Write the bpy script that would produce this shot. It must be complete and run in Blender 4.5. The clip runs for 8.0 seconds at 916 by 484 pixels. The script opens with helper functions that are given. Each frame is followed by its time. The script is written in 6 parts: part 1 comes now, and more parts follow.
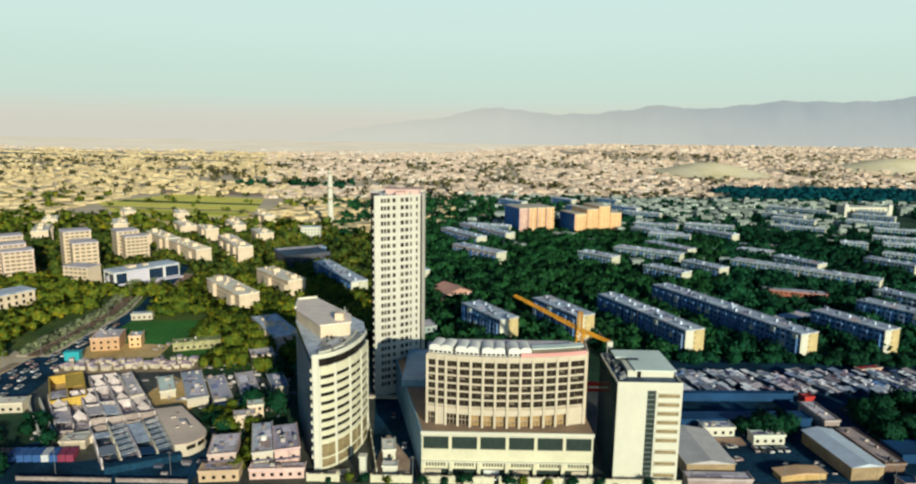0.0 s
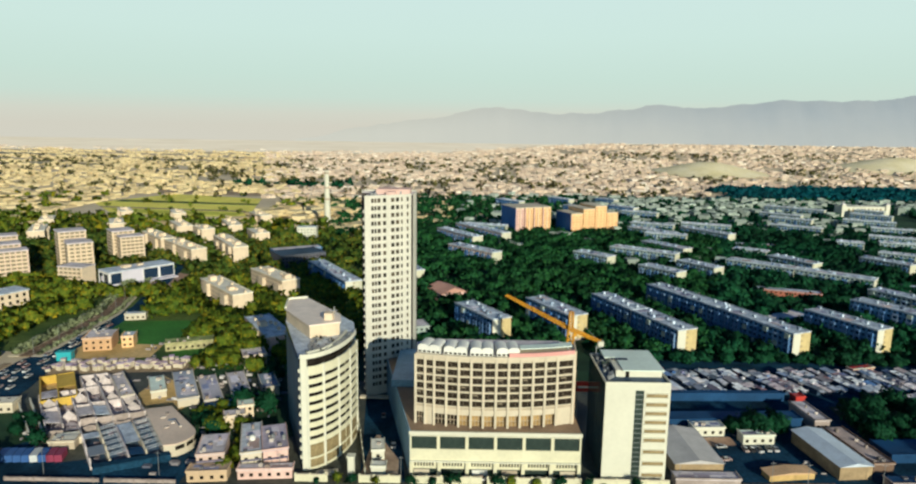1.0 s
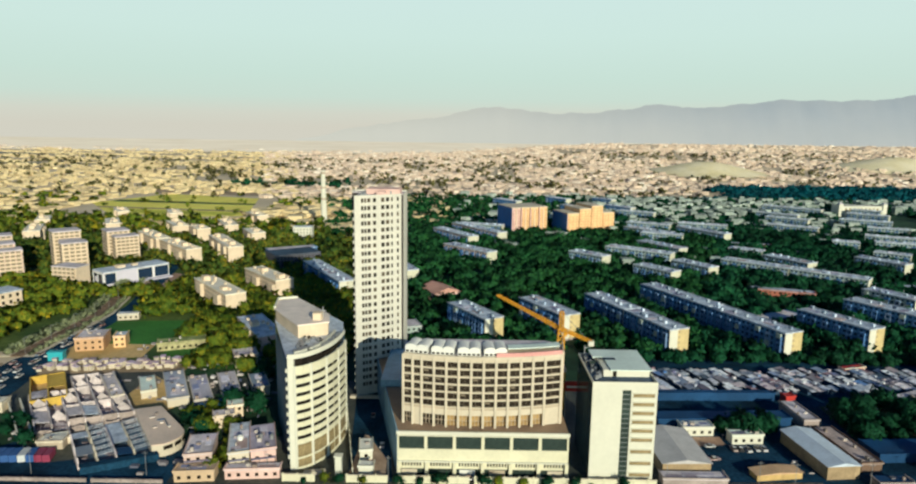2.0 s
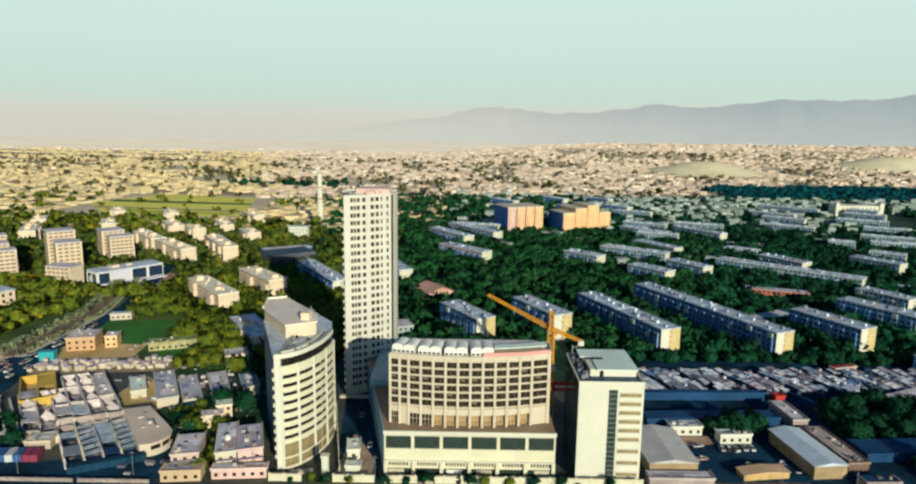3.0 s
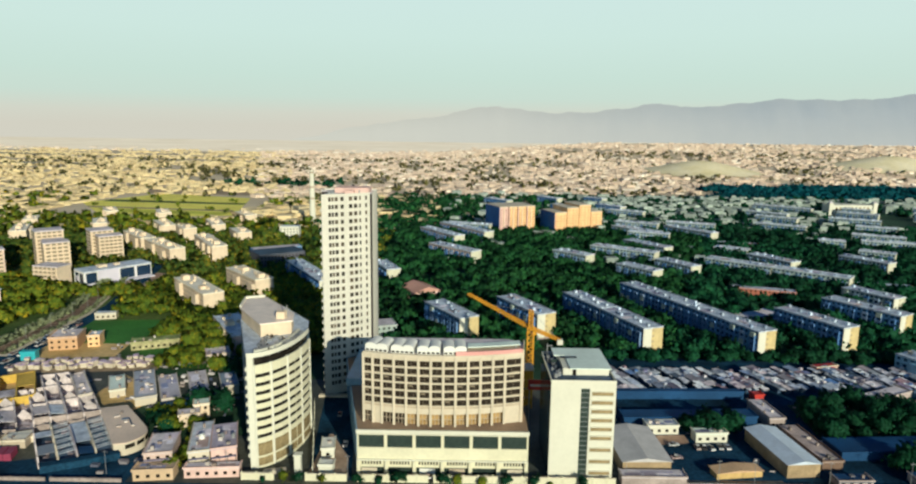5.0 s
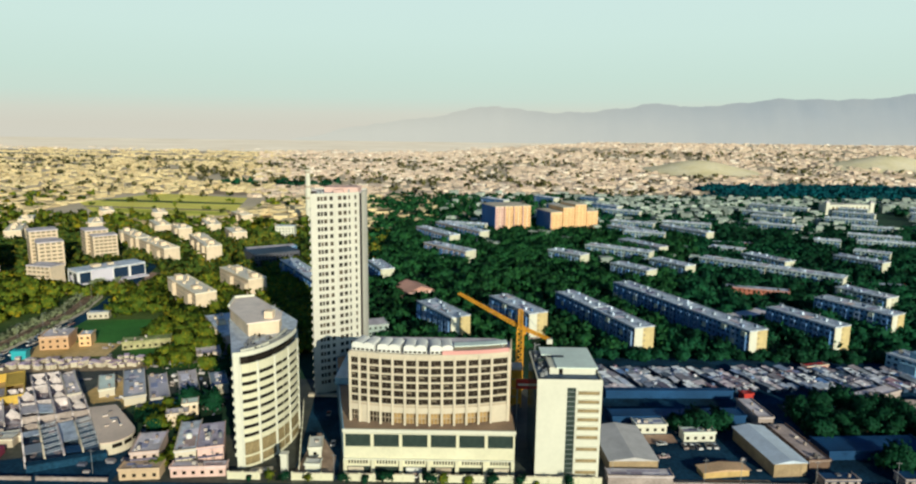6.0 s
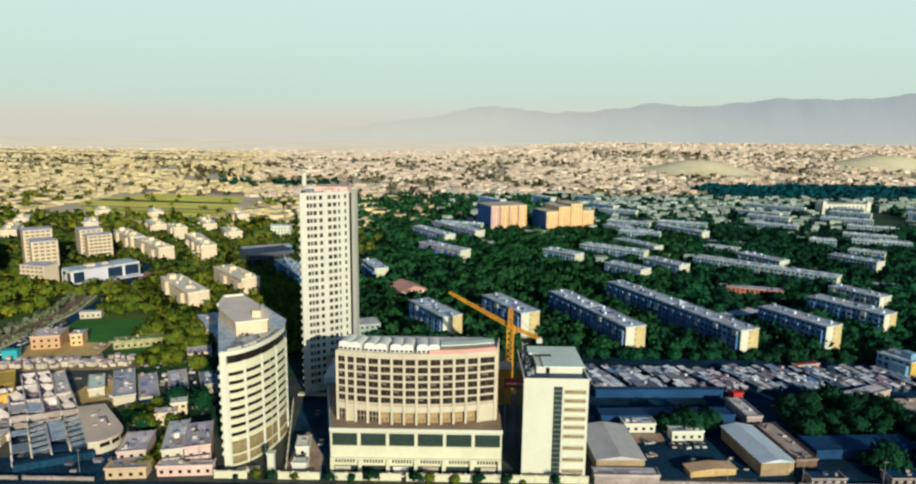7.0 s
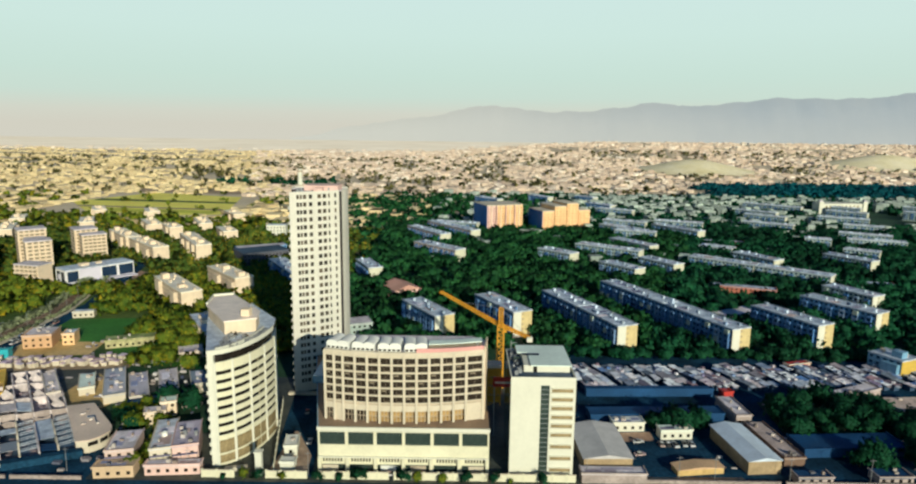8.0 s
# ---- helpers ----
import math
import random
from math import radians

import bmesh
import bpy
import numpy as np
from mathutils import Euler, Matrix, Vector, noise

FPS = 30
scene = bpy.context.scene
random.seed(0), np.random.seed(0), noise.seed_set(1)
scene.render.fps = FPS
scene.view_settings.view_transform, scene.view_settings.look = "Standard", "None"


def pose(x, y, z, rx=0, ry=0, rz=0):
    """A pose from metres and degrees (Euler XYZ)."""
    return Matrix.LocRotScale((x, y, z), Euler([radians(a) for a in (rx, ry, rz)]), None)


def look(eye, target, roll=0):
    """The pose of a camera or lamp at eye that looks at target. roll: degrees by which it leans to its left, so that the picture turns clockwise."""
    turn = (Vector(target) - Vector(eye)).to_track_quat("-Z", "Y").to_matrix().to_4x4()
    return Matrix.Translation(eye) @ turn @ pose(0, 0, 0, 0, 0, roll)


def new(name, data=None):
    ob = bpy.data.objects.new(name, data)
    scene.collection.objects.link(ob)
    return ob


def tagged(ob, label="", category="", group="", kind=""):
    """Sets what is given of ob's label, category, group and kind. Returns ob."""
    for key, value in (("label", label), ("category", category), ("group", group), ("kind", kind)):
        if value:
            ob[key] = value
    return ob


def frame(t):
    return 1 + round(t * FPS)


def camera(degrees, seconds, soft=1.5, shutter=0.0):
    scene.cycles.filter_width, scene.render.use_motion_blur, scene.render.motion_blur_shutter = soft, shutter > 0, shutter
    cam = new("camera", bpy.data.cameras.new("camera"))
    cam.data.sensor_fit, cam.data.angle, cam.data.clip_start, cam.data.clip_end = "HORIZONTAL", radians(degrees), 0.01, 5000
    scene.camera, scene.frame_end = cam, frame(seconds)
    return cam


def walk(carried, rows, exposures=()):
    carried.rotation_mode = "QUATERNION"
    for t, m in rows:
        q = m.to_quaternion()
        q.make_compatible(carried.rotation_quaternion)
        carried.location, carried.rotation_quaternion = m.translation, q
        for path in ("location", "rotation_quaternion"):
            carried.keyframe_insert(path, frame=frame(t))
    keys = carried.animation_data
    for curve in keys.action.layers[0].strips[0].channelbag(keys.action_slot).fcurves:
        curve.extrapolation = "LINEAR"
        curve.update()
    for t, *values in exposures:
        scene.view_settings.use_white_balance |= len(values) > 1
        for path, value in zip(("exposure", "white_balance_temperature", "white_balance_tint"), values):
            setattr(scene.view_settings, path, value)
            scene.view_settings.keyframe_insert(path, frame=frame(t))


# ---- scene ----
cam = camera(70.0, 8.0, soft=2.2)
PATH = [        # seconds, eye, then yaw, pitch and roll in degrees
    (0.0, -0.040, -0.228, 120.040, 0.414, -9.859, 0.855),
    (0.5, 1.999, -0.152, 120.124, 0.419, -9.875, 0.837),
    (1.0, 4.119, -0.090, 120.186, 0.423, -9.888, 0.820),
    (1.5, 6.308, -0.040, 120.229, 0.427, -9.898, 0.805),
    (3.0, 13.189, 0.050, 120.251, 0.436, -9.921, 0.765),
    (3.5, 15.550, 0.064, 120.226, 0.437, -9.926, 0.753),
    (4.0, 17.926, 0.072, 120.186, 0.437, -9.931, 0.743),
    (4.5, 20.307, 0.074, 120.134, 0.436, -9.936, 0.733),
    (6.0, 27.361, 0.065, 119.906, 0.424, -9.955, 0.709),
    (6.5, 29.646, 0.059, 119.810, 0.416, -9.964, 0.703),
    (7.0, 31.877, 0.055, 119.707, 0.407, -9.975, 0.697),
    (7.5, 34.044, 0.053, 119.596, 0.395, -9.989, 0.692),
    (8.0, 36.134, 0.054, 119.480, 0.381, -10.005, 0.687),
]
walk(cam, [(t, pose(x, y, z, 90 + pitch, 0, yaw) @ pose(0, 0, 0, 0, 0, roll)) for t, x, y, z, yaw, pitch, roll in PATH],
     exposures=[(0.0, 0.17, 6300, 3), (8.0, 0.17, 6300, 3)])

# ---- daylight: a low evening sun behind the camera's right shoulder, a dusty sky ----
SUN_AZ, SUN_EL = 156.0, 17.0          # azimuth clockwise from +y
sun = new("sun", bpy.data.lights.new("sun", "SUN"))
sun.data.energy, sun.data.angle, sun.data.color = 4.2, radians(0.6), (0.98, 0.895, 0.69)
sd = Vector((math.sin(radians(SUN_AZ)) * math.cos(radians(SUN_EL)), math.cos(radians(SUN_AZ)) * math.cos(radians(SUN_EL)), math.sin(radians(SUN_EL))))
sun.matrix_world = look(sd * 400, (0, 0, 0))

world = bpy.data.worlds.new("evening_sky")
world.use_nodes = True
scene.world = world
wn, wl = world.node_tree.nodes, world.node_tree.links
wn.clear()
sky = wn.new("ShaderNodeTexSky")
sky.sky_type, sky.sun_disc = "NISHITA", False
sky.sun_elevation, sky.sun_rotation = radians(SUN_EL), radians(SUN_AZ)
sky.dust_density, sky.air_density, sky.ozone_density = 2.0, 1.0, 2.0
tc = wn.new("ShaderNodeTexCoord")
sep = wn.new("ShaderNodeSeparateXYZ")
wl.new(tc.outputs["Generated"], sep.inputs[0])
ramp = wn.new("ShaderNodeValToRGB")      # dusty haze near the horizon, as colour by elevation
wl.new(sep.outputs["Z"], ramp.inputs[0])
cr = ramp.color_ramp
cr.elements[0].position, cr.elements[0].color = 0.0, (0.63, 0.58, 0.50, 1)
cr.elements[1].position, cr.elements[1].color = 0.33, (0.10, 0.22, 0.46, 1)
for p, c in ((0.018, (0.63, 0.61, 0.53, 1)), (0.042, (0.575, 0.665, 0.59, 1)), (0.072, (0.57, 0.69, 0.62, 1)), (0.13, (0.60, 0.73, 0.68, 1)), (0.21, (0.61, 0.74, 0.72, 1))):
    e = cr.elements.new(p)
    e.color = c
fade = wn.new("ShaderNodeMapRange")
fade.inputs["From Min"].default_value, fade.inputs["From Max"].default_value = 0.21, 0.33
wl.new(sep.outputs["Z"], fade.inputs["Value"])
scale_sky = wn.new("ShaderNodeVectorMath")
scale_sky.operation = "MULTIPLY"
scale_sky.inputs[1].default_value = (0.0112, 0.033, 0.060)      # deep blue towards the zenith
wl.new(sky.outputs[0], scale_sky.inputs[0])
mixsky = wn.new("ShaderNodeMix")
mixsky.data_type = "RGBA"
wl.new(fade.outputs[0], mixsky.inputs[0])
wl.new(ramp.outputs[0], mixsky.inputs[6])
wl.new(scale_sky.outputs[0], mixsky.inputs[7])
# the sky is brightest ahead and behind, dimmed sideways for less fill on side walls
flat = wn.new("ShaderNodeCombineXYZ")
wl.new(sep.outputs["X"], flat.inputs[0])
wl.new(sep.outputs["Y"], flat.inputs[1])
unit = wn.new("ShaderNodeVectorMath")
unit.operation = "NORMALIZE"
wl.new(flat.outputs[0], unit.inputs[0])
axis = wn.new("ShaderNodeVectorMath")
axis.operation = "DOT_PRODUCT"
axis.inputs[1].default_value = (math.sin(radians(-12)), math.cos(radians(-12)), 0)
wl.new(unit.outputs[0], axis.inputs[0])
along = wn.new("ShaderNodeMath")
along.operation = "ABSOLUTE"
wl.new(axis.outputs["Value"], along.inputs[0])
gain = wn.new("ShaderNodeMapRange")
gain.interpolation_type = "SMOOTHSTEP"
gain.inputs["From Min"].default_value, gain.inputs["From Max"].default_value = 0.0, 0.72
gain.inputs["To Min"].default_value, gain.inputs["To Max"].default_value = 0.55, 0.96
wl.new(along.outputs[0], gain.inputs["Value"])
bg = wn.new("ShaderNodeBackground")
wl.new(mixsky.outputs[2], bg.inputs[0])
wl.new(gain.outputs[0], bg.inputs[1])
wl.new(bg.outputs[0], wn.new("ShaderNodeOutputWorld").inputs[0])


# ---- materials ----
def mat(name, col, rough=0.85, vary=0.25, big=0.06, fine=1.5, bump=0.0, metal=0.0, spread=None, island=False, tint=None, spec=0.25, through_light=0.0):
    """A surface with variation at two scales; spread: a second colour for patches; island: each joined piece takes its own shade."""
    m = bpy.data.materials.new(name)
    m.use_nodes = True
    n, l = m.node_tree.nodes, m.node_tree.links
    b = n["Principled BSDF"]
    b.inputs["Roughness"].default_value, b.inputs["Metallic"].default_value = rough, metal
    b.inputs["Specular IOR Level"].default_value = spec
    co = n.new("ShaderNodeTexCoord").outputs["Object"]
    n1, n2 = n.new("ShaderNodeTexNoise"), n.new("ShaderNodeTexNoise")
    for nn, s in ((n1, big), (n2, fine)):
        nn.inputs["Scale"].default_value, nn.inputs["Detail"].default_value = s, 5
        l.new(co, nn.inputs["Vector"])
    lo = tuple(c * (1 - vary) for c in col)
    hi = tuple(min(1, c * (1 + vary * 0.6)) for c in col)
    rp = n.new("ShaderNodeValToRGB")
    rp.color_ramp.elements[0].position, rp.color_ramp.elements[0].color = 0.3, (*lo, 1)
    rp.color_ramp.elements[1].position, rp.color_ramp.elements[1].color = 0.7, (*(spread or hi), 1)
    l.new(n1.outputs[0], rp.inputs[0])
    out = rp.outputs[0]
    mx = n.new("ShaderNodeMix")
    mx.data_type, mx.blend_type = "RGBA", "MULTIPLY"
    rp2 = n.new("ShaderNodeValToRGB")
    rp2.color_ramp.elements[0].position, rp2.color_ramp.elements[0].color = 0.3, (1 - vary, 1 - vary, 1 - vary, 1)
    rp2.color_ramp.elements[1].position, rp2.color_ramp.elements[1].color = 0.65, (1, 1, 1, 1)
    l.new(n2.outputs[0], rp2.inputs[0])
    mx.inputs[0].default_value = 0.8
    l.new(out, mx.inputs[6])
    l.new(rp2.outputs[0], mx.inputs[7])
    out = mx.outputs[2]
    if island or tint:
        src = n.new("ShaderNodeNewGeometry").outputs["Random Per Island"] if island else n.new("ShaderNodeObjectInfo").outputs["Random"]
        r3 = n.new("ShaderNodeValToRGB")
        cols = tint or ((0.6, 0.6, 0.6), (1.25, 1.2, 1.1))
        r3.color_ramp.elements[0].color, r3.color_ramp.elements[1].color = (*cols[0], 1), (*cols[-1], 1)
        for i, c in enumerate(cols[1:-1], 1):
            r3.color_ramp.elements.new(i / (len(cols) - 1)).color = (*c, 1)
        l.new(src, r3.inputs[0])
        m3 = n.new("ShaderNodeMix")
        m3.data_type, m3.blend_type = "RGBA", "MULTIPLY"
        m3.inputs[0].default_value = 1.0
        l.new(out, m3.inputs[6])
        l.new(r3.outputs[0], m3.inputs[7])
        out = m3.outputs[2]
    l.new(out, b.inputs["Base Color"])
    if through_light:                    # thin leaves let some light through
        tr, ms = n.new("ShaderNodeBsdfTranslucent"), n.new("ShaderNodeMixShader")
        l.new(out, tr.inputs[0])
        ms.inputs[0].default_value = through_light
        l.new(b.outputs[0], ms.inputs[1])
        l.new(tr.outputs[0], ms.inputs[2])
        l.new(ms.outputs[0], n["Material Output"].inputs[0])
    if bump:
        bp = n.new("ShaderNodeBump")
        bp.inputs["Strength"].default_value, bp.inputs["Distance"].default_value = bump, 0.1
        l.new(n2.outputs[0], bp.inputs["Height"])
        l.new(bp.outputs[0], b.inputs["Normal"])
    return m


TOWER_WALL = mat("tower_render", (0.64, 0.61, 0.53), vary=0.10, big=0.05, fine=0.8)
TOWER_DARK = mat("tower_dark_sides", (0.06, 0.05, 0.05), 0.5, 0.2)
CREAM = mat("cream_render", (0.70, 0.66, 0.48), vary=0.10, big=0.08, fine=1.0)
CREAM_WHITE = mat("cream_white_panel", (0.68, 0.66, 0.55), vary=0.07, big=0.05, fine=0.7)
BEIGE = mat("beige_stone", (0.50, 0.41, 0.31), vary=0.15, big=0.1, fine=1.4)
PALE_STONE = mat("pale_stone", (0.62, 0.54, 0.42), vary=0.12, big=0.1, fine=1.4)
PINK = mat("pink_band", (0.72, 0.36, 0.33), vary=0.12)
WHITE_SHELL = mat("white_shell", (0.78, 0.77, 0.72), 0.5, 0.08)
GLASS = mat("dark_glass", (0.022, 0.018, 0.015), 0.15, 0.4, 0.3, 2.0)
GLASS_GREEN = mat("green_glass", (0.045, 0.065, 0.058), 0.12, 0.3, 0.1, 0.6)
GLASS_BROWN = mat("brown_glass", (0.34, 0.26, 0.14), 0.2, 0.4, 0.3, 1.0)
WIN_TINT = mat("window_glass", (0.07, 0.06, 0.05), 0.2, 0.3, tint=((0.4, 0.4, 0.4), (1.0, 1.0, 1.0), (2.2, 2.0, 1.7)))
BLUE_WALL = mat("blue_grey_wall", (0.20, 0.38, 0.54), 0.45, 0.25, 0.1, 0.7)
ROOF_GREY = mat("pale_grey_roof_felt", (0.54, 0.62, 0.76), 0.38, vary=0.38, big=0.22, fine=0.9, spread=(0.78, 0.84, 0.93), spec=0.6)
ROOF_PALE = mat("pale_roof_screed", (0.70, 0.63, 0.66), vary=0.3, big=0.12, fine=0.7)
ROOF_MINT = mat("pale_green_roof", (0.74, 0.84, 0.76), 0.5, 0.12, 0.1, 0.6)
# grey concrete with the long walls' blue shade put into its colour
PANEL_BLUE_SHADE = mat("concrete_blue_shade", (0.10, 0.25, 0.48), vary=0.25, big=0.12, fine=0.6)
PANEL_PALE = mat("pale_grey_panel", (0.37, 0.45, 0.42), vary=0.25, big=0.12, fine=0.6)
BLUE_PANE = mat("blue_window_glass", (0.03, 0.07, 0.13), 0.2, 0.4, 0.3, 2.0)
# loggias mostly follow the panels' painted blue shade, a few stay pale
LOGGIA_BLUE_SHADE = mat("loggia_blue_shade", (0.26, 0.38, 0.58), vary=0.3, tint=((0.25, 0.5, 0.8), (0.5, 0.7, 0.9), (0.3, 0.55, 0.8), (1.3, 1.2, 1.1), (0.35, 0.55, 0.75), (0.6, 0.7, 0.8)))
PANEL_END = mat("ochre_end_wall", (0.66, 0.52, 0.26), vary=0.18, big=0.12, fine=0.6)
PANEL_TAN = mat("tan_panel", (0.74, 0.59, 0.43), vary=0.12, big=0.12, fine=0.6)
ROSY_CREAM = mat("rosy_cream_panel", (0.74, 0.56, 0.47), vary=0.15, big=0.12, fine=0.6)
PANEL_PINK = mat("pinkish_panel", (0.74, 0.50, 0.44), vary=0.15, big=0.12, fine=0.6)
BALCONY = mat("balcony_panel", (0.42, 0.48, 0.56), vary=0.3, tint=((0.25, 0.32, 0.45), (0.8, 0.85, 0.9), (1.2, 1.2, 1.2), (2.0, 2.0, 2.0), (0.3, 0.45, 0.7)))
ORANGE = mat("orange_brick", (0.92, 0.58, 0.30), vary=0.2, big=0.1, fine=0.8)
ORANGE_DK = mat("red_brown_brick", (0.40, 0.17, 0.10), vary=0.2, big=0.1, fine=0.8)
CRANE = mat("crane_yellow_paint", (0.70, 0.33, 0.03), 0.5, 0.25, 0.2, 2.0)
STEEL = mat("galvanised_steel", (0.42, 0.43, 0.44), 0.45, 0.2, metal=0.6)
# bluer than bare asphalt: navy of shade and reflected sky put into the colour
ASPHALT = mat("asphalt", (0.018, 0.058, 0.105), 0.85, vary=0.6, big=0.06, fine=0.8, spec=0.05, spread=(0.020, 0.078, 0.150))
DIRT = mat("dry_earth", (0.40, 0.29, 0.18), vary=0.35, big=0.03, fine=0.3, spread=(0.52, 0.39, 0.26))
YARD = mat("yard_concrete", (0.040, 0.065, 0.080), 0.6, vary=0.5, big=0.05, fine=0.5, spread=(0.12, 0.12, 0.09))
LAWN = mat("lawn_grass", (0.05, 0.19, 0.03), vary=0.3, big=0.03, fine=0.5)
GRASS = mat("rough_grass", (0.06, 0.150, 0.035), vary=0.5, big=0.03, fine=0.3, spread=(0.16, 0.21, 0.05))
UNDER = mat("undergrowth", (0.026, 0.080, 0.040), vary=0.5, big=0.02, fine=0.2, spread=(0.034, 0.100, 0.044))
FIELD = mat("yellow_green_field", (0.95, 0.82, 0.16), vary=0.14, big=0.02, fine=0.08, spread=(0.92, 0.84, 0.16))
MUD = mat("mud_plaster", (0.71, 0.57, 0.45), vary=0.08, big=0.05, fine=0.5, island=True, tint=((0.80, 0.76, 0.76), (0.92, 0.9, 0.9), (1.0, 0.98, 0.96), (1.05, 1.03, 1.04), (1.1, 1.12, 1.12), (1.3, 1.45, 1.6)))
RUIN_WALL = mat("dusty_mauve_plaster", (0.66, 0.57, 0.56), vary=0.4, big=0.2, fine=1.0)
RUBBLE = mat("brick_rubble_wall", (0.42, 0.34, 0.31), vary=0.35, big=0.15, fine=1.0)
YELLOW_WALL = mat("yellow_plaster", (0.62, 0.41, 0.08), vary=0.2, big=0.1, fine=0.8)
TARP = mat("market_roof_sheet", (0.86, 0.88, 0.93), vary=0.35, big=0.3, fine=1.0, tint=((0.05, 0.14, 0.32), (0.85, 0.9, 0.98), (0.04, 0.08, 0.14), (0.62, 0.52, 0.54), (1.25, 1.25, 1.25), (0.95, 0.80, 0.84), (0.05, 0.10, 0.18), (0.5, 0.30, 0.32), (0.10, 0.26, 0.6), (0.8, 0.82, 0.9), (1.2, 1.22, 1.25), (0.03, 0.07, 0.12), (0.75, 0.76, 0.86), (0.05, 0.10, 0.2)))
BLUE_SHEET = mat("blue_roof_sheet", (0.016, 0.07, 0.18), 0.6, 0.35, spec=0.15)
TEAL = mat("teal_paint", (0.05, 0.42, 0.48), 0.5, 0.15)
RED = mat("red_paint", (0.55, 0.05, 0.04), 0.5, 0.2)
CAR_PAINT = mat("car_paint", (0.55, 0.55, 0.55), 0.3, 0.05, tint=((0.05, 0.05, 0.06), (0.9, 0.9, 0.9), (1.4, 1.4, 1.4), (0.5, 0.12, 0.1), (1.4, 1.35, 1.2), (0.2, 0.3, 0.5)))
RUBBER = mat("tyre_rubber", (0.02, 0.02, 0.02), 0.9, 0.1)
ROOF_CREAM = mat("cream_roof_screed", (0.90, 0.82, 0.66), 0.5, vary=0.15, big=0.15, fine=0.8, spec=0.5)
SHADE_FLOOR = mat("dark_blue_shade", (0.04, 0.10, 0.19), 0.6, vary=0.5, big=0.12, fine=0.7, spread=(0.10, 0.16, 0.26))
DEBRIS = mat("brick_debris", (0.30, 0.24, 0.26), vary=0.3, island=True, tint=((0.35, 0.35, 0.4), (0.9, 0.9, 0.9), (1.6, 1.5, 1.5)))
CLUTTER = mat("rooftop_clutter", (0.50, 0.45, 0.42), vary=0.3, tint=((0.25, 0.28, 0.36), (0.8, 0.75, 0.7), (1.3, 1.3, 1.3), (0.7, 0.6, 0.55), (0.4, 0.4, 0.42)))
RUIN_FLOOR = mat("dusty_broken_floor", (0.50, 0.43, 0.47), vary=0.5, big=0.25, fine=1.2, spread=(0.74, 0.67, 0.72))
PALE_CITY = mat("pale_plaster", (0.40, 0.46, 0.41), vary=0.15, big=0.05, fine=0.5, island=True, tint=((0.6, 0.62, 0.62), (1.0, 1.0, 1.0), (1.3, 1.3, 1.25)))
OCHRE = mat("ochre_dirt", (0.66, 0.44, 0.16), vary=0.25, big=0.05, fine=0.4, spread=(0.74, 0.52, 0.24))
RED_DIRT = mat("reddish_dirt", (0.52, 0.30, 0.20), vary=0.35, big=0.06, fine=0.4, spread=(0.60, 0.42, 0.30))
NAVY_SHADE = mat("navy_side_shade", (0.02, 0.16, 0.50), 0.5, 0.2)
WIN_SOFT = mat("curtained_window", (0.44, 0.33, 0.23), 0.3, 0.3)
BARK = mat("bark", (0.10, 0.07, 0.045), 0.95, 0.3, 0.5, 4.0)
MUD_YELLOW = mat("yellow_mud_plaster", (0.74, 0.60, 0.36), vary=0.08, big=0.05, fine=0.5, island=True, tint=((0.75, 0.70, 0.66), (0.92, 0.9, 0.85), (1.0, 1.0, 0.96), (1.08, 1.08, 1.08)))
GLASS_AMBER = mat("amber_glass", (0.50, 0.33, 0.14), 0.25, 0.5, 0.25, 1.0)
GLASS_HOTEL = mat("bronze_glass", (0.040, 0.030, 0.022), 0.2, 0.4, 0.3, 2.0)
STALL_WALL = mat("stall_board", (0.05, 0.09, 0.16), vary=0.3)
MALL_WALL = mat("lavender_panel", (0.62, 0.58, 0.66), vary=0.1)
FRAME_TAN = mat("tan_window_frame", (0.26, 0.21, 0.15), vary=0.2)
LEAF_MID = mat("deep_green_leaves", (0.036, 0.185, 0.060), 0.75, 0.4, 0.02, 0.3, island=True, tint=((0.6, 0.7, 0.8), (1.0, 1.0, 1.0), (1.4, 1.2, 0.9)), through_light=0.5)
PINK_SHEET = mat("rosy_tarpaulin", (0.76, 0.64, 0.70), vary=0.2, tint=((0.6, 0.45, 0.55), (1.0, 0.85, 0.9), (1.05, 1.05, 1.08), (0.9, 0.78, 0.98), (1.05, 0.95, 0.8), (0.4, 0.35, 0.45)))
PATCH = mat("roof_patch_felt", (0.60, 0.57, 0.64), vary=0.3, tint=((0.25, 0.28, 0.40), (0.7, 0.68, 0.8), (1.0, 0.95, 0.98), (1.5, 1.5, 1.5), (0.9, 0.66, 0.5), (0.4, 0.52, 0.8), (1.2, 1.05, 1.0)))
# far park leaves with the distance haze put into their teal colour
LEAF_TEAL = mat("leaves_haze_tint", (0.004, 0.150, 0.190), 0.75, 0.4, 0.01, 0.1, island=True, tint=((0.8, 0.85, 0.9), (1.0, 1.0, 1.0), (1.15, 1.1, 1.0)), through_light=0.4)
SHED_WALL = mat("ochre_brown_render", (0.40, 0.29, 0.17), vary=0.3, big=0.15, fine=0.8)
PANEL_END_PALE = mat("pale_end_wall", (0.62, 0.60, 0.46), vary=0.18, big=0.12, fine=0.6)
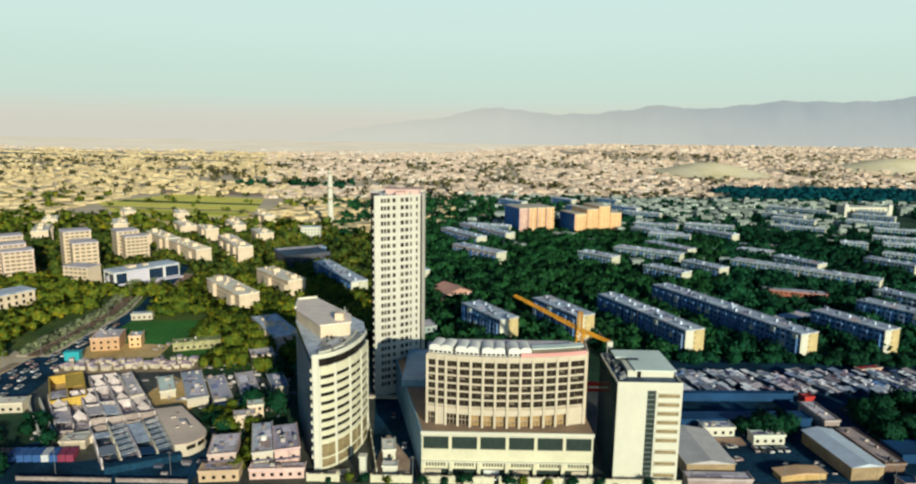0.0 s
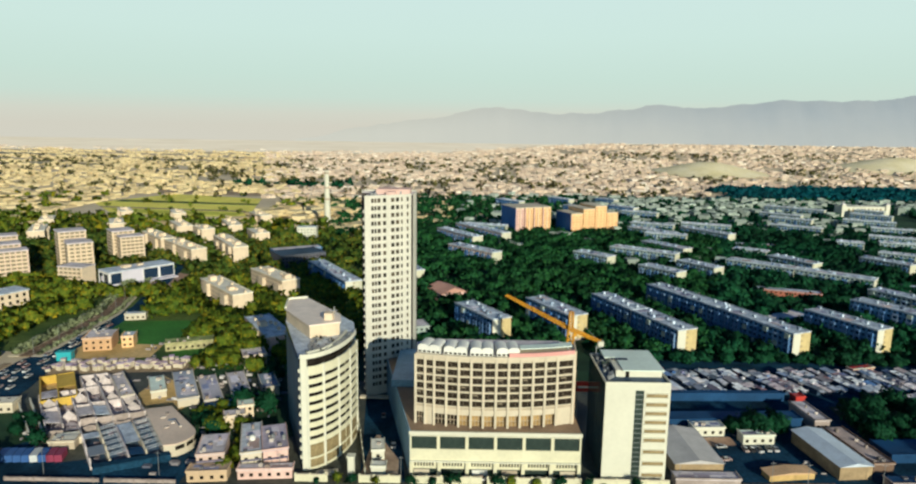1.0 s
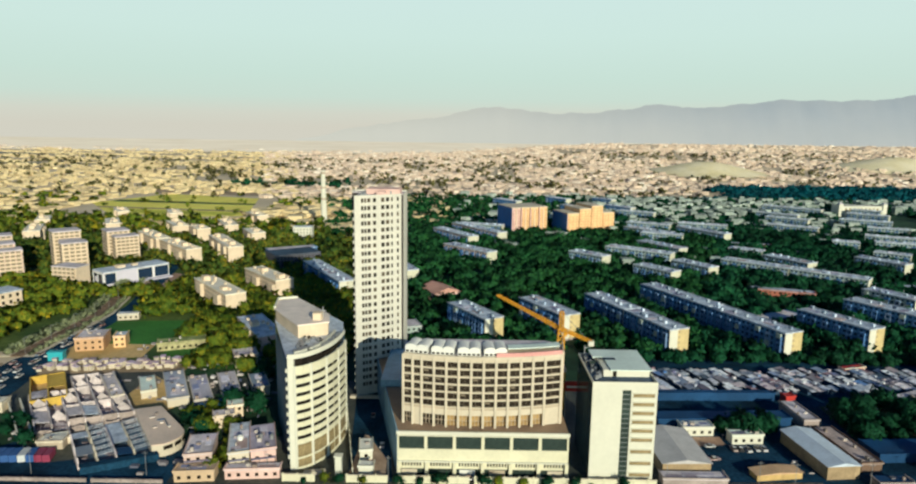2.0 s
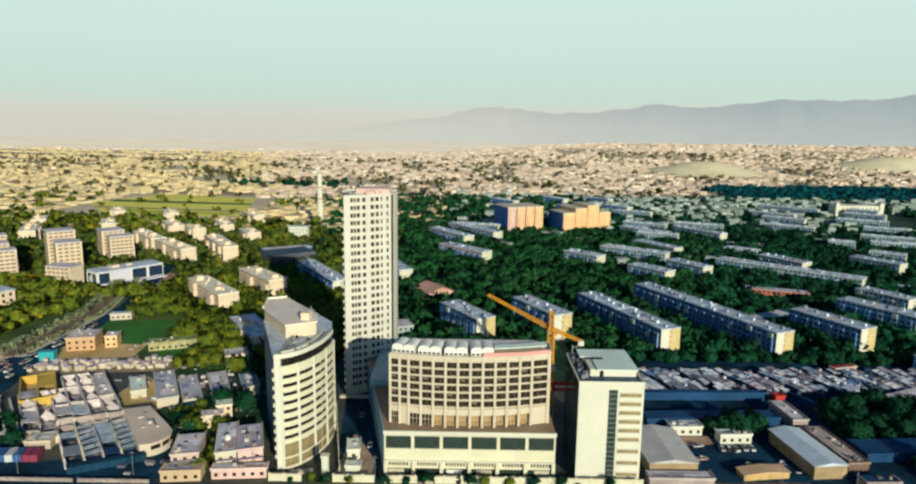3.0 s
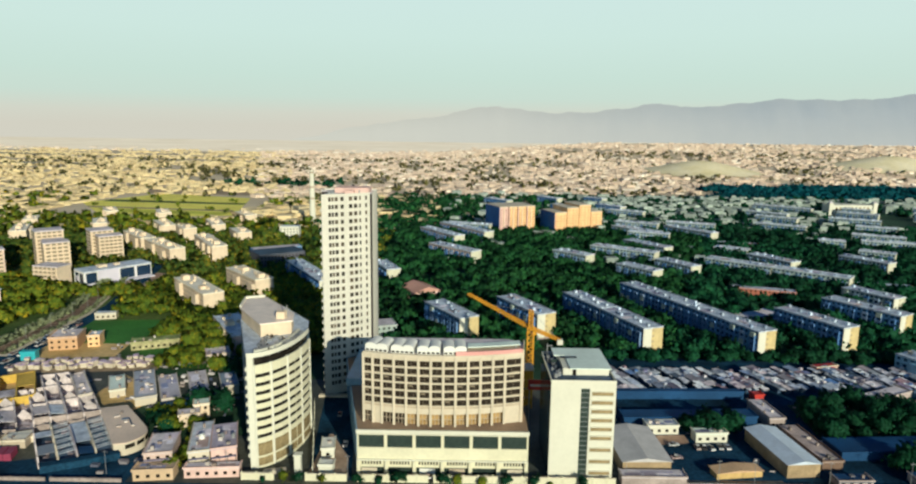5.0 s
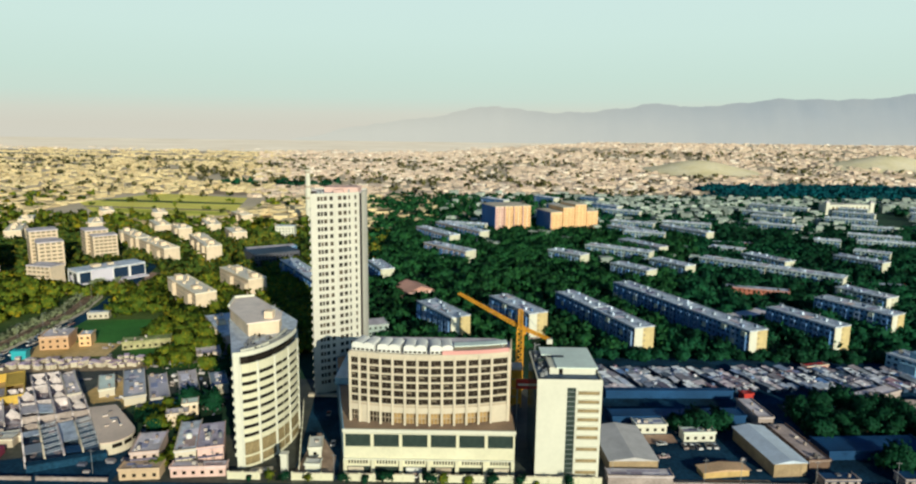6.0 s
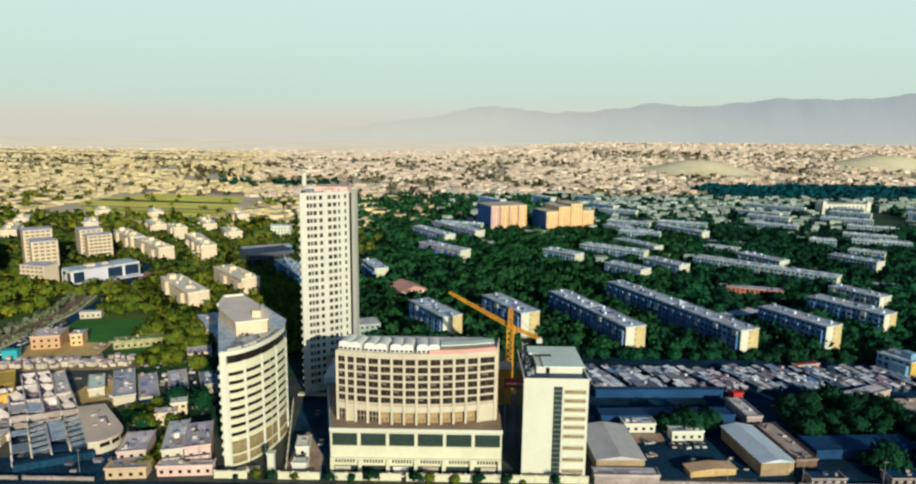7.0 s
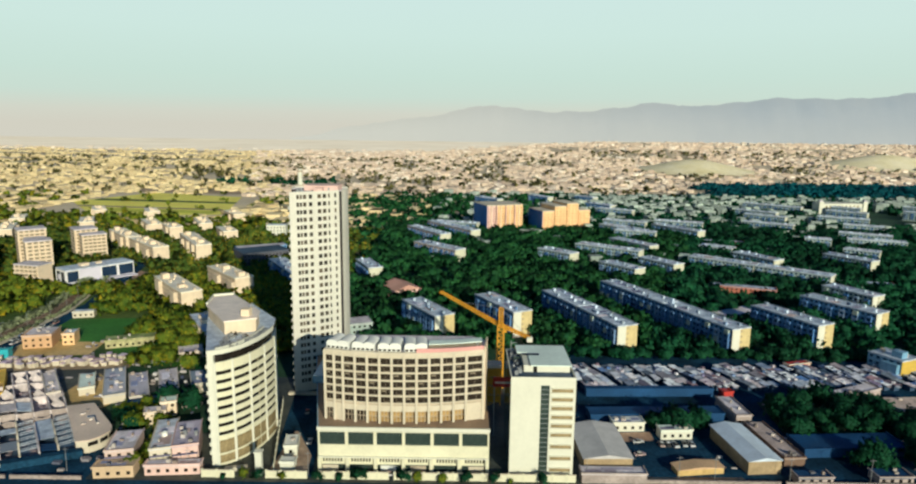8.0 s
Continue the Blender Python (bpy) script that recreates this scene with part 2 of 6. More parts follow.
SAND = mat("bare_sand", (0.94, 0.80, 0.44), vary=0.12, big=0.02, fine=0.1, spread=(0.95, 0.84, 0.60))
LEAF = mat("leaves", (0.20, 0.34, 0.035), 0.7, 0.35, 0.025, 0.4, spread=(0.33, 0.42, 0.045), island=True, tint=((0.5, 0.6, 0.65), (0.8, 0.9, 0.95), (1.0, 1.0, 0.95), (1.3, 1.1, 0.8), (2.3, 1.3, 0.7)), through_light=0.5)
LEAF_OLIVE = mat("dusty_olive_leaves", (0.22, 0.21, 0.08), 0.8, 0.3, 0.02, 0.2, island=True, tint=((0.6, 0.6, 0.6), (1.0, 1.0, 1.0), (1.4, 1.3, 1.1)), through_light=0.4)
LEAF_SOFT = mat("mid_green_leaves", (0.14, 0.30, 0.055), 0.75, 0.4, 0.02, 0.3, spread=(0.21, 0.33, 0.055), island=True, tint=((0.6, 0.7, 0.8), (0.9, 0.95, 0.95), (1.1, 1.0, 0.9), (1.5, 1.15, 0.8), (3.2, 1.4, 0.8)), through_light=0.5)
LEAF_PALE = mat("silvery_green_leaves", (0.44, 0.50, 0.28), 0.75, 0.3, 0.05, 0.4, island=True, tint=((0.7, 0.7, 0.7), (1.0, 1.0, 1.0), (1.3, 1.25, 1.2)), through_light=0.4)
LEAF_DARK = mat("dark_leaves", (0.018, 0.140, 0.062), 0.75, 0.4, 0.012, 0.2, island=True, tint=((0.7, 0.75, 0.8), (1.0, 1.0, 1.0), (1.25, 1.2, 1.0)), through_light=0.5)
CITY_GROUND = mat("dusty_ground", (0.68, 0.55, 0.38), vary=0.15, big=0.004, fine=0.03, spread=(0.78, 0.64, 0.44))


# ---- mesh helpers ----
class Shape:
    """Gathers boxes, prisms and tubes into one mesh."""
    def __init__(self):
        self.v, self.f = [], []

    def box(self, x0, x1, y0, y1, z0, z1):
        k = len(self.v)
        self.v += [(x0, y0, z0), (x1, y0, z0), (x1, y1, z0), (x0, y1, z0), (x0, y0, z1), (x1, y0, z1), (x1, y1, z1), (x0, y1, z1)]
        self.f += [tuple(k + i for i in q) for q in ((3, 2, 1, 0), (4, 5, 6, 7), (0, 1, 5, 4), (1, 2, 6, 5), (2, 3, 7, 6), (3, 0, 4, 7))]
        return self

    def prism(self, pts, z0, z1, top=None):
        """An upright prism over a counter-clockwise outline; top: another outline for its upper face."""
        k, n = len(self.v), len(pts)
        self.v += [(x, y, z0) for x, y in pts] + [(x, y, z1) for x, y in (top or pts)]
        self.f += [tuple(k + i for i in reversed(range(n))), tuple(k + n + i for i in range(n))]
        self.f += [(k + i, k + (i + 1) % n, k + n + (i + 1) % n, k + n + i) for i in range(n)]
        return self

    def tube(self, x, y, z0, z1, r0, r1, n=10):
        a = [(math.cos(2 * math.pi * i / n), math.sin(2 * math.pi * i / n)) for i in range(n)]
        return self.prism([(x + r0 * c, y + r0 * s) for c, s in a], z0, z1, [(x + r1 * c, y + r1 * s) for c, s in a])

    def bar(self, a, b, w):
        """A square bar from a to b."""
        a, b = Vector(a), Vector(b)
        d = (b - a).normalized()
        u = d.cross(Vector((0, 0, 1)) if abs(d.z) < 0.9 else Vector((1, 0, 0))).normalized() * w / 2
        w2 = d.cross(u)
        k = len(self.v)
        self.v += [tuple(p + s * u + q * w2) for p in (a, b) for s, q in ((-1, -1), (1, -1), (1, 1), (-1, 1))]
        self.f += [tuple(k + i for i in q) for q in ((3, 2, 1, 0), (4, 5, 6, 7), (0, 1, 5, 4), (1, 2, 6, 5), (2, 3, 7, 6), (3, 0, 4, 7))]
        return self

    def strip(self, outer, inner, z0, z1):
        """A connected band between two paths of equal length."""
        k, n = len(self.v), len(outer)
        for z in (z0, z1):
            self.v += [(x, y, z) for x, y in outer] + [(x, y, z) for x, y in inner]
        o0, i0, o1, i1 = k, k + n, k + 2 * n, k + 3 * n
        for j in range(n - 1):
            self.f += [(o1 + j, o1 + j + 1, i1 + j + 1, i1 + j), (o0 + j + 1, o0 + j, i0 + j, i0 + j + 1), (o0 + j, o0 + j + 1, o1 + j + 1, o1 + j), (i0 + j + 1, i0 + j, i1 + j, i1 + j + 1)]
        self.f += [(o0, o1, i1, i0), (o0 + n - 1, i0 + n - 1, i1 + n - 1, o1 + n - 1)]
        return self

    def row_of_panes(self, axis, at, out, centres, w, h):
        """Panes in a row joined by a thin lintel, one connected sheet on the plane axis = at, out metres proud."""
        k = len(self.v)
        cols = []
        for c in centres:
            cols += [c - w / 2, c + w / 2]
        for d in (at + out,):
            for z in (0.0, h - 0.12, h):
                self.v += [(d, c, z) if axis == "x" else (c, d, z) for c in cols]
        n = len(cols)
        for i in range(n - 1):
            self.f.append((k + n + i, k + n + i + 1, k + 2 * n + i + 1, k + 2 * n + i))
            if i % 2 == 0:
                self.f.append((k + i, k + i + 1, k + n + i + 1, k + n + i))
        return self

    def gable(self, x0, x1, y0, y1, z0, z1):
        """A pitched roof with its ridge along y."""
        k, m = len(self.v), (x0 + x1) / 2
        self.v += [(x0, y0, z0), (x1, y0, z0), (m, y0, z1), (x0, y1, z0), (x1, y1, z0), (m, y1, z1)]
        self.f += [tuple(k + i for i in q) for q in ((0, 1, 2), (5, 4, 3), (0, 2, 5, 3), (1, 4, 5, 2), (0, 3, 4, 1))]
        return self

    def mesh(self, name, material):
        me = bpy.data.meshes.new(name)
        me.from_pydata(self.v, [], self.f)
        me.materials.append(material)
        me.update()
        return me


def thing(name, label, category, x, y, z=0.0, az=0.0, group="", kind=""):
    """An Empty at a thing's base; az: clockwise turn from +y, in degrees."""
    ob = new(name)
    ob.empty_display_size = 0.5
    ob.matrix_basis = pose(x, y, z, 0, 0, -az)
    return tagged(ob, label, category, group, kind)


def part(name, shape, material, parent, label="", at=None):
    """One mesh object under a thing or a part; shape: a Shape, or a mesh to be shared."""
    me = shape if isinstance(shape, bpy.types.Mesh) else shape.mesh(name, material)
    ob = new(name, me)
    ob.parent = parent
    if at is not None:
        ob.matrix_basis = at
    return tagged(ob, label)


def solo(name, shape, material, label, category, x=0.0, y=0.0, z=0.0, az=0.0, group="", kind=""):
    """A thing that is one mesh."""
    me = shape if isinstance(shape, bpy.types.Mesh) else shape.mesh(name, material)
    ob = new(name, me)
    ob.matrix_basis = pose(x, y, z, 0, 0, -az)
    return tagged(ob, label, category, group, kind)


TAKEN = []      # footprints, so that trees and huts keep off buildings


def claim(x, y, az, x0, x1, y0, y1):
    TAKEN.append((x, y, math.sin(radians(az)), math.cos(radians(az)), x0, x1, y0, y1))


def is_free(px, py, margin=2.0):
    for x, y, s, c, x0, x1, y0, y1 in TAKEN:
        dx, dy = px - x, py - y
        u, v = dx * c - dy * s, dx * s + dy * c
        if x0 - margin < u < x1 + margin and y0 - margin < v < y1 + margin:
            return False
    return True


def grille(shape, w, h, cols, rows, t, z0=0.0):
    """A wall sheet with openings, one connected grid: x 0..w, front at y=-t, back at y=0; cols and rows are the openings' spans."""
    xs = sorted({0.0, w, *[c for p in cols for c in p]})
    zs = sorted({z0, h, *[c for p in rows for c in p]})
    xs, zs = [x for x in xs if 0 <= x <= w], [z for z in zs if z0 <= z <= h]
    nx, nz, k = len(xs), len(zs), len(shape.v)
    for y in (-t, 0.0):
        shape.v += [(x, y, z) for z in zs for x in xs]

    def solid(i, j):
        if not (0 <= i < nx - 1 and 0 <= j < nz - 1):
            return False
        cx, cz = (xs[i] + xs[i + 1]) / 2, (zs[j] + zs[j + 1]) / 2
        return not (any(a < cx < b for a, b in cols) and any(a < cz < b for a, b in rows))
    back = nx * nz
    for j in range(nz - 1):
        for i in range(nx - 1):
            if not solid(i, j):
                continue
            a, b, c, d = k + j * nx + i, k + j * nx + i + 1, k + (j + 1) * nx + i + 1, k + (j + 1) * nx + i
            shape.f += [(a, b, c, d), (back + d, back + c, back + b, back + a)]
            for (di, dj), (p, q) in (((0, -1), (b, a)), ((1, 0), (c, b)), ((0, 1), (d, c)), ((-1, 0), (a, d))):
                if not solid(i + di, j + dj):
                    shape.f.append((p, q, back + q, back + p))
    return shape


def pane_mesh(w, h, material, frame_w=0.0):
    """A window: glass with a thin rebate, base centre at the origin, facing -y."""
    return Shape().box(-w / 2, w / 2, -0.03, 0.0, 0, h).mesh("window", material)


MOUND_A = (645, 1730, 120, 110, 34)      # bare sandy hills: centre, spread, height
MOUND_B = (1240, 1880, 150, 110, 40)


def bump_at(x, y, m):
    return math.exp(-((x - m[0]) / m[2]) ** 2 - ((y - m[1]) / m[3]) ** 2)


def hill(x, y):
    """The height of the ground: flat in the near city, rising to low hills far off."""
    def ss(a, b, v):
        v = min(1, max(0, (v - a) / (b - a)))
        return v * v * (3 - 2 * v)
    z = 58 * ss(1450, 2900, y) * ss(-500, 700, x - (y - 2000) * 0.1) * (1 - ss(3000, 4200, y))
    z += MOUND_A[4] * bump_at(x, y, MOUND_A)
    z += MOUND_B[4] * bump_at(x, y, MOUND_B)
    return z


# ---- the ground and the far mountains ----
def ground_sheet():
    xs = [-4200 + 60 * i for i in range(141)]
    ys = [-500, -200, 100, 400, 700, 1000, 1250] + [1400 + 60 * i for i in range(51)] + [4550, 4700, 4880]
    v = [(x, y, hill(x, y)) for y in ys for x in xs]
    n = len(xs)
    f = [(j * n + i, j * n + i + 1, (j + 1) * n + i + 1, (j + 1) * n + i) for j in range(len(ys) - 1) for i in range(n - 1)]
    me = bpy.data.meshes.new("ground")
    me.from_pydata(v, [], f)
    me.materials.append(CITY_GROUND)
    tagged(new("ground", me), "dusty tan city ground rising to low hills", "ground", kind="structure")


ground_sheet()


def sheet(name, pts, material, z, label, category="ground"):
    me = bpy.data.meshes.new(name)
    me.from_pydata([(x, y, z) for x, y in pts], [], [tuple(range(len(pts)))])
    me.materials.append(material)
    return tagged(new(name, me), label, category, kind="structure")


def mound_sheet(m):
    """Bare sand over a mound, just above the ground sheet."""
    n = 19
    xs = [m[0] + m[2] * 1.35 * (i / 9 - 1) for i in range(n)]
    ys = [m[1] + m[3] * 1.35 * (i / 9 - 1) for i in range(n)]
    f = []
    for j in range(n - 1):
        for i in range(n - 1):
            if math.hypot(i - 8.5, j - 8.5) < 8.6 + 1.2 * noise.noise((i * 0.7, j * 0.7, m[0])):
                f.append((j * n + i, j * n + i + 1, (j + 1) * n + i + 1, (j + 1) * n + i))
    me = bpy.data.meshes.new("bare_hill")
    me.from_pydata([(x, y, hill(x, y) + 2.0) for y in ys for x in xs], [], f)
    me.materials.append(SAND)
    for p in me.polygons:
        p.use_smooth = True
    tagged(new("bare_hill", me), "bare sandy hill among the far houses", "hill", kind="structure")


mound_sheet(MOUND_A)
mound_sheet(MOUND_B)
sheet("yard", [(-210, 150), (330, 150), (330, 345), (-210, 345)], YARD, 0.03, "worn grey-brown concrete and earth yards")
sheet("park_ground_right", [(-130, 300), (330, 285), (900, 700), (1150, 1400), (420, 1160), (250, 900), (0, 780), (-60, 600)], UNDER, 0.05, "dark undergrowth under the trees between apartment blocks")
sheet("park_ground_left", [(-1100, 330), (-238, 330), (-60, 300), (-60, 600), (-180, 830), (-420, 780), (-900, 900)], GRASS, 0.06, "dark green planted ground between houses")
sheet("lawn", [(-203, 345), (-152, 342), (-147, 392), (-205, 386)], LAWN, 0.10, "mown green lawn")
sheet("dirt_yard", [(-204, 318), (-158, 324), (-160, 344), (-205, 345)], OCHRE, 0.12, "ochre dirt yard")
sheet("dirt_lot", [(-262, 448), (-246, 470), (-226, 520), (-206, 512), (-206, 470), (-228, 444)], RED_DIRT, 0.12, "reddish dirt lot before the shops")
sheet("field", [(-560, 990), (-469, 870), (-375, 842), (-283, 865), (-330, 1077), (-500, 1130)], FIELD, 0.10, "yellow-green dry field")
sheet("field_strip", [(-520, 935), (-300, 905), (-303, 918), (-530, 950)], DIRT, 0.14, "tan track across the field", "path")
sheet("field_green", [(-470, 885), (-300, 868), (-300, 895), (-500, 925)], mat("green_crop", (0.62, 0.62, 0.08), vary=0.3, big=0.02, fine=0.1), 0.14, "green crop strip in the field")
sheet("field_tan", [(-620, 1150), (-250, 1110), (-250, 1160), (-640, 1215)], DIRT, 0.10, "bare tan ground behind the field")
sheet("field_dirt", [(-304, 905), (-190, 985), (-136, 800), (-236, 760)], OCHRE, 0.10, "ochre bare ground beside the field")
for i, (x0, x1, y0, d) in enumerate(((-2100, -1350, 2480, 90), (-1150, -420, 2050, 40), (-1500, -1000, 1900, 40), (-900, -300, 2600, 70))):
    sheet("far_grove_strip", [(x0, y0 + 20), (x1, y0), (x1 - 20, y0 + d), (x0, y0 + d + 30)], mat("dusty_grove", (0.30, 0.30, 0.24), vary=0.3, big=0.01, fine=0.05), 1.2, "grey-green strip of groves on the far plain")
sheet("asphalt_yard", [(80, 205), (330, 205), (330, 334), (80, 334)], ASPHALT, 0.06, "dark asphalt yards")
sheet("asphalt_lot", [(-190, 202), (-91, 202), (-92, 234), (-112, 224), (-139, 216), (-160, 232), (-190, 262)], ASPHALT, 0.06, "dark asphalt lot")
sheet("walled_garden", [(-161, 231), (-172, 216), (-192, 250), (-188, 264)], UNDER, 0.11, "dark green planted garden")
sheet("dirt_path", [(-142, 258), (-118, 256), (-112, 270), (-128, 290), (-140, 300)], OCHRE, 0.12, "ochre dirt path between sheds")
sheet("garden", [(-152, 318), (-78, 304), (-78, 345), (-148, 345)], LAWN, 0.09, "green garden ground between houses")
sheet("wood_ground_left", [(-112, 238), (-91, 232), (-58, 240), (-62, 285), (-80, 300), (-118, 262)], UNDER, 0.10, "dark planted ground between sheds")
sheet("field_stripe", [(-540, 1010), (-310, 985), (-312, 1004), (-540, 1035)], GRASS, 0.14, "green crop strip in the field")
sheet("bazaar_ground", [(-204, 297), (-128, 306), (-128, 322), (-204, 317)], DIRT, 0.13, "trodden tan earth under the roadside stalls")
sheet("dirt_forecourt", [(96, 236), (112, 238), (112, 245), (95, 244)], RED_DIRT, 0.12, "brown earth before the hut")
sheet("dirt_verge", [(100, 206), (136, 207), (135, 211), (101, 210.5)], DIRT, 0.16, "trodden earth along the street")
sheet("dirt_gap", [(150.6, 219), (152.4, 219), (150.6, 246), (148.8, 246)], RED_DIRT, 0.12, "brown earth between sheds")
sheet("wood_ground", [(165, 232), (200, 232), (245, 285), (168, 276)], UNDER, 0.10, "dark undergrowth")

# the avenue on the left: kerbed carriageway, raised earth median, footway
sheet("road", [(-221, 120), (-190, 120), (-193, 280), (-203, 335), (-203, 376), (-206, 414), (-226, 515), (-256, 640), (-268, 640), (-238, 515), (-215, 420), (-213, 335), (-221, 318)], ASPHALT, 0.16, "grey asphalt avenue", "road")
sheet("side_street", [(-38, 276), (-24, 276), (-14.5, 207), (-30, 207)], ASPHALT, 0.16, "asphalt lane between buildings", "road")
sheet("lane_earth", [(-30.5, 212), (-17.2, 212), (-18.0, 222), (-27.5, 241), (-29.0, 241)], mat("trodden_brown_earth", (0.42, 0.27, 0.19), vary=0.35, big=0.1, fine=0.6, spread=(0.54, 0.40, 0.30)), 0.20, "trodden brown earth beside the lane")
sheet("cross_street", [(-210, 150), (330, 150), (330, 205), (-210, 203)], ASPHALT, 0.14, "asphalt street", "road")
def avenue_strip(name, dx0, dx1, h, material, label):
    """A kerbed strip that follows the avenue; dx0 and dx1: its edges, in metres from the avenue's left kerb."""
    ys = [322 + 16 * i for i in range(14)]
    kerb = [-213 - max(0, y - 400) * 0.24 for y in ys]
    s = Shape().strip([(x + dx1, y) for x, y in zip(kerb, ys)], [(x + dx0, y) for x, y in zip(kerb, ys)], 0.02, h)
    tagged(new(name, s.mesh(name, material)), label, "median", kind="structure")


avenue_strip("footway", -6.0, -0.3, 0.34, PALE_STONE, "raised tan earth footway with a kerb")
avenue_strip("planted_strip", -12.5, -6.1, 0.5, mat("red_brown_shrubs", (0.30, 0.20, 0.13), vary=0.6, big=0.2, fine=0.8), "dark red-brown planted strip beside the footway")
avenue_strip("verge", -18.0, -12.6, 0.3, PALE_STONE, "pale earth verge beside the avenue")
med = Shape()
for i in range(8):
    y0 = 120 + i * 24
    med.prism([(-226, y0), (-222, y0), (-222, y0 + 23.9), (-226, y0 + 23.9)], 0, 0.35)
tagged(new("median", med.mesh("median", DIRT)), "raised earth median with a kerb", "median", kind="structure")

# haze painted as glow: mountain colours fade to a haze tone left and low
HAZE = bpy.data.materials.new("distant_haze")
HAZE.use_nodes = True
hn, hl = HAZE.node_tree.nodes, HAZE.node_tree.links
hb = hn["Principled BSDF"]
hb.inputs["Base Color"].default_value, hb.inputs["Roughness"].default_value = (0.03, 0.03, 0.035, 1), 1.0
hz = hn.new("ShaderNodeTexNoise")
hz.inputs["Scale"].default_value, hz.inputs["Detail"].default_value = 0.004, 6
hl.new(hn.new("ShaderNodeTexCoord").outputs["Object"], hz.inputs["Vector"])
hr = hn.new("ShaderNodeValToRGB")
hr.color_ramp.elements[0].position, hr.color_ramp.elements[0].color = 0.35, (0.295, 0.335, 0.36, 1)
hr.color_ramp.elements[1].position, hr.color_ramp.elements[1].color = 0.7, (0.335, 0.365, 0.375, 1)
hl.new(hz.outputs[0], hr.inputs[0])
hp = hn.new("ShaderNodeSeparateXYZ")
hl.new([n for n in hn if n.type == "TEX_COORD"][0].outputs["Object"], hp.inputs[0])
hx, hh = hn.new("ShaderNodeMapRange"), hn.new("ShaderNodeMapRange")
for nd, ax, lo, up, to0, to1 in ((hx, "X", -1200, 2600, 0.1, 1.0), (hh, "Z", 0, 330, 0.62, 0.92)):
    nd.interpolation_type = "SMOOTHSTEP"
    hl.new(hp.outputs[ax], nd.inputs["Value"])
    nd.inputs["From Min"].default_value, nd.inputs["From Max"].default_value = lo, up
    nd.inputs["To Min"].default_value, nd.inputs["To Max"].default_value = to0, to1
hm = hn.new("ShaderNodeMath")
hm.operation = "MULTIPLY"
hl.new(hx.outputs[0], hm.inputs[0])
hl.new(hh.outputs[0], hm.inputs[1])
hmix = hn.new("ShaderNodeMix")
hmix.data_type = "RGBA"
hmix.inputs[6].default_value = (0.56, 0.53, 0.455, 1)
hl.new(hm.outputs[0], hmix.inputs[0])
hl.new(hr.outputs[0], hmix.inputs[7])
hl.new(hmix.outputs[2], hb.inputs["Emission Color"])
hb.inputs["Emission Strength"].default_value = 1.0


def ridge(x):
    """The crest of the far mountains along x."""
    h = 152 + 0.055 * (x + 600)
    for top, at, wide in ((72, 200, 330), (42, 1340, 200), (34, 2300, 330), (34, 3300, 260)):
        h += top * math.exp(-((x - at) / wide) ** 2)
    t = min(1.0, max(0.0, (x + 1500) / 1050))
    return h * t * t * (3 - 2 * t) + 13 * noise.noise((x / 230, 3.1, 0)) + 10 * noise.noise((x / 90, 7.7, 0)) + 5 * noise.noise((x / 35, 1.7, 0))


def mountains():
    xs = [-1200 + 30 * i for i in range(180)]
    v, f = [], []
    for x in xs:
        h = max(ridge(x), 5)
        v += [(x, 4560, -5), (x, 4650 + 40 * noise.noise((x / 90, 0, 2)), h * 0.55), (x, 4760, h), (x, 4860, -5)]
    for i in range(len(xs) - 1):
        for k in range(3):
            f.append((i * 4 + k, i * 4 + 4 + k, i * 4 + 5 + k, i * 4 + 1 + k))
    me = bpy.data.meshes.new("backdrop_mountains")
    me.from_pydata(v, [], f)
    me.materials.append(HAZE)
    for p in me.polygons:
        p.use_smooth = True
    tagged(new("backdrop_mountains", me), "hazy grey-mauve mountains on the horizon", "mountains", kind="structure")


mountains()


# the last of the plain; its pale haze is painted in as glow
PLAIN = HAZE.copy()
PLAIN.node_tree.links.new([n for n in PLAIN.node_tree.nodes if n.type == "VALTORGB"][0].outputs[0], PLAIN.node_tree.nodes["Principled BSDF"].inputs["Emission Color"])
PLAIN.name = "plain_haze_glow"
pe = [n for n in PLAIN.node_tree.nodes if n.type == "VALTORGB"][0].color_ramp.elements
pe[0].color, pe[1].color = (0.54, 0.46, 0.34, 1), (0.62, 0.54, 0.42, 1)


def backdrop_plain():
    xs = [-4200 + 120 * i for i in range(71)]
    ys = [2950, 3150, 3300, 3500, 3700, 3900, 4100, 4300, 4550]
    n = len(xs)
    me = bpy.data.meshes.new("backdrop_plain")
    me.from_pydata([(x, y, hill(x, y) + 0.5 + (y - 2950) * 0.011) for y in ys for x in xs], [], [(j * n + i, j * n + i + 1, (j + 1) * n + i + 1, (j + 1) * n + i) for j in range(len(ys) - 1) for i in range(n - 1)])
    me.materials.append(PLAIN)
    tagged(new("backdrop_plain", me), "pale plain far off on the horizon, haze painted in", "plain", kind="structure")


backdrop_plain()


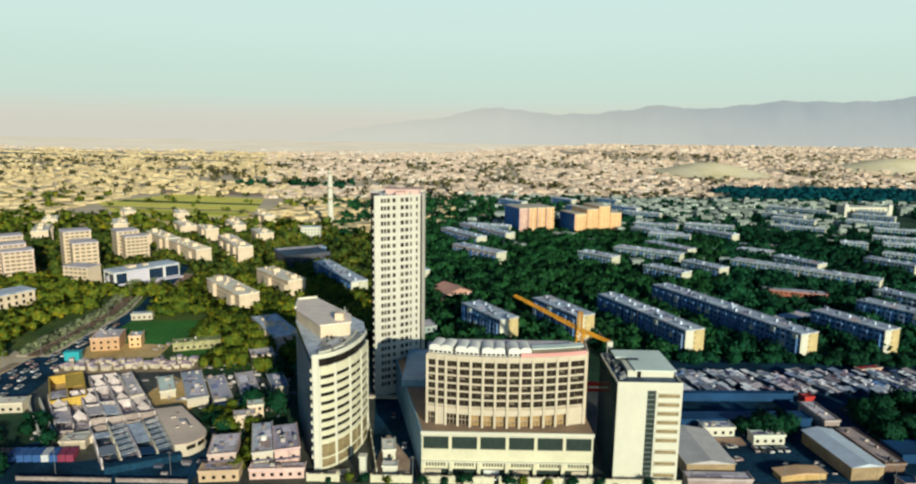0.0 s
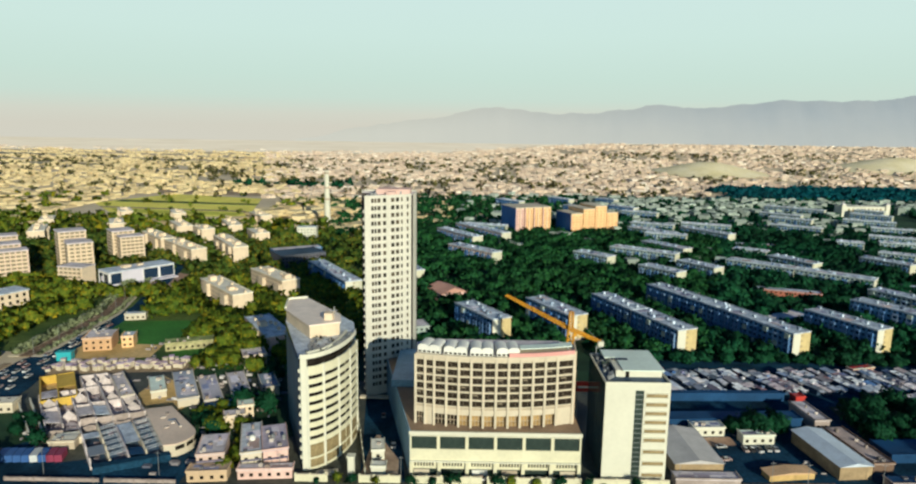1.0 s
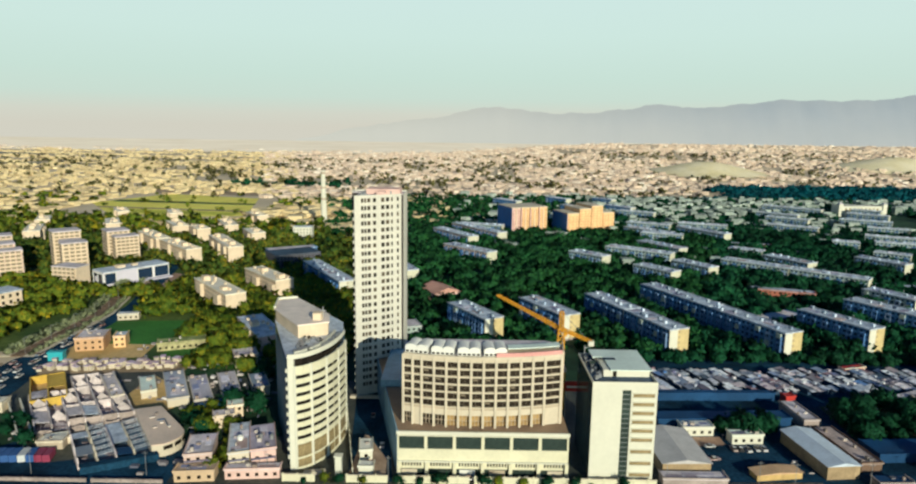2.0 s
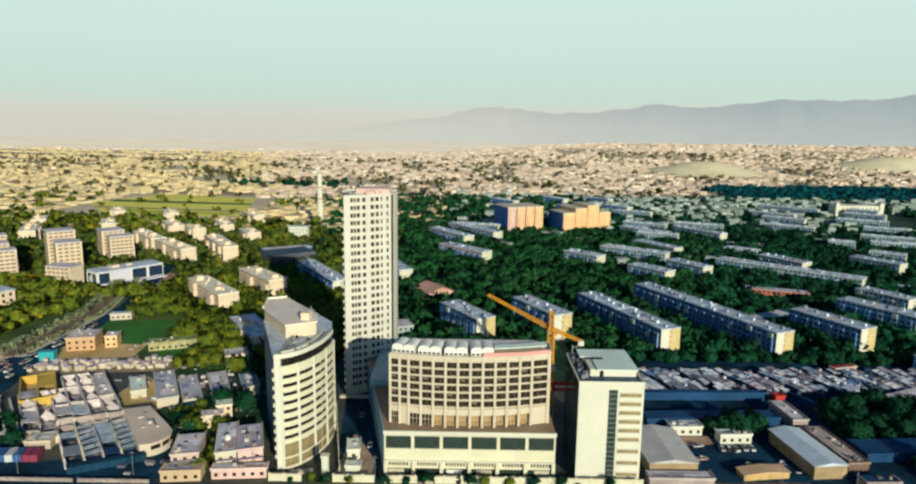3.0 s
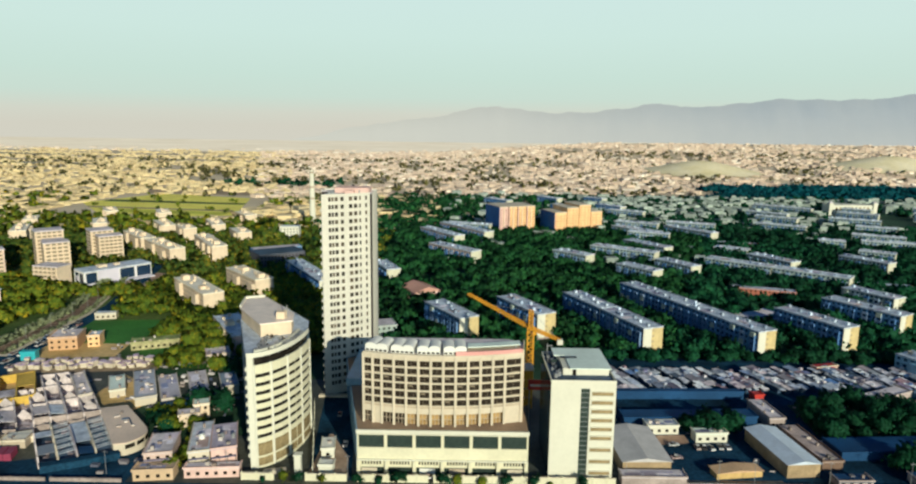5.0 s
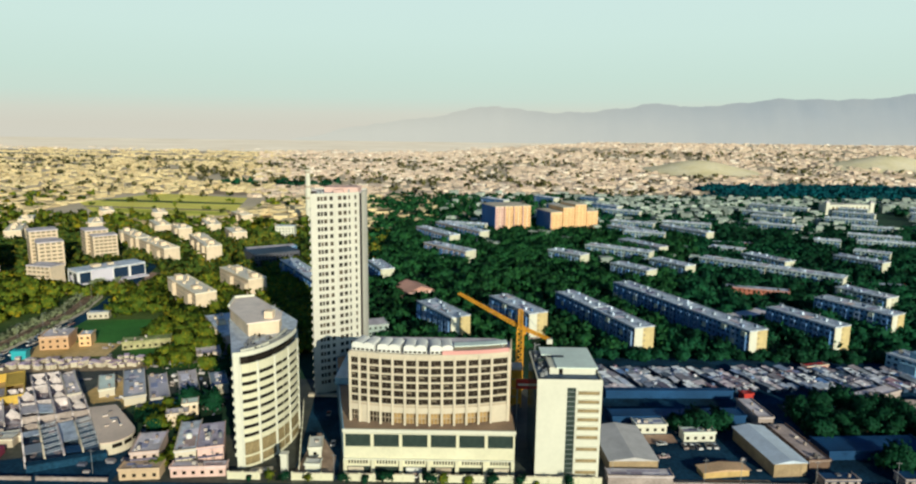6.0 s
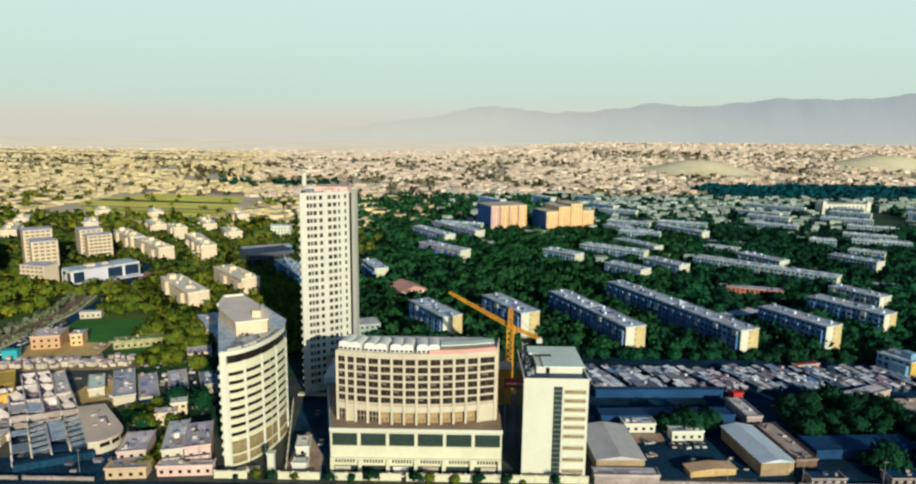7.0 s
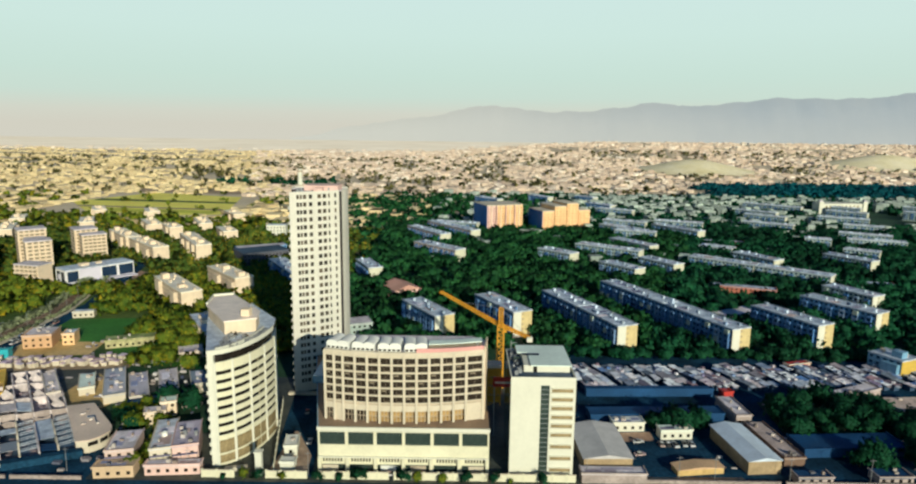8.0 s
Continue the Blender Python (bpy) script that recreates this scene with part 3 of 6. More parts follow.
# ---- the white tower ----
def wall_run(parent, a, b, z0, h, cols, rows, t, material, pane_mat, inset=0.0, name="wall", label="", pane_label=""):
    """A wall with openings from a to b (outside to the right of the way), and a window in every opening."""
    d = Vector((b[0] - a[0], b[1] - a[1], 0))
    ang = math.degrees(math.atan2(d.y, d.x))
    base = pose(a[0], a[1], 0, 0, 0, ang)
    w = d.length
    wall = part(name, grille(Shape(), w, h, cols, rows, t, z0), material, parent, label, base)
    cache = {}
    for c0, c1 in cols:
        for r0, r1 in rows:
            key = (round(c1 - c0, 2), round(r1 - r0, 2))
            if key not in cache:
                cache[key] = pane_mesh(*key, pane_mat)
            part("window", cache[key], None, wall, pane_label, pose((c0 + c1) / 2, -inset, r0))
    return wall


def tower():
    T = thing("residential_tower", "tall white apartment tower with rows of small dark windows", "tower", 0, 0)
    claim(0, 0, 0, -44, -14, 278, 308)
    fl, n = 3.34, 27
    A, B, C = (-38.4, 279.0), (-28.6, 284.5), (-19.4, 291.5)
    core = [(A[0] - 0.05, A[1] + 0.2), (B[0] - 0.1, B[1] + 0.2), (C[0] - 0.15, C[1] + 0.2), (-18.8, 294.0), (-18.2, 298.0), (-18.2, 306), (-42.8, 306), (-42.8, 300), (-38.2, 300)]
    # near-black core: dark corner slot, plus the side's shade put into its colour
    part("core", Shape().prism(core, 0, n * fl), TOWER_DARK, T, "dark recessed slot, and side walls coloured dark for shade")
    rows = [(i * fl + 0.95, i * fl + 2.8) for i in range(1, n)]
    wall_run(T, A, B, 0, n * fl + 0.8, [(3.0, 4.2), (4.5, 5.5), (5.9, 7.4), (8.5, 10.0)], rows, 0.3, TOWER_WALL, WIN_TINT, name="front_wall")
    wall_run(T, B, C, 0, n * fl + 0.8, [(1.1, 2.9), (3.6, 5.3), (6.2, 7.1), (9.2, 10.2)], rows, 0.3, TOWER_WALL, WIN_TINT, name="corner_wall")
    part("side_strip", Shape().prism([(-18.5, 294.0), (-17.8, 298.0), (-18.15, 298.1), (-18.75, 294.3)], 0, n * fl + 0.6), TOWER_WALL, T, "narrow white corner strip")
    part("side_wall", Shape().prism([(-18.15, 298.3), (-17.8, 298.2), (-17.8, 306), (-18.15, 306)], 0, n * fl + 0.6), TOWER_WALL, T)
    slab = Shape().box(-1.1, 0.0, 0, 5.0, 0, 1.2).mesh("balcony", TOWER_WALL)
    for i in range(1, n - 1):
        part("balcony", slab, None, T, "", pose(-38.1, 279.5, i * fl - 0.1))
    part("roof", Shape().prism([(x, y) for x, y in core], n * fl, n * fl + 0.3), ROOF_PALE, T)
    part("parapet", Shape().box(-42.8, -42.4, 300, 306, n * fl, n * fl + 1).box(-42.8, -17.9, 305.6, 306, n * fl, n * fl + 1), TOWER_WALL, T)
    part("penthouse", Shape().box(-35, -20, 292, 303, n * fl, n * fl + 2.6).box(-30, -26, 288, 292, n * fl, n * fl + 1.8), PANEL_PINK, T, "pinkish rooftop plant room")
    tank = Shape().tube(0, 0, 0, 1.5, 0.7, 0.7, 10).mesh("water_tank", STEEL)
    for x, y in ((-36, 284), (-34.5, 284.5), (-24, 292.5), (-22.8, 293.2)):
        part("water_tank", tank, None, T, "", pose(x, y, n * fl + 0.3))
    part("entrance_podium", Shape().box(-41, -18, 276.5, 278.8, 0, 1.0), PALE_STONE, T)


tower()


# ---- the hotel with the bowed front ----
def hotel():
    T = thing("hotel_block", "beige hotel with a bowed front on a cream podium", "hotel", 0, 0)
    claim(0, 0, 0, -27, 47, 209, 300)
    xl, xr, yf, pz = -13.2, 46.4, 212.0, 16.2
    # podium front: ground floor bays, blank band, long green windows, white coping
    w = xr - xl
    bay = w / 6
    wide = [(i * bay + 0.55, (i + 1) * bay - 0.55) for i in range(6)]
    part("podium_core", Shape().prism([(xl + 0.2, yf + 0.4), (xr - 0.2, yf + 0.4), (xr - 0.2, 240), (30, 262), (-26.0, 300), (-33.0, 300)], 0, pz - 0.4), BLUE_WALL, T, "blue-grey podium flank")
    wall_run(T, (xl, yf + 0.4), (xr, yf + 0.4), 0, pz, wide, [(0.0, 2.6), (9.9, 14.6)], 0.5, CREAM, GLASS_GREEN, name="podium_front", label="cream podium wall", pane_label="dark green ribbon window")
    part("coping", Shape().box(xl - 0.3, xr + 0.3, yf - 0.45, yf + 0.3, pz - 0.9, pz + 0.25), CREAM_WHITE, T, "white coping")
    for i, (k, mt) in enumerate(((0, PALE_STONE), (2, WHITE_SHELL), (3, BEIGE), (5, PALE_STONE))):
        part("shutter", Shape().box(0, bay * 0.55, -0.08, 0.0, 0.2, 2.2), mt, T, "pale roller shutter", pose(xl + k * bay + 1.4 + i * 0.5, yf + 0.05, 0))
    slot = Shape().box(-0.28, 0.28, -0.04, 0.03, 0, 1.3).mesh("vent_slot", GLASS)
    for i in range(6):
        for k in range(7):
            part("vent_slot", slot, None, T, "", pose(xl + i * bay + 1.9 + k * (bay - 3.8) / 6, yf - 0.1, 3.6))
    part("ledge", Shape().box(xl, xr, yf - 0.9, yf - 0.12, 5.3, 5.7).box(xl, xr, yf - 0.5, yf - 0.12, 14.9, 15.1), CREAM_WHITE, T)
    col = Shape().box(-0.6, 0.6, -1.2, -0.1, 0, 5.3).mesh("pillar", CREAM)
    for i in range(7):
        part("pillar", col, None, T, "", pose(xl + 0.6 + i * (w - 1.2) / 6, yf, 0))
    part("terrace", Shape().prism([(xl, yf - 0.2), (xr, yf - 0.2), (xr, 240), (30, 262), (-26.2, 299.8), (-32.8, 299.8)], pz - 0.4, pz - 0.1), mat("terrace_tiles", (0.36, 0.25, 0.17), vary=0.3), T, "brown tiled terrace")
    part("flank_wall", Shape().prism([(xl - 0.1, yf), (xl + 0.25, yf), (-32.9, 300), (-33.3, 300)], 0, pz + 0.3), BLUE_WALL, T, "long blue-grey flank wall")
    # bowed slab
    shares = [3.4, 3.2] + [4.3] * 10 + [6.0]
    total = sum(shares)
    L, R, sag = (-11.8, 219.2), (44.2, 220.4), 4.3

    def bow(u, back=0.0):
        y = L[1] + (R[1] - L[1]) * u - sag * 4 * u * (1 - u)
        return (L[0] + (R[0] - L[0]) * u, y + back)
    us = [sum(shares[:i]) / total for i in range(len(shares) + 1)]
    ring = [bow(u, 0.5) for u in us]
    part("arcade_core", Shape().prism([bow(u, 1.8) for u in us] + [(45.6, 232), (40, 236), (-6, 236), (-12.4, 232)], pz - 0.1, 22.6), BEIGE, T)
    part("core", Shape().prism(ring + [(45.6, 232), (40, 236), (-6, 236), (-12.4, 232)], 22.6, 41.6), BEIGE, T)
    z0, fl = 23.4, 2.83
    rows = [(z0 + i * fl + 0.42, z0 + i * fl + 2.6) for i in range(6)]
    for i in range(len(shares)):
        a, b = bow(us[i], 0.5), bow(us[i + 1], 0.5)
        w = math.dist(a, b)
        wall_run(T, a, b, z0, 41.9, [(0.46, w - 0.46)], rows, 0.32, PALE_STONE, GLASS_HOTEL, name="bay_wall")
    for i, u in enumerate(us):
        x, y = bow(u)
        part("pilaster", Shape().box(x - 0.42, x + 0.42, y - 0.2, y + 0.55, pz, 41.9), PALE_STONE, T)
    ledge = Shape().box(-2.2, 2.2, -0.3, 0.1, -0.22, 0.06).mesh("sill", PALE_STONE)
    for i in range(len(shares)):
        a, b = bow(us[i]), bow(us[i + 1])
        ang = math.degrees(math.atan2(b[1] - a[1], b[0] - a[0]))
        k = shares[i] / 4.3
        for r in range(7):
            m = pose((a[0] + b[0]) / 2, (a[1] + b[1]) / 2 + 0.35, z0 + r * fl + 0.35, 0, 0, ang)
            part("sill", ledge, None, T, "", m @ Matrix.Diagonal((k * 1.0, 1, 1, 1)))
    # window frames, with a pale lower panel or a half-drawn blind behind some of them
    fr = [Shape().box(-0.05, 0.05, -0.1, 0, 0, 1.75).mesh("window_frame", FRAME_TAN),
          Shape().box(-0.6, -0.5, -0.1, 0, 0, 1.75).box(-0.5, 1.4, -0.09, 0, 0, 0.35).mesh("window_frame", FRAME_TAN),
          Shape().box(0.45, 0.55, -0.1, 0, 0, 1.75).mesh("window_frame", FRAME_TAN),
          Shape().box(0.1, 0.2, -0.1, 0, 0, 1.75).box(-1.4, 0.1, -0.09, 0, 1.2, 1.75).mesh("window_frame", FRAME_TAN)]
    fr_rand = random.Random(31)
    for i in range(len(shares)):
        a, b = bow(us[i], 0.42), bow(us[i + 1], 0.42)
        ang = math.degrees(math.atan2(b[1] - a[1], b[0] - a[0]))
        for lo, hi in rows:
            m = pose((a[0] + b[0]) / 2, (a[1] + b[1]) / 2, lo, 0, 0, ang) @ Matrix.Diagonal((shares[i] / 4.6, 1, 1, 1))
            part("window_frame", fr_rand.choice(fr), None, T, "", m)
    # tall glazed ground storey with columns
    for i in range(len(shares)):
        a, b = bow(us[i], 0.4), bow(us[i + 1], 0.4)
        ang = math.degrees(math.atan2(b[1] - a[1], b[0] - a[0]))
        w = math.dist(a, b)
        blank = i in (1, 12)
        part("shopfront", Shape().box(0.4, w - 0.4, -0.1, 0.05, 0, 6.4), PALE_STONE if blank else (GLASS_HOTEL if i < 4 else GLASS_AMBER), T, "" if blank else "tall brown glazing", pose(a[0], a[1] + (0 if blank else 1.3), pz, 0, 0, ang))
        if not blank:
            part("mullion", Shape().box(w * .35 - .1, w * .35 + .1, -.25, -.1, 0, 6.4).box(w * .65 - .1, w * .65 + .1, -.25, -.1, 0, 6.4).box(0.4, w - .4, -.25, -.1, 1.9, 2.1), BEIGE, T, "", pose(a[0], a[1] + 1.2, pz, 0, 0, ang))
            part("fascia", Shape().box(0.3, w - 0.3, -0.2, 0.3, 4.4, 6.5), PALE_STONE, T, "pale stone fascia over the arcade", pose(a[0], a[1], pz, 0, 0, ang))
    part("cornice", Shape().strip([bow(u, -0.35) for u in us], [bow(u, 0.95) for u in us], 41.5, 42.4), PALE_STONE, T)
    part("pink_parapet", Shape().strip([bow(u, -0.1) for u in us[8:]], [bow(u, 0.5) for u in us[8:]], 42.4, 43.7), PINK, T, "pink painted parapet")
    part("roof", Shape().prism([bow(u, 1.2) for u in us] + [(45.4, 232), (40, 235.8), (-6, 235.8), (-12.2, 232)], 41.6, 42.0), ROOF_PALE, T)
    # four barrel-vaulted white shells, each of two scallops
    for k in range(4):
        u0, u1 = 0.012 + k * 0.165, 0.012 + k * 0.165 + 0.142
        a, b = bow(u0, 0.6), bow(u1, 0.6)
        ang = math.degrees(math.atan2(b[1] - a[1], b[0] - a[0]))
        w = math.dist(a, b)
        s = Shape()
        for h in range(2):
            x0, x1 = h * w / 2, (h + 1) * w / 2
            pr = [(x0, 0.0), (x0, 2.2)] + [(x0 + (x1 - x0) * (0.5 - 0.5 * math.cos(math.pi * j / 8)), 2.2 + 1.0 * math.sin(math.pi * j / 8)) for j in range(1, 8)] + [(x1, 2.2), (x1, 0.0)]
            n, o = len(pr), len(s.v)
            s.v += [(x, 0.0, z) for x, z in pr] + [(x, 7.5, z) for x, z in pr]
            s.f += [tuple(o + i for i in range(n))[::-1], tuple(o + n + i for i in range(n))]
            s.f += [(o + i, o + (i + 1) % n, o + n + (i + 1) % n, o + n + i) for i in range(n)]
        sh = part("roof_shell", s, WHITE_SHELL, T, "white double-vaulted roof shell", pose(a[0], a[1] + 0.3, 42.3, 0, 0, ang))
        lou = Shape().box(-0.55, 0.55, -0.06, 0.0, 0.25, 0.95).mesh("shell_window", GLASS)
        for j in range(5):
            part("shell_window", lou, None, sh, "", pose((j + 0.5) * w / 5, 0.02, 0))
    # curved canopy over the rest of the roof
    uu = [0.655 + i * 0.0335 for i in range(11)]
    part("roof_canopy", Shape().strip([bow(u, 2.4) for u in uu], [bow(u, 6.5) for u in uu], 44.3, 44.65), ROOF_MINT, T, "pale mint curved roof canopy")
    part("roof_tier", Shape().strip([bow(u, 1.4) for u in uu], [bow(u, 8.5) for u in uu], 42.0, 43.2), BEIGE, T, "stepped beige roof tier")
    for x in (25.5, 31, 36.5, 42):
        part("canopy_post", Shape().box(x - .2, x + .2, 222.6, 223.0, 42, 44.3), STEEL, T)
    part("side_wall_right", Shape().prism([(44.4, 220.6), (44.9, 220.6), (46.0, 232), (45.6, 232)], pz, 43.2), PANEL_TAN, T)
    # service wing behind, with the stepped blue roof
    part("rear_wing", Shape().box(-24, -14, 252, 290, 15.9, 19), BLUE_WALL, T, "blue-grey service wing")


hotel()


# ---- the curved office building ----
def curved_office():
    T = thing("curved_office_building", "cream office building with a curved front and ribbon windows", "office", 1.5, 0)
    claim(0, 0, 0, -75, -33, 210, 285)

    def arc(u, d=0.0):
        # from the front corner, bulging to the front and right, to the rear
        a = radians(13 + 77 * u)
        return (-54.0 + (15.8 + d) * math.sin(a), 243.5 - (30.0 + d) * math.cos(a))
    # outline starts with a short flat front
    pts = [(-52.7, 213.8)] + [arc(i / 8) for i in range(9)]
    rear = [(-41.5, 258), (-58.0, 280), (-74.0, 279), (-69.5, 258)]
    core = [(x - 0.15, y + 0.4) for x, y in pts] + rear
    # the flank's shade is put into its dark blue colour
    part("core", Shape().prism(core, 0, 37.9), mat("flank_blue_shade", (0.06, 0.14, 0.22), 0.5, 0.3), T, "flank coloured dark blue as in shade")
    z0, fl = 10.4, 3.2
    rows = [(0.8, 3.9), (4.5, 9.4)] + [(z0 + i * fl + 0.85, z0 + i * fl + 2.2) for i in range(8)]
    for i in range(len(pts) - 1):
        a, b = pts[i], pts[i + 1]
        w = math.dist(a, b)
        if i == 0:
            wall_run(T, a, b, 0, 38.5, [], [], 0.35, CREAM_WHITE, GLASS, name="corner_pier")
            continue
        lone = w > 1.5
        cols = [(0.35 if i % 2 else 0.0, w if i % 2 else w - 0.45)] if lone else []
        wall_run(T, a, b, 10.2, 38.3, cols, rows[2:] if lone else [], 0.35, CREAM, GLASS, name="bay_wall")
        wall_run(T, a, b, 0, 10.2, cols, rows[:2] if lone else [], 0.35, CREAM, GLASS_BROWN, name="base_wall", pane_label="tall brown glazing")
    for i in range(1, len(pts), 2):
        x, y = pts[i]
        part("rib", Shape().tube(x, y - 0.1, 0, 38.4, 0.5, 0.55, 8), CREAM_WHITE, T, "white rib")
    # recessed top storey under a broad curved roof rim
    inner = [(-52.4, 214.7)] + [arc(i / 8, -0.9) for i in range(9)]
    part("corner_pier", Shape().prism([(-52.7, 213.7), (-50.6, 213.9), (-50.6, 216.2), (-52.7, 216.2)], 38.3, 41.0), CREAM_WHITE, T, "white corner pier")
    part("top_storey", Shape().prism(inner + rear, 37.9, 41.0), GLASS, T, "dark recessed top storey")
    rim = Shape().strip(pts, [(-52.3, 216.4)] + [arc(i / 8, -3.0) for i in range(9)], 41.0, 41.4)
    part("roof_kerb", Shape().strip(pts, [(x - 0.3, y + 0.4) for x, y in pts], 41.4, 42.7), CREAM_WHITE, T)
    part("roof_rim", rim, CREAM_WHITE, T, "broad white curved roof rim")
    part("roof", Shape().prism([(x - 0.6, y + 0.8) for x, y in pts] + rear, 41.0, 41.15), ROOF_GREY, T)
    pent = [(-54.5, 236.3), (-44.2, 241.4), (-46.0, 251.0), (-64.5, 275.2), (-71.6, 272.0), (-69.2, 258.4)]
    part("penthouse", Shape().prism(pent, 41.15, 46.0), PANEL_TAN, T, "tan rooftop storey")
    part("penthouse_roof", Shape().prism([(-54.6, 235.7), (-43.6, 241.1), (-45.5, 251.2), (-64.4, 275.8), (-72.2, 272.4), (-69.8, 258.2)], 46.0, 46.5), mat("pink_roof", (0.90, 0.76, 0.66), 0.5, vary=0.14, big=0.2), T, "pinkish flat roof")
    part("penthouse_kerb", Shape().strip([(-69.8, 258.2), (-72.2, 272.4), (-64.4, 275.8)], [(-69.2, 258.6), (-71.6, 271.9), (-64.5, 275.1)], 46.5, 47.3), CREAM_WHITE, T, "pale roof kerb")
    part("lift_house", Shape().box(-50.3, -47.0, 242.5, 246.0, 46.5, 49.2), PANEL_TAN, T, "small tan lift house")
    part("roof_band", Shape().strip([arc(i / 8, -3.4) for i in range(9)], [arc(i / 8, -4.4) for i in range(9)], 41.15, 42.4), CREAM_WHITE, T, "inner white roof band")
    ac = Shape().box(-0.8, 0.8, -0.5, 0.5, 0, 1.1).mesh("roof_unit", STEEL)
    dark_unit = Shape().box(-0.9, 0.9, -0.7, 0.7, 0, 0.8).box(-0.2, 0.2, -0.2, 0.2, 0.8, 1.5).mesh("roof_unit", GLASS)
    rr = random.Random(4)
    for _ in range(34):
        part("roof_unit", rr.choice((ac, ac, dark_unit)), None, T, "", pose(-52.6 + rr.uniform(0, 8) , 220 + rr.uniform(0, 16), 41.0, 0, 0, rr.uniform(0, 90)))
    for _ in range(12):
        u = rr.uniform(0.5, 0.95)
        x, y = arc(u, -2.0)
        part("roof_unit", ac, None, T, "", pose(x, y, 41.5, 0, 0, rr.uniform(0, 90)))
    part("roof_mast", Shape().bar((-47, 246, 46.6), (-47, 246, 51), 0.35).bar((-48.2, 246, 49.5), (-45.8, 246, 49.5), 0.3), STEEL, T)
    knob = Shape().box(-1.0, 0.5, -0.7, 1.4, 0, 1.3).mesh("side_balcony", CREAM_WHITE)
    for i in range(11):
        part("side_balcony", knob, None, T, "", pose(-52.6, 215.0, 4 + i * 3.2))
    part("entrance_ramp", Shape().prism([(-47.5, 209.6), (-40.2, 211.0), (-40.2, 213.6), (-47.5, 212.2)], 0, 1.0, [(-47.5, 210.2), (-40.2, 212.2), (-40.2, 213.6), (-47.5, 212.2)]), PALE_STONE, T, "sloping pale stone entrance ramp")
    part("gate_pillar", Shape().box(-35.8, -33.6, 208.0, 210.0, 0, 8.2).box(-36.1, -33.3, 207.7, 210.3, 8.2, 8.7), CREAM_WHITE, T)


curved_office()


# ---- the white office slab ----
def white_office():
    T = thing("white_office_slab", "plain white office slab with a dark glass stair strip", "office", 0, 0)
    claim(0, 0, 0, 52, 77, 209, 245)
    x0, x1, yf, yb, h = 53.3, 75.4, 210.2, 239.0, 35.4
    part("core", Shape().box(x0 + 0.3, x1 - 0.3, yf + 0.4, yb, 0, h), BALCONY, T, "grey side wall")
    rows = [(31.0, 32.3), (27.8, 29.2), (24.6, 26.0), (21.4, 22.8), (18.2, 19.6), (14.9, 16.3), (10.6, 12.0), (6.3, 7.7), (2.0, 3.4)]
    w = x1 - x0
    s = grille(Shape(), w, h, [(10.2, 13.2)], [(1.5, 33.4)], 0.4)
    fw = part("front_wall", s, CREAM_WHITE, T, "", pose(x0, yf + 0.4, 0))
    strip = Shape().box(10.2, 13.2, -0.12, 0, 1.5, 33.4).mesh("stair_glazing", GLASS_GREEN)
    part("stair_glazing", strip, None, fw, "dark green stair glazing")
    bars = Shape()
    for i in range(18):
        bars.box(10.2, 13.2, -0.2, -0.12, 2.0 + i * 1.75, 2.15 + i * 1.75)
    part("transom", bars, STEEL, fw)
    pan = Shape().box(0, 7.2, -0.08, 0.0, 0, 1.35).mesh("window", GLASS_BROWN)
    sill = Shape().box(-0.15, 7.35, -0.45, 0.0, -0.3, 0.0).box(-0.15, 7.35, -0.45, 0, 1.35, 1.6).mesh("window_surround", CREAM_WHITE)
    for a, b in rows:
        win = part("window", pan, None, fw, "long brown ribbon window", pose(14.0, -0.4, a))
        part("window_surround", sill, None, win)
    # the side's shade put into colour, using the dark green glass material
    part("side_wall", Shape().box(x0 - 0.02, x0 + 0.3, yf + 0.4, yb, 0, h), GLASS_GREEN, T, "side wall coloured dark as in shade")
    part("parapet", Shape().box(x0, x1, yf, yf + 0.35, h, h + 0.9).box(x0, x0 + 0.35, yf + 0.35, yb, h, h + 0.9).box(x1 - 0.35, x1, yf + 0.35, yb, h, h + 0.9).box(x0 + .35, x1 - .35, yb - 0.35, yb, h, h + 0.9), CREAM_WHITE, T)
    part("roof", Shape().box(x0 + 0.35, x1 - 0.35, yf + 0.4, yb - 0.35, h, h + 0.15), SHADE_FLOOR, T, "dark blue-grey roof")
    part("penthouse", Shape().box(58.2, 74.2, 217, 236, h + 0.15, h + 2.6), CREAM_WHITE, T)
    part("penthouse_roof", Shape().box(60.5, 74.8, 216, 237.2, h + 2.6, h + 3.0).box(56.6, 60.5, 229, 237.2, h + 2.6, h + 3.0), ROOF_MINT, T, "pale mint flat roof")
    # flat dark sheet: the dark of a sunk well put into colour
    part("roof_well_sheet", Shape().box(58.4, 64.5, 226.2, 228.2, h + 3.0, h + 3.05), GLASS, T, "flat dark sheet drawn as an open roof well")
    part("dark_screen", Shape().box(55.2, 57.8, 226, 226.3, h + 0.15, h + 2.4).box(57.5, 57.8, 219, 226, h + 0.15, h + 2.2), GLASS_GREEN, T, "dark glazed screen")
    part("doorway", Shape().box(61.5, 62.8, 216.9, 217.0, h + 0.15, h + 2.3), GLASS, T)
    rr = random.Random(8)
    u = Shape().box(-0.6, 0.6, -0.4, 0.4, 0, 1.5).mesh("roof_unit", STEEL)
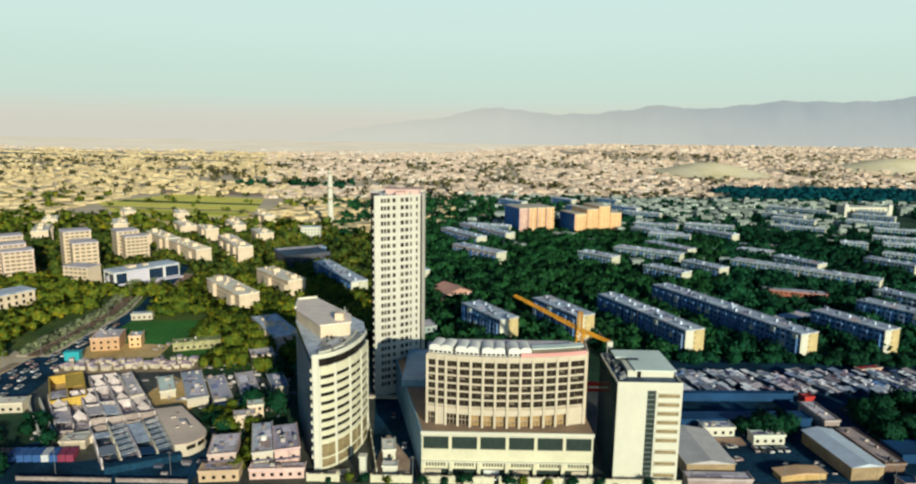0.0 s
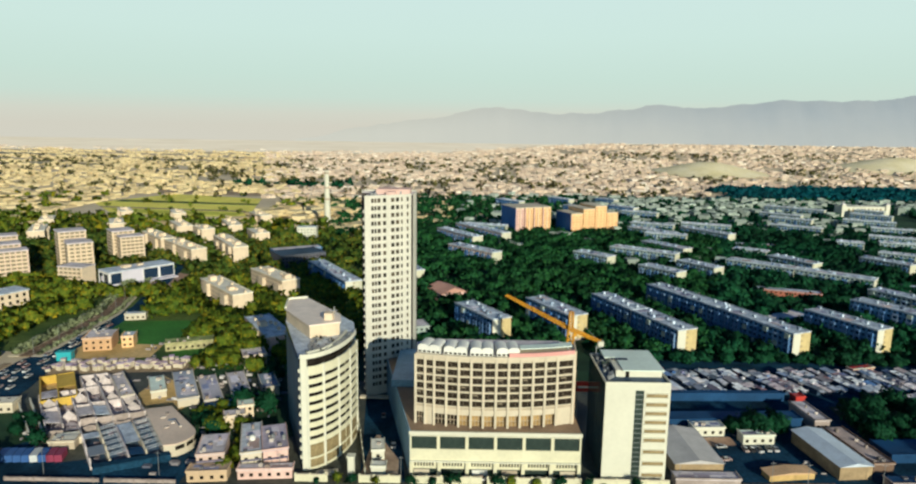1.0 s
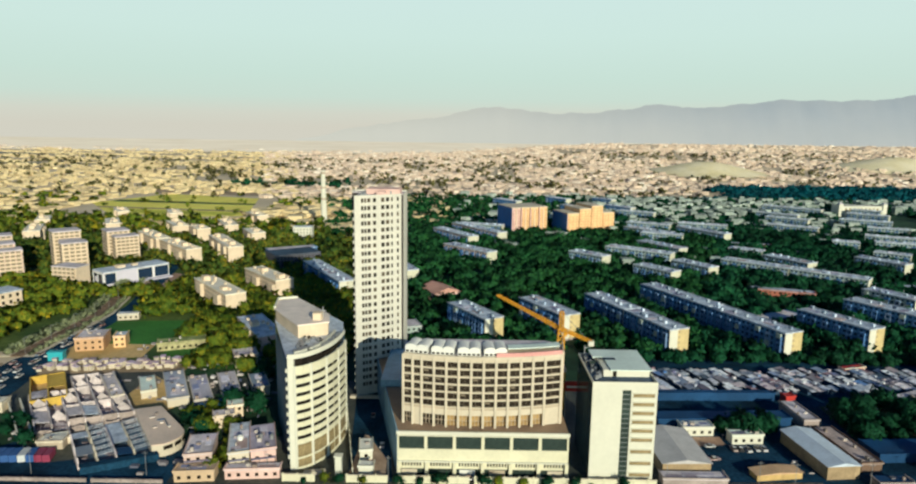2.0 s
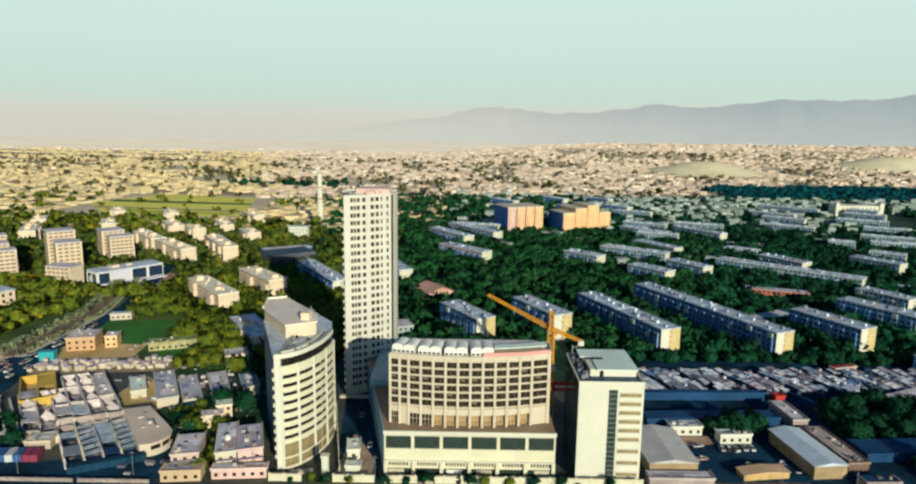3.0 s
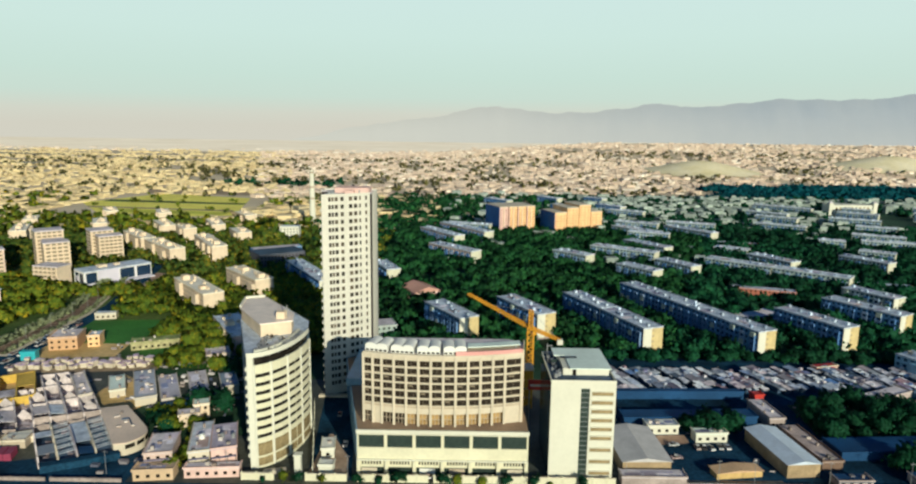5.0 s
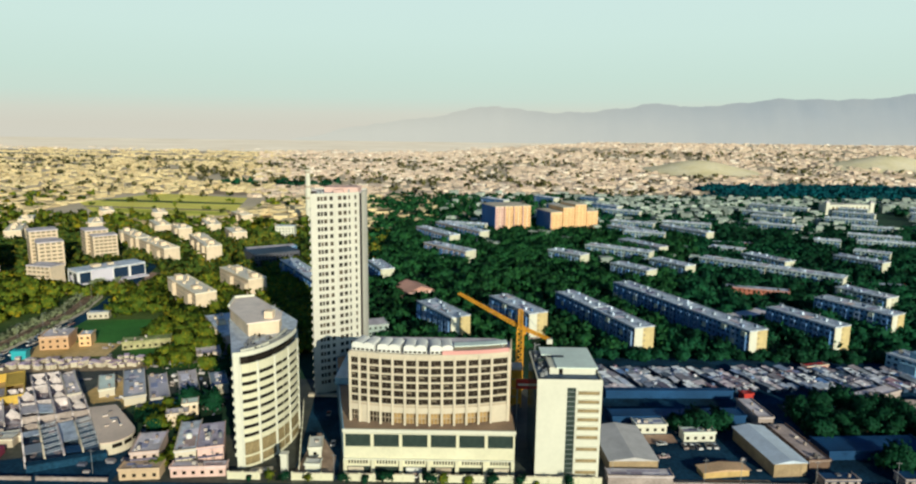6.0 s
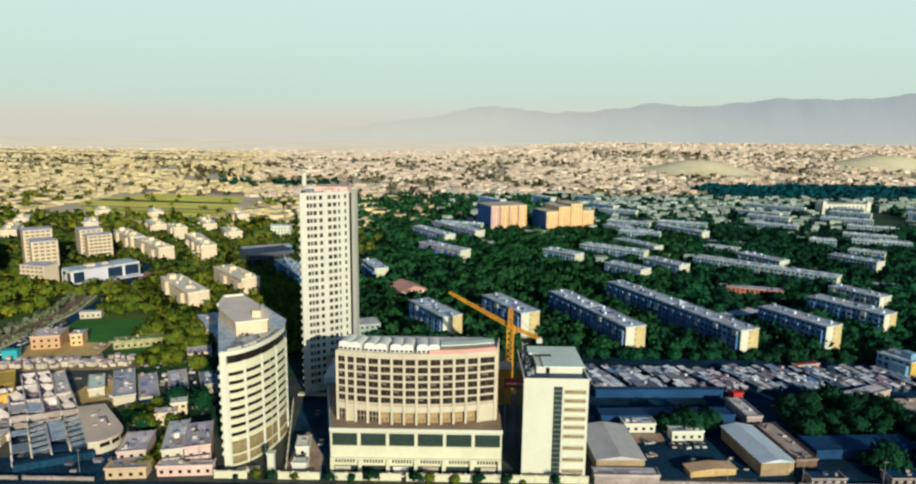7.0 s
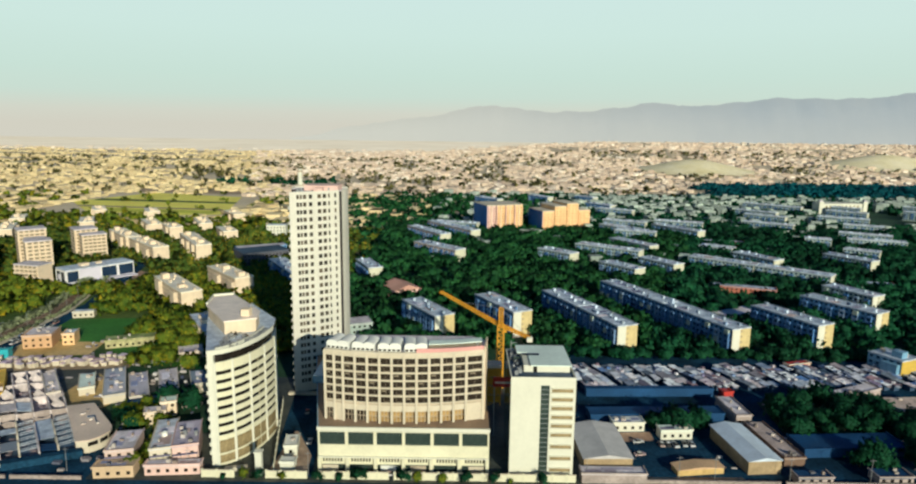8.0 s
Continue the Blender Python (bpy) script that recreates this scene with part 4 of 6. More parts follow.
    for _ in range(14):
        part("roof_unit", u, None, T, "", pose(rr.uniform(54.6, 57.6), rr.uniform(214, 238), h + 0.15, 0, 0, rr.uniform(0, 90)))
    part("mast", Shape().bar((55, 236, h), (55, 236, h + 5), 0.25).bar((55, 236, h + 4), (57, 236, h + 4.4), 0.2), STEEL, T)


white_office()


# ---- the tower crane ----
def crane():
    cx, cy = 54.3, 289.0
    T = thing("tower_crane", "yellow-orange lattice tower crane", "crane", cx, cy)
    claim(cx, cy, 0, -4, 4, -4, 4)

    def lattice(w, z0, z1, step):
        s = Shape()
        for x, y in ((-w, -w), (w, -w), (w, w), (-w, w)):
            s.bar((x, y, z0), (x, y, z1), 0.42)
        z = z0
        k = 0
        while z < z1 - 0.1:
            z2 = min(z + step, z1)
            for (a, b), (c, d) in ((((-w, -w)), (w, -w)), ((w, -w), (w, w)), ((w, w), (-w, w)), ((-w, w), (-w, -w))):
                s.bar((a, b, z), (c, d, z2), 0.28)
                s.bar((a, b, z2), (c, d, z2), 0.28)
            z = z2
        return s
    part("mast", lattice(1.4, 0, 30.5, 2.8), CRANE, T)
    part("cab", Shape().box(1.0, 2.6, -1.6, 0.2, 27.0, 29.3), CRANE, T)
    part("apex", lattice(0.9, 30.5, 38.2, 1.6), CRANE, T)
    tip, rear = Vector((-28.5, 22, 39.8)), Vector((13.5, -5.5, 25.6))
    root = Vector((0, 0, 29.5))
    for name, end, n in (("jib", tip, 22), ("counter_jib", rear, 10)):
        s = Shape()
        d = (end - root) / n
        side = d.cross(Vector((0, 0, 1))).normalized() * 0.9
        up = Vector((0, 0, 1.5))
        for i in range(n):
            a, b = root + d * i, root + d * (i + 1)
            k1, k2 = (1 - 0.5 * i / n), (1 - 0.5 * (i + 1) / n)
            for sg in (-1, 1):
                s.bar(a + side * sg, b + side * sg, 0.4)
                s.bar(a + side * sg, (a + b) / 2 + up * k1, 0.28)
                s.bar((a + b) / 2 + up * k1, b + side * sg, 0.28)
            s.bar(a - side, b + side, 0.14)
            if i < n - 1:
                s.bar((a + b) / 2 + up * k1, b + d / 2 + up * k2, 0.4)
        part(name, s, CRANE, T)
    part("counterweight", Shape().box(11.5, 14.0, -6.6, -4.2, 24.2, 26.4), CREAM_WHITE, T, "pale concrete counterweight")
    part("stay", Shape().bar((0, 0, 38), tuple(tip * 0.6 + root * 0.4 + Vector((0, 0, 1.2))), 0.12).bar((0, 0, 38), tuple(rear * 0.9 + root * 0.1), 0.12), STEEL, T)

    H = thing("site_hoist", "yellow lattice goods hoist beside the building site", "hoist", 50.8, 271.5)
    claim(50.8, 271.5, 0, -3, 3, -3, 3)
    cage = lattice(2.7, 0, 17, 2.8)
    part("hoist_frame", cage, CRANE, H)
    for z in (3, 7, 11, 15):
        part("deck_panel", Shape().box(-2.7, 2.7, -2.95, -2.75, z - 1.5, z + 1.5), CRANE, H)
    part("hoist_head", Shape().box(-3.2, 3.2, -3.2, 3.2, 17.1, 18.3), PANEL_TAN, H)


crane()


# ---- apartment blocks ----
BLOCKS = []
def slab_block(x, y, length, az, width=12.5, floors=5, wall=None, end=None, label="", group="five-storey apartment blocks", loggias=True, name="apartment_block", roof=None, pane=None):
    """A panel-built block: near-left corner at x, y; it runs away along az, width to its right."""
    wall, end = wall or PANEL_BLUE_SHADE, end or PANEL_END
    h = floors * 3.0
    T = thing(name, label or "concrete panel apartment block, long walls tinted blue for shade, ochre end wall", "apartment block", x, y, 0, az, group)
    claim(x, y, az, 0, width, 0, length)
    BLOCKS.append((x, y, az, width, length))
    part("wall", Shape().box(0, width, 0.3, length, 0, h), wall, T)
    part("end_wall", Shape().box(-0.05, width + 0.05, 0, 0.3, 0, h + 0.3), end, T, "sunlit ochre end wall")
    part("plinth", Shape().box(-0.08, width + 0.08, -0.08, 0.3, 0, 1.2), RUBBLE, T)
    if y < 480 and loggias:
        ew = Shape().box(-0.5, 0.5, -0.06, 0, 0, 1.2).mesh("end_window", WIN_SOFT)
        for k in range(floors):
            part("end_window", ew, None, T, "", pose(width * 0.5, 0, k * 3.0 + 1.2))
    rim = Shape().box(-0.25, width + 0.25, -0.15, length + 0.2, h, h + 0.25)
    rim.box(-0.25, 0.1, -0.15, length + .2, h + .25, h + .7).box(width - 0.1, width + 0.25, -0.15, length + .2, h + .25, h + .7).box(0.1, width - .1, -.15, .2, h + .25, h + .7)
    part("roof", rim, roof or ROOF_GREY, T, "flat felt roof with parapet")
    rr = random.Random(int(x * 7 + y))
    vent = Shape().box(-0.7, 0.7, -0.9, 0.9, 0, 1.3).box(-0.85, 0.85, -1.05, 1.05, 1.3, 1.5).mesh("roof_vent", BALCONY if loggias else PANEL_TAN)
    for i in range(max(2, int(length / 7))):
        part("roof_vent", vent, None, T, "", pose(rr.uniform(2, width - 2), (i + rr.uniform(0.2, 0.8)) * length / max(2, int(length / 7)), h + 0.25))
    for i in range(max(2, int(length / 9)) if loggias else 0):
        a, b = rr.uniform(2, width * 0.6), rr.uniform(2, 7)
        px, py = rr.uniform(0.2, width - a - 0.2), rr.uniform(0.4, length - b - 0.4)
        part("roof_patch", Shape().box(px, px + a, py, py + b, h + 0.25, h + 0.29 + 0.01 * i), PATCH, T)
    if y < 480:
        part("antenna", Shape().bar((width * 0.4, length * 0.3, h), (width * 0.4, length * 0.3, h + 4.5), 0.18).bar((width * 0.4 - 1, length * 0.3, h + 4), (width * 0.4 + 1, length * 0.3, h + 4), 0.14), STEEL, T)
    n = int(length / 3.2)
    mids = [(i + 0.5) * length / n for i in range(n)]
    ml = Shape().row_of_panes("x", 0, -0.05, mids, 1.7, 1.5).mesh("window_band", pane or BLUE_PANE)
    mr = Shape().row_of_panes("x", width, 0.05, mids, 1.7, 1.5).mesh("window_band", pane or BLUE_PANE)
    for k in range(floors):
        part("window_band", ml, None, T, "", pose(0, 0, k * 3.0 + 1.0))
        part("window_band", mr, None, T, "", pose(0, 0, k * 3.0 + 1.0))
    if not loggias:
        for i in range(max(1, int(length / 24))):
            yy = (i + rr.uniform(0.25, 0.7)) * length / max(1, int(length / 24))
            part("stair_house", Shape().box(-2.2, 2.2, -2.6, 2.6, 0, rr.uniform(1.8, 3.4)), wall, T, "", pose(rr.uniform(4, width - 4), yy, h + 0.25))
            part("side_bay", Shape().box(0, 2.6, -4, 4, 0, h - rr.uniform(0, 3)), wall, T, "", pose(width, min(length - 5, yy + 3), 0))
            part("side_bay", Shape().box(-2.4, 0, -4, 4, 0, h - rr.uniform(0, 3)), wall, T, "", pose(0, max(5, yy - 4), 0))
    if loggias:
        z = [k * 3.0 - 0.15 + d for k in range(1, floors) for d in (0.0, 1.1)]
        st = Shape()
        grille(st, 3.2, z[-1], [(0.15, 3.05)], [(z[i], z[i + 1]) for i in range(1, len(z) - 1, 2)], 1.15, z[0])
        st.v = [(y, x - 1.6, zz) for x, y, zz in st.v]
        st.f = [tuple(reversed(q)) for q in st.f]
        ms = st.mesh("loggia", LOGGIA_BLUE_SHADE)
        k = max(2, int(length / 7))
        for i in range(k):
            part("loggia", ms, None, T, "", pose(0, (i + 0.5) * length / k, 0))
        if y < 480:                      # a few glazed-in white balconies
            glazed = Shape().box(-1.3, -0.05, -1.5, 1.5, 0.0, 1.1).box(-1.25, -0.05, -1.45, 1.45, 1.1, 2.5).mesh("glazed_balcony", PALE_CITY)
            for i in range(k):
                if rr.random() < 0.55:
                    part("glazed_balcony", glazed, None, T, "", pose(0, (i + 0.5) * length / k, rr.choice(range(1, floors)) * 3.0 - 0.1))
            part("whitewash_strip", Shape().box(0.0, width * 0.42, -0.04, 0.0, 1.2, h + 0.2), CREAM_WHITE, T, "whitewashed strip of end wall")
    return T


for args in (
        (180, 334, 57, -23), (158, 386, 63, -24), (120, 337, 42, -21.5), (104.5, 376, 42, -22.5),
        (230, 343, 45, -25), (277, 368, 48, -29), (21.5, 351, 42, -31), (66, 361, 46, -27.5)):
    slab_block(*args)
for args in (
        (170, 496, 37, -36), (129, 555, 37, -42), (206, 515, 38, -32), (312, 479, 55, -47), (271, 517, 55, -47), (290, 607, 31, -52),
        (297, 538, 44, -28), (215, 616, 54, -32), (193, 572, 62, -54), (307, 420, 36, -27), (378, 538, 42, -30)):
    slab_block(*args, end=PANEL_END_PALE, wall=PANEL_PALE, floors=4 if args[1] < 590 else 3, label="pale concrete panel apartment block among trees")
for args in (
        (248, 753, 50, -61), (315, 754, 55, -66), (239, 680, 43, -66), (212, 627, 50, -66), (261, 864, 49, -57), (514, 923, 82, -46), (415, 744, 56, -52),
        (406, 648, 24, -66), (412, 581, 29, -52), (473, 635, 51, -66), (52, 729, 49, -70), (-35, 488, 38, -24)):
    if is_free(args[0], args[1], 9):
        slab_block(*args, end=PANEL_END_PALE, wall=PANEL_PALE, width=11, floors=4, label="pale plastered apartment block among trees")
for args in ((287, 691, 64, -32), (228, 693, 60, -37), (30, 566, 59, -42), (14, 651, 70, -33), (45, 678, 86, -35), (-78, 448, 83, -31)):
    slab_block(*args, end=PANEL_END_PALE, wall=PANEL_BLUE_SHADE if args[0] < 0 else ROSY_CREAM if args[0] < 50 else PANEL_PALE, floors=4, label="pale concrete panel apartment block among trees")
for args in ((-139, 395, 59, -40), (-119, 435, 52, -41), (-226, 543, 66, -43), (-275, 593, 60, -41), (-195, 556, 76, -33), (-261, 653, 34, -36)):
    slab_block(*args, wall=PANEL_TAN, end=PANEL_TAN, roof=ROOF_CREAM, pane=WIN_SOFT, loggias=False, floors=5, label="tan plastered apartment block among trees", width=13)
slab_block(-99, 332, 44, -33, wall=PANEL_TAN, end=PANEL_PINK, roof=ROOF_GREY, pane=WIN_SOFT, loggias=False, floors=3, label="pinkish plastered low block among trees", width=14)
rb = random.Random(21)
for i in range(9):                       # rows of blocks that go on behind, to the park's far edge
    for j in range(5):
        x, y = 330 + j * 112 + i * 26 + rb.uniform(-12, 12), 560 + i * 62 - j * 6 + rb.uniform(-14, 14)
        if is_free(x, y, 26) and 660 < y < 960 and x < 0.78 * y + 40:
            slab_block(x, y, rb.uniform(36, 62), -52 + rb.uniform(-8, 8), end=PANEL_END_PALE, wall=PANEL_PALE, width=10, floors=4, label="pale concrete panel apartment block among trees")
for i in range(5):
    for j in range(3):
        x, y = 90 + j * 75 + rb.uniform(-12, 12), 790 + i * 60 + rb.uniform(-12, 12)
        if is_free(x, y, 20) and is_free(x - 15, y + 30, 18):
            slab_block(x, y, rb.uniform(36, 55), -34 + rb.uniform(-6, 6), end=PANEL_END_PALE, floors=4, label="pale concrete panel apartment block among trees")
for x, y in ((-330, 640), (-380, 700), (-300, 690), (-250, 700), (-430, 640), (-205, 650), (-470, 720), (-540, 700), (-350, 790), (-240, 780), (-420, 800)):
    if is_free(x, y, 14) and is_free(x - 18, y + 30, 14):
        slab_block(x, y, rb.uniform(38, 60), -31 + rb.uniform(-4, 4), wall=PANEL_TAN, end=PANEL_TAN, roof=ROOF_CREAM, pane=WIN_SOFT, loggias=False, width=14, floors=4, label="tan plastered apartment block among trees")


# ---- taller apartment houses on the left: stepped cream volumes with banded balconies ----
def stepped_house(x, y, az, steps, wall, label, floors=9):
    T = thing("apartment_tower", label, "apartment house", x, y, 0, az, "stepped apartment towers")
    for k, (x0, x1, y0, y1, fl) in enumerate(steps):
        h = fl * 3.0
        claim(x, y, az, x0, x1, y0, y1)
        v = part("volume", Shape().box(x0, x1, y0, y1, 0, h), wall, T)
        part("roof_rim", Shape().box(x0 - 0.3, x1 + 0.3, y0 - 0.3, y1 + 0.3, h, h + 0.8), ROOF_PALE, v)
        bal = Shape().box(x0 + 0.6, x1 - 0.6, y0 - 1.4, y0, 0, 1.1).mesh("balcony", PANEL_TAN)
        nw = max(2, int((x1 - x0 - 2) / 3.3))
        win = Shape().row_of_panes("y", y0, -0.05, [x0 + 1 + (i + 0.5) * (x1 - x0 - 2) / nw for i in range(nw)], 2.7, 1.5).mesh("window_band", FRAME_TAN)
        nd = max(2, int((y1 - y0) / 3.4))
        m2 = Shape().row_of_panes("x", x0, -0.05, [y0 + (i + 0.5) * (y1 - y0) / nd for i in range(nd)], 1.6, 1.3).mesh("window_band", GLASS)
        for i in range(fl):
            part("balcony", bal, None, v, "", pose(0, 0, i * 3.0 + 0.1))
            part("window_band", win, None, v, "", pose(0, 0, i * 3.0 + 1.3))
            part("window_band", m2, None, v, "", pose(0, 0, i * 3.0 + 1.2))


stepped_house(-341, 472, -40, [(0, 20, 0, 15, 8), (-3, 17, 15.3, 32, 9), (-4, 18, 40, 56, 10)], ROSY_CREAM, "pinkish cream stepped apartment tower with banded balconies")
stepped_house(-302, 495, -40, [(0, 18, 0, 13, 9), (2, 16, 13.3, 25, 9), (-2, 18, 25.3, 44, 11)], PANEL_TAN, "cream stepped apartment tower with banded balconies")
stepped_house(-287.5, 546, -40, [(0, 19, 0, 15, 8), (-3, 15, 15.3, 36, 9)], PANEL_TAN, "cream stepped apartment tower with banded balconies")
stepped_house(-295, 470, 12, [(0, 21, 0, 13, 5)], PANEL_TAN, "low cream apartment house with deep windows")


def glass_mall():
    T = thing("shopping_building", "low white shopping building with dark blue glass front", "shop", -272, 482.6, 0, 38)
    claim(-272, 482.6, 38, -4, 32, -16, 54)
    blue = mat("blue_glass", (0.02, 0.04, 0.08), 0.1, 0.3)
    part("hall", Shape().box(0, 18, 0, 50, 0, 10.2), MALL_WALL, T)
    part("roof", Shape().box(-0.3, 18.3, -0.3, 50.3, 10.2, 10.8), ROOF_GREY, T)
    part("roof_plant", Shape().box(5, 10, 14, 20, 10.8, 12.6).box(6, 9, 26, 30, 10.8, 12.2), PANEL_TAN, T, "tan rooftop plant")
    for y0, y1 in ((0.8, 8.6), (25.5, 36.6), (38.4, 49.4)):
        f = part("glass_front", Shape().box(18.0, 18.12, y0, y1, 1.4, 9.4), blue, T, "dark blue glazing")
        part("glazing_frame", Shape().box(18.0, 18.5, y0 - 0.5, y0, 1.0, 9.9).box(18.0, 18.5, y1, y1 + 0.5, 1.0, 9.9).box(18.0, 18.5, y0, y1, 9.4, 9.9), WHITE_SHELL, f)
    f = part("glass_front", Shape().box(1.4, 16.6, -0.12, 0, 1.4, 9.0), blue, T, "dark blue corner glazing")
    part("glazing_frame", Shape().box(0.4, 1.4, -0.5, 0, 0.6, 9.8).box(16.6, 17.8, -0.5, 0, 0.6, 9.8).box(1.4, 16.6, -0.5, 0, 9.0, 9.8).box(8.2, 8.8, -0.4, -0.12, 1.4, 9.0), WHITE_SHELL, f)
    part("poster_panel", Shape().box(4, 7.4, -0.3, -0.13, 2.4, 6.4), MALL_WALL, T, "pale panel behind the glass")
    part("apron", Shape().box(18.6, 24, 6, 50, 0, 1.0), MALL_WALL, T, "pale paved apron")


glass_mall()


def long_hall():
    T = thing("long_hall", "long tan three-storey hall with a bluish roof", "hall", -289.4, 388.6, 0, 28)
    claim(-289.4, 388.6, 28, -22, 10, -64, 28)
    part("wall", Shape().box(-16, 0, -60, 25, 0, 12.6), PANEL_TAN, T)
    part("roof", Shape().box(-16.6, 0.6, -60.6, 25.6, 12.6, 13.3), ROOF_GREY, T, "pale bluish flat roof")
    w = Shape().box(0, 0.06, -0.8, 0.8, 0, 2.2).mesh("window", GLASS)
    for i in range(19):
        for z in (1.2, 5.2, 9.2):
            part("window", w, None, T, "", pose(0, -57 + i * 4.4, z))


long_hall()


# ---- the orange towers ----
def orange_tower(x, y, az, w, d, h, label, stepped=False):
    T = thing("orange_apartment_tower", label, "apartment house", x, y, 0, az, "orange brick apartment towers")
    claim(x, y, az, 0, w, 0, d)
    n = 4
    # thin navy sheet: the left wall's shade put into colour
    part("side_wall", Shape().box(-0.35, -0.02, 0, d, 0, h - (5 if stepped else 0)), NAVY_SHADE, T, "side wall sheet coloured navy as in shade")
    for k in range(n):
        hh = h - (5 if stepped and k in (0, 3) else 0) + (3 if stepped and k == 2 else 0)
        x0, x1 = k * w / n, (k + 1) * w / n - 0.9
        v = part("bay", Shape().box(x0, x1, 0.0, d, 0, hh), PANEL_PINK if (k == 0 and not stepped) else ORANGE, T)
        part("recess", Shape().box(x1, x1 + 0.9, 1.6, d, 0, hh - 1), ORANGE_DK, v)
        part("roof_rim", Shape().box(x0 - 0.3, x1 + 0.3, -0.4, d + 0.3, hh, hh + 0.9), PALE_STONE, v)
        mrow = Shape().row_of_panes("y", 0, -0.08, [x0 + (j + 0.5) * (x1 - x0) / 3 for j in range(3)], 1.8, 1.4).mesh("window_band", ORANGE_DK)
        if not stepped:
            part("fin", Shape().box(x0 - 0.1, x0 + 0.9, -0.9, 0, 0, hh), PANEL_PINK, v)
            part("fin", Shape().box((x0 + x1) / 2 - 0.5, (x0 + x1) / 2 + 0.5, -0.9, 0, 0, hh), PANEL_TAN, v)
        ledge = Shape().box(x0 + 0.6, x1 - 0.6, -0.9, 0, -0.2, 0.7).mesh("balcony", ORANGE)
        for i in range(int(hh / 3)):
            part("window_band", mrow, None, v, "", pose(0, 0, i * 3))
            if stepped:
                part("balcony", ledge, None, v, "", pose(0, 0, i * 3))


orange_tower(64, 738, -22, 46, 38, 31, "orange-brown apartment tower with vertical bays")
orange_tower(127, 737, -20, 62, 36, 30.5, "orange-brown stepped apartment tower with balconies", True)

# ---- chimney, palace, pavilions ----
ch = thing("chimney", "tall slender pale chimney with tan bands", "chimney", -165, 807)
part("shaft", Shape().tube(0, 0, 0, 66, 4.0, 2.6, 14), CREAM_WHITE, ch)
for z in (30, 44, 62):
    part("band", Shape().tube(0, 0, z, z + 2.5, 4.05 - z * 0.021, 4.05 - (z + 2.5) * 0.021, 14), BEIGE, ch)
claim(-165, 807, 0, -6, 6, -6, 6)

pa = thing("palace", "long cream palace with corner turrets", "palace", 560, 955, 0, -4)
claim(560, 955, 0, -24, 96, -150, 34)
part("wall", Shape().box(0, 66, 0, 22, 0, 15), CREAM_WHITE, pa)
for x in (-4, 63):
    t = part("turret", Shape().box(x, x + 6, -2, 5, 0, 18), CREAM_WHITE, pa)
    part("cap", Shape().prism([(x, -2), (x + 6, -2), (x + 6, 5), (x, 5)], 18, 21, [(x + 2.8, 1.3), (x + 3.2, 1.3), (x + 3.2, 1.7), (x + 2.8, 1.7)]), ROOF_PALE, t)
wm = Shape().box(-1.2, 1.2, -0.1, 0, 0, 9).mesh("window", GLASS_BROWN)
for i in range(9):
    part("window", wm, None, pa, "", pose(8 + i * 6, 0, 3))


def hut(x, y, w, d, h, az, wall, roof, name="house", label="", category="house", gable=0.0, group="", windows=True, clutter=None):
    """A small building: near-left corner at x, y; w to its right, d along az."""
    T = thing(name, label, category, x, y, 0, az, group)
    claim(x, y, az, 0, w, 0, d)
    part("wall", Shape().box(0, w, 0, d, 0, h), wall, T)
    if gable:
        part("roof", Shape().gable(-0.5, w + 0.5, -0.5, d + 0.5, h, h + gable), roof, T)
    else:
        part("roof", Shape().box(-0.3, w + 0.3, -0.3, d + 0.3, h, h + 0.25), roof, T)
        part("parapet", Shape().box(-0.3, w + .3, -.3, 0.0, h + .25, h + .8).box(-.3, 0, 0, d + .3, h + .25, h + .8).box(w, w + .3, 0, d + .3, h + .25, h + .8), wall, T)
    if windows:
        n = max(1, int(w / 3))
        me = Shape().box(-0.6, 0.6, -0.06, 0, 0, 1.2).mesh("window", GLASS)
        for k in range(max(1, int(h / 3))):
            for i in range(n):
                part("window", me, None, T, "", pose((i + 0.5) * w / n, 0, k * 3 + 1.1))
    if not gable and y < 345 and w * d > 60 and abs(x) < 125 and roof is not BLUE_SHEET:
        rp = random.Random(int(x * 5 + y * 3))
        for i in range(min(9, 2 + int(w * d / 50))):
            a, b = rp.uniform(1.2, w * 0.55), rp.uniform(1.5, min(8, d * 0.4))
            px, py = rp.uniform(0.1, w - a - 0.1), rp.uniform(0.1, d - b - 0.1)
            part("roof_patch", Shape().box(px, px + a, py, py + b, h + 0.25, h + 0.29 + 0.012 * i), PATCH, T)
    if not gable and y < 345 and (windows or name == "shed"):
        rr = random.Random(int(x * 13 + y * 7))
        for _ in range(clutter or min(7, 1 + int(w * d / 45))):
            a, b, c = rr.uniform(0.5, 1.8), rr.uniform(0.4, 1.4), rr.uniform(0.4, 1.5)
            px, py = rr.uniform(0.3, w - 2.2), rr.uniform(0.3, d - 1.8)
            part("roof_item", Shape().box(0, a, 0, b, 0, c), CLUTTER, T, "", pose(px, py, h + 0.25, 0, 0, rr.uniform(-8, 8)))
    return T


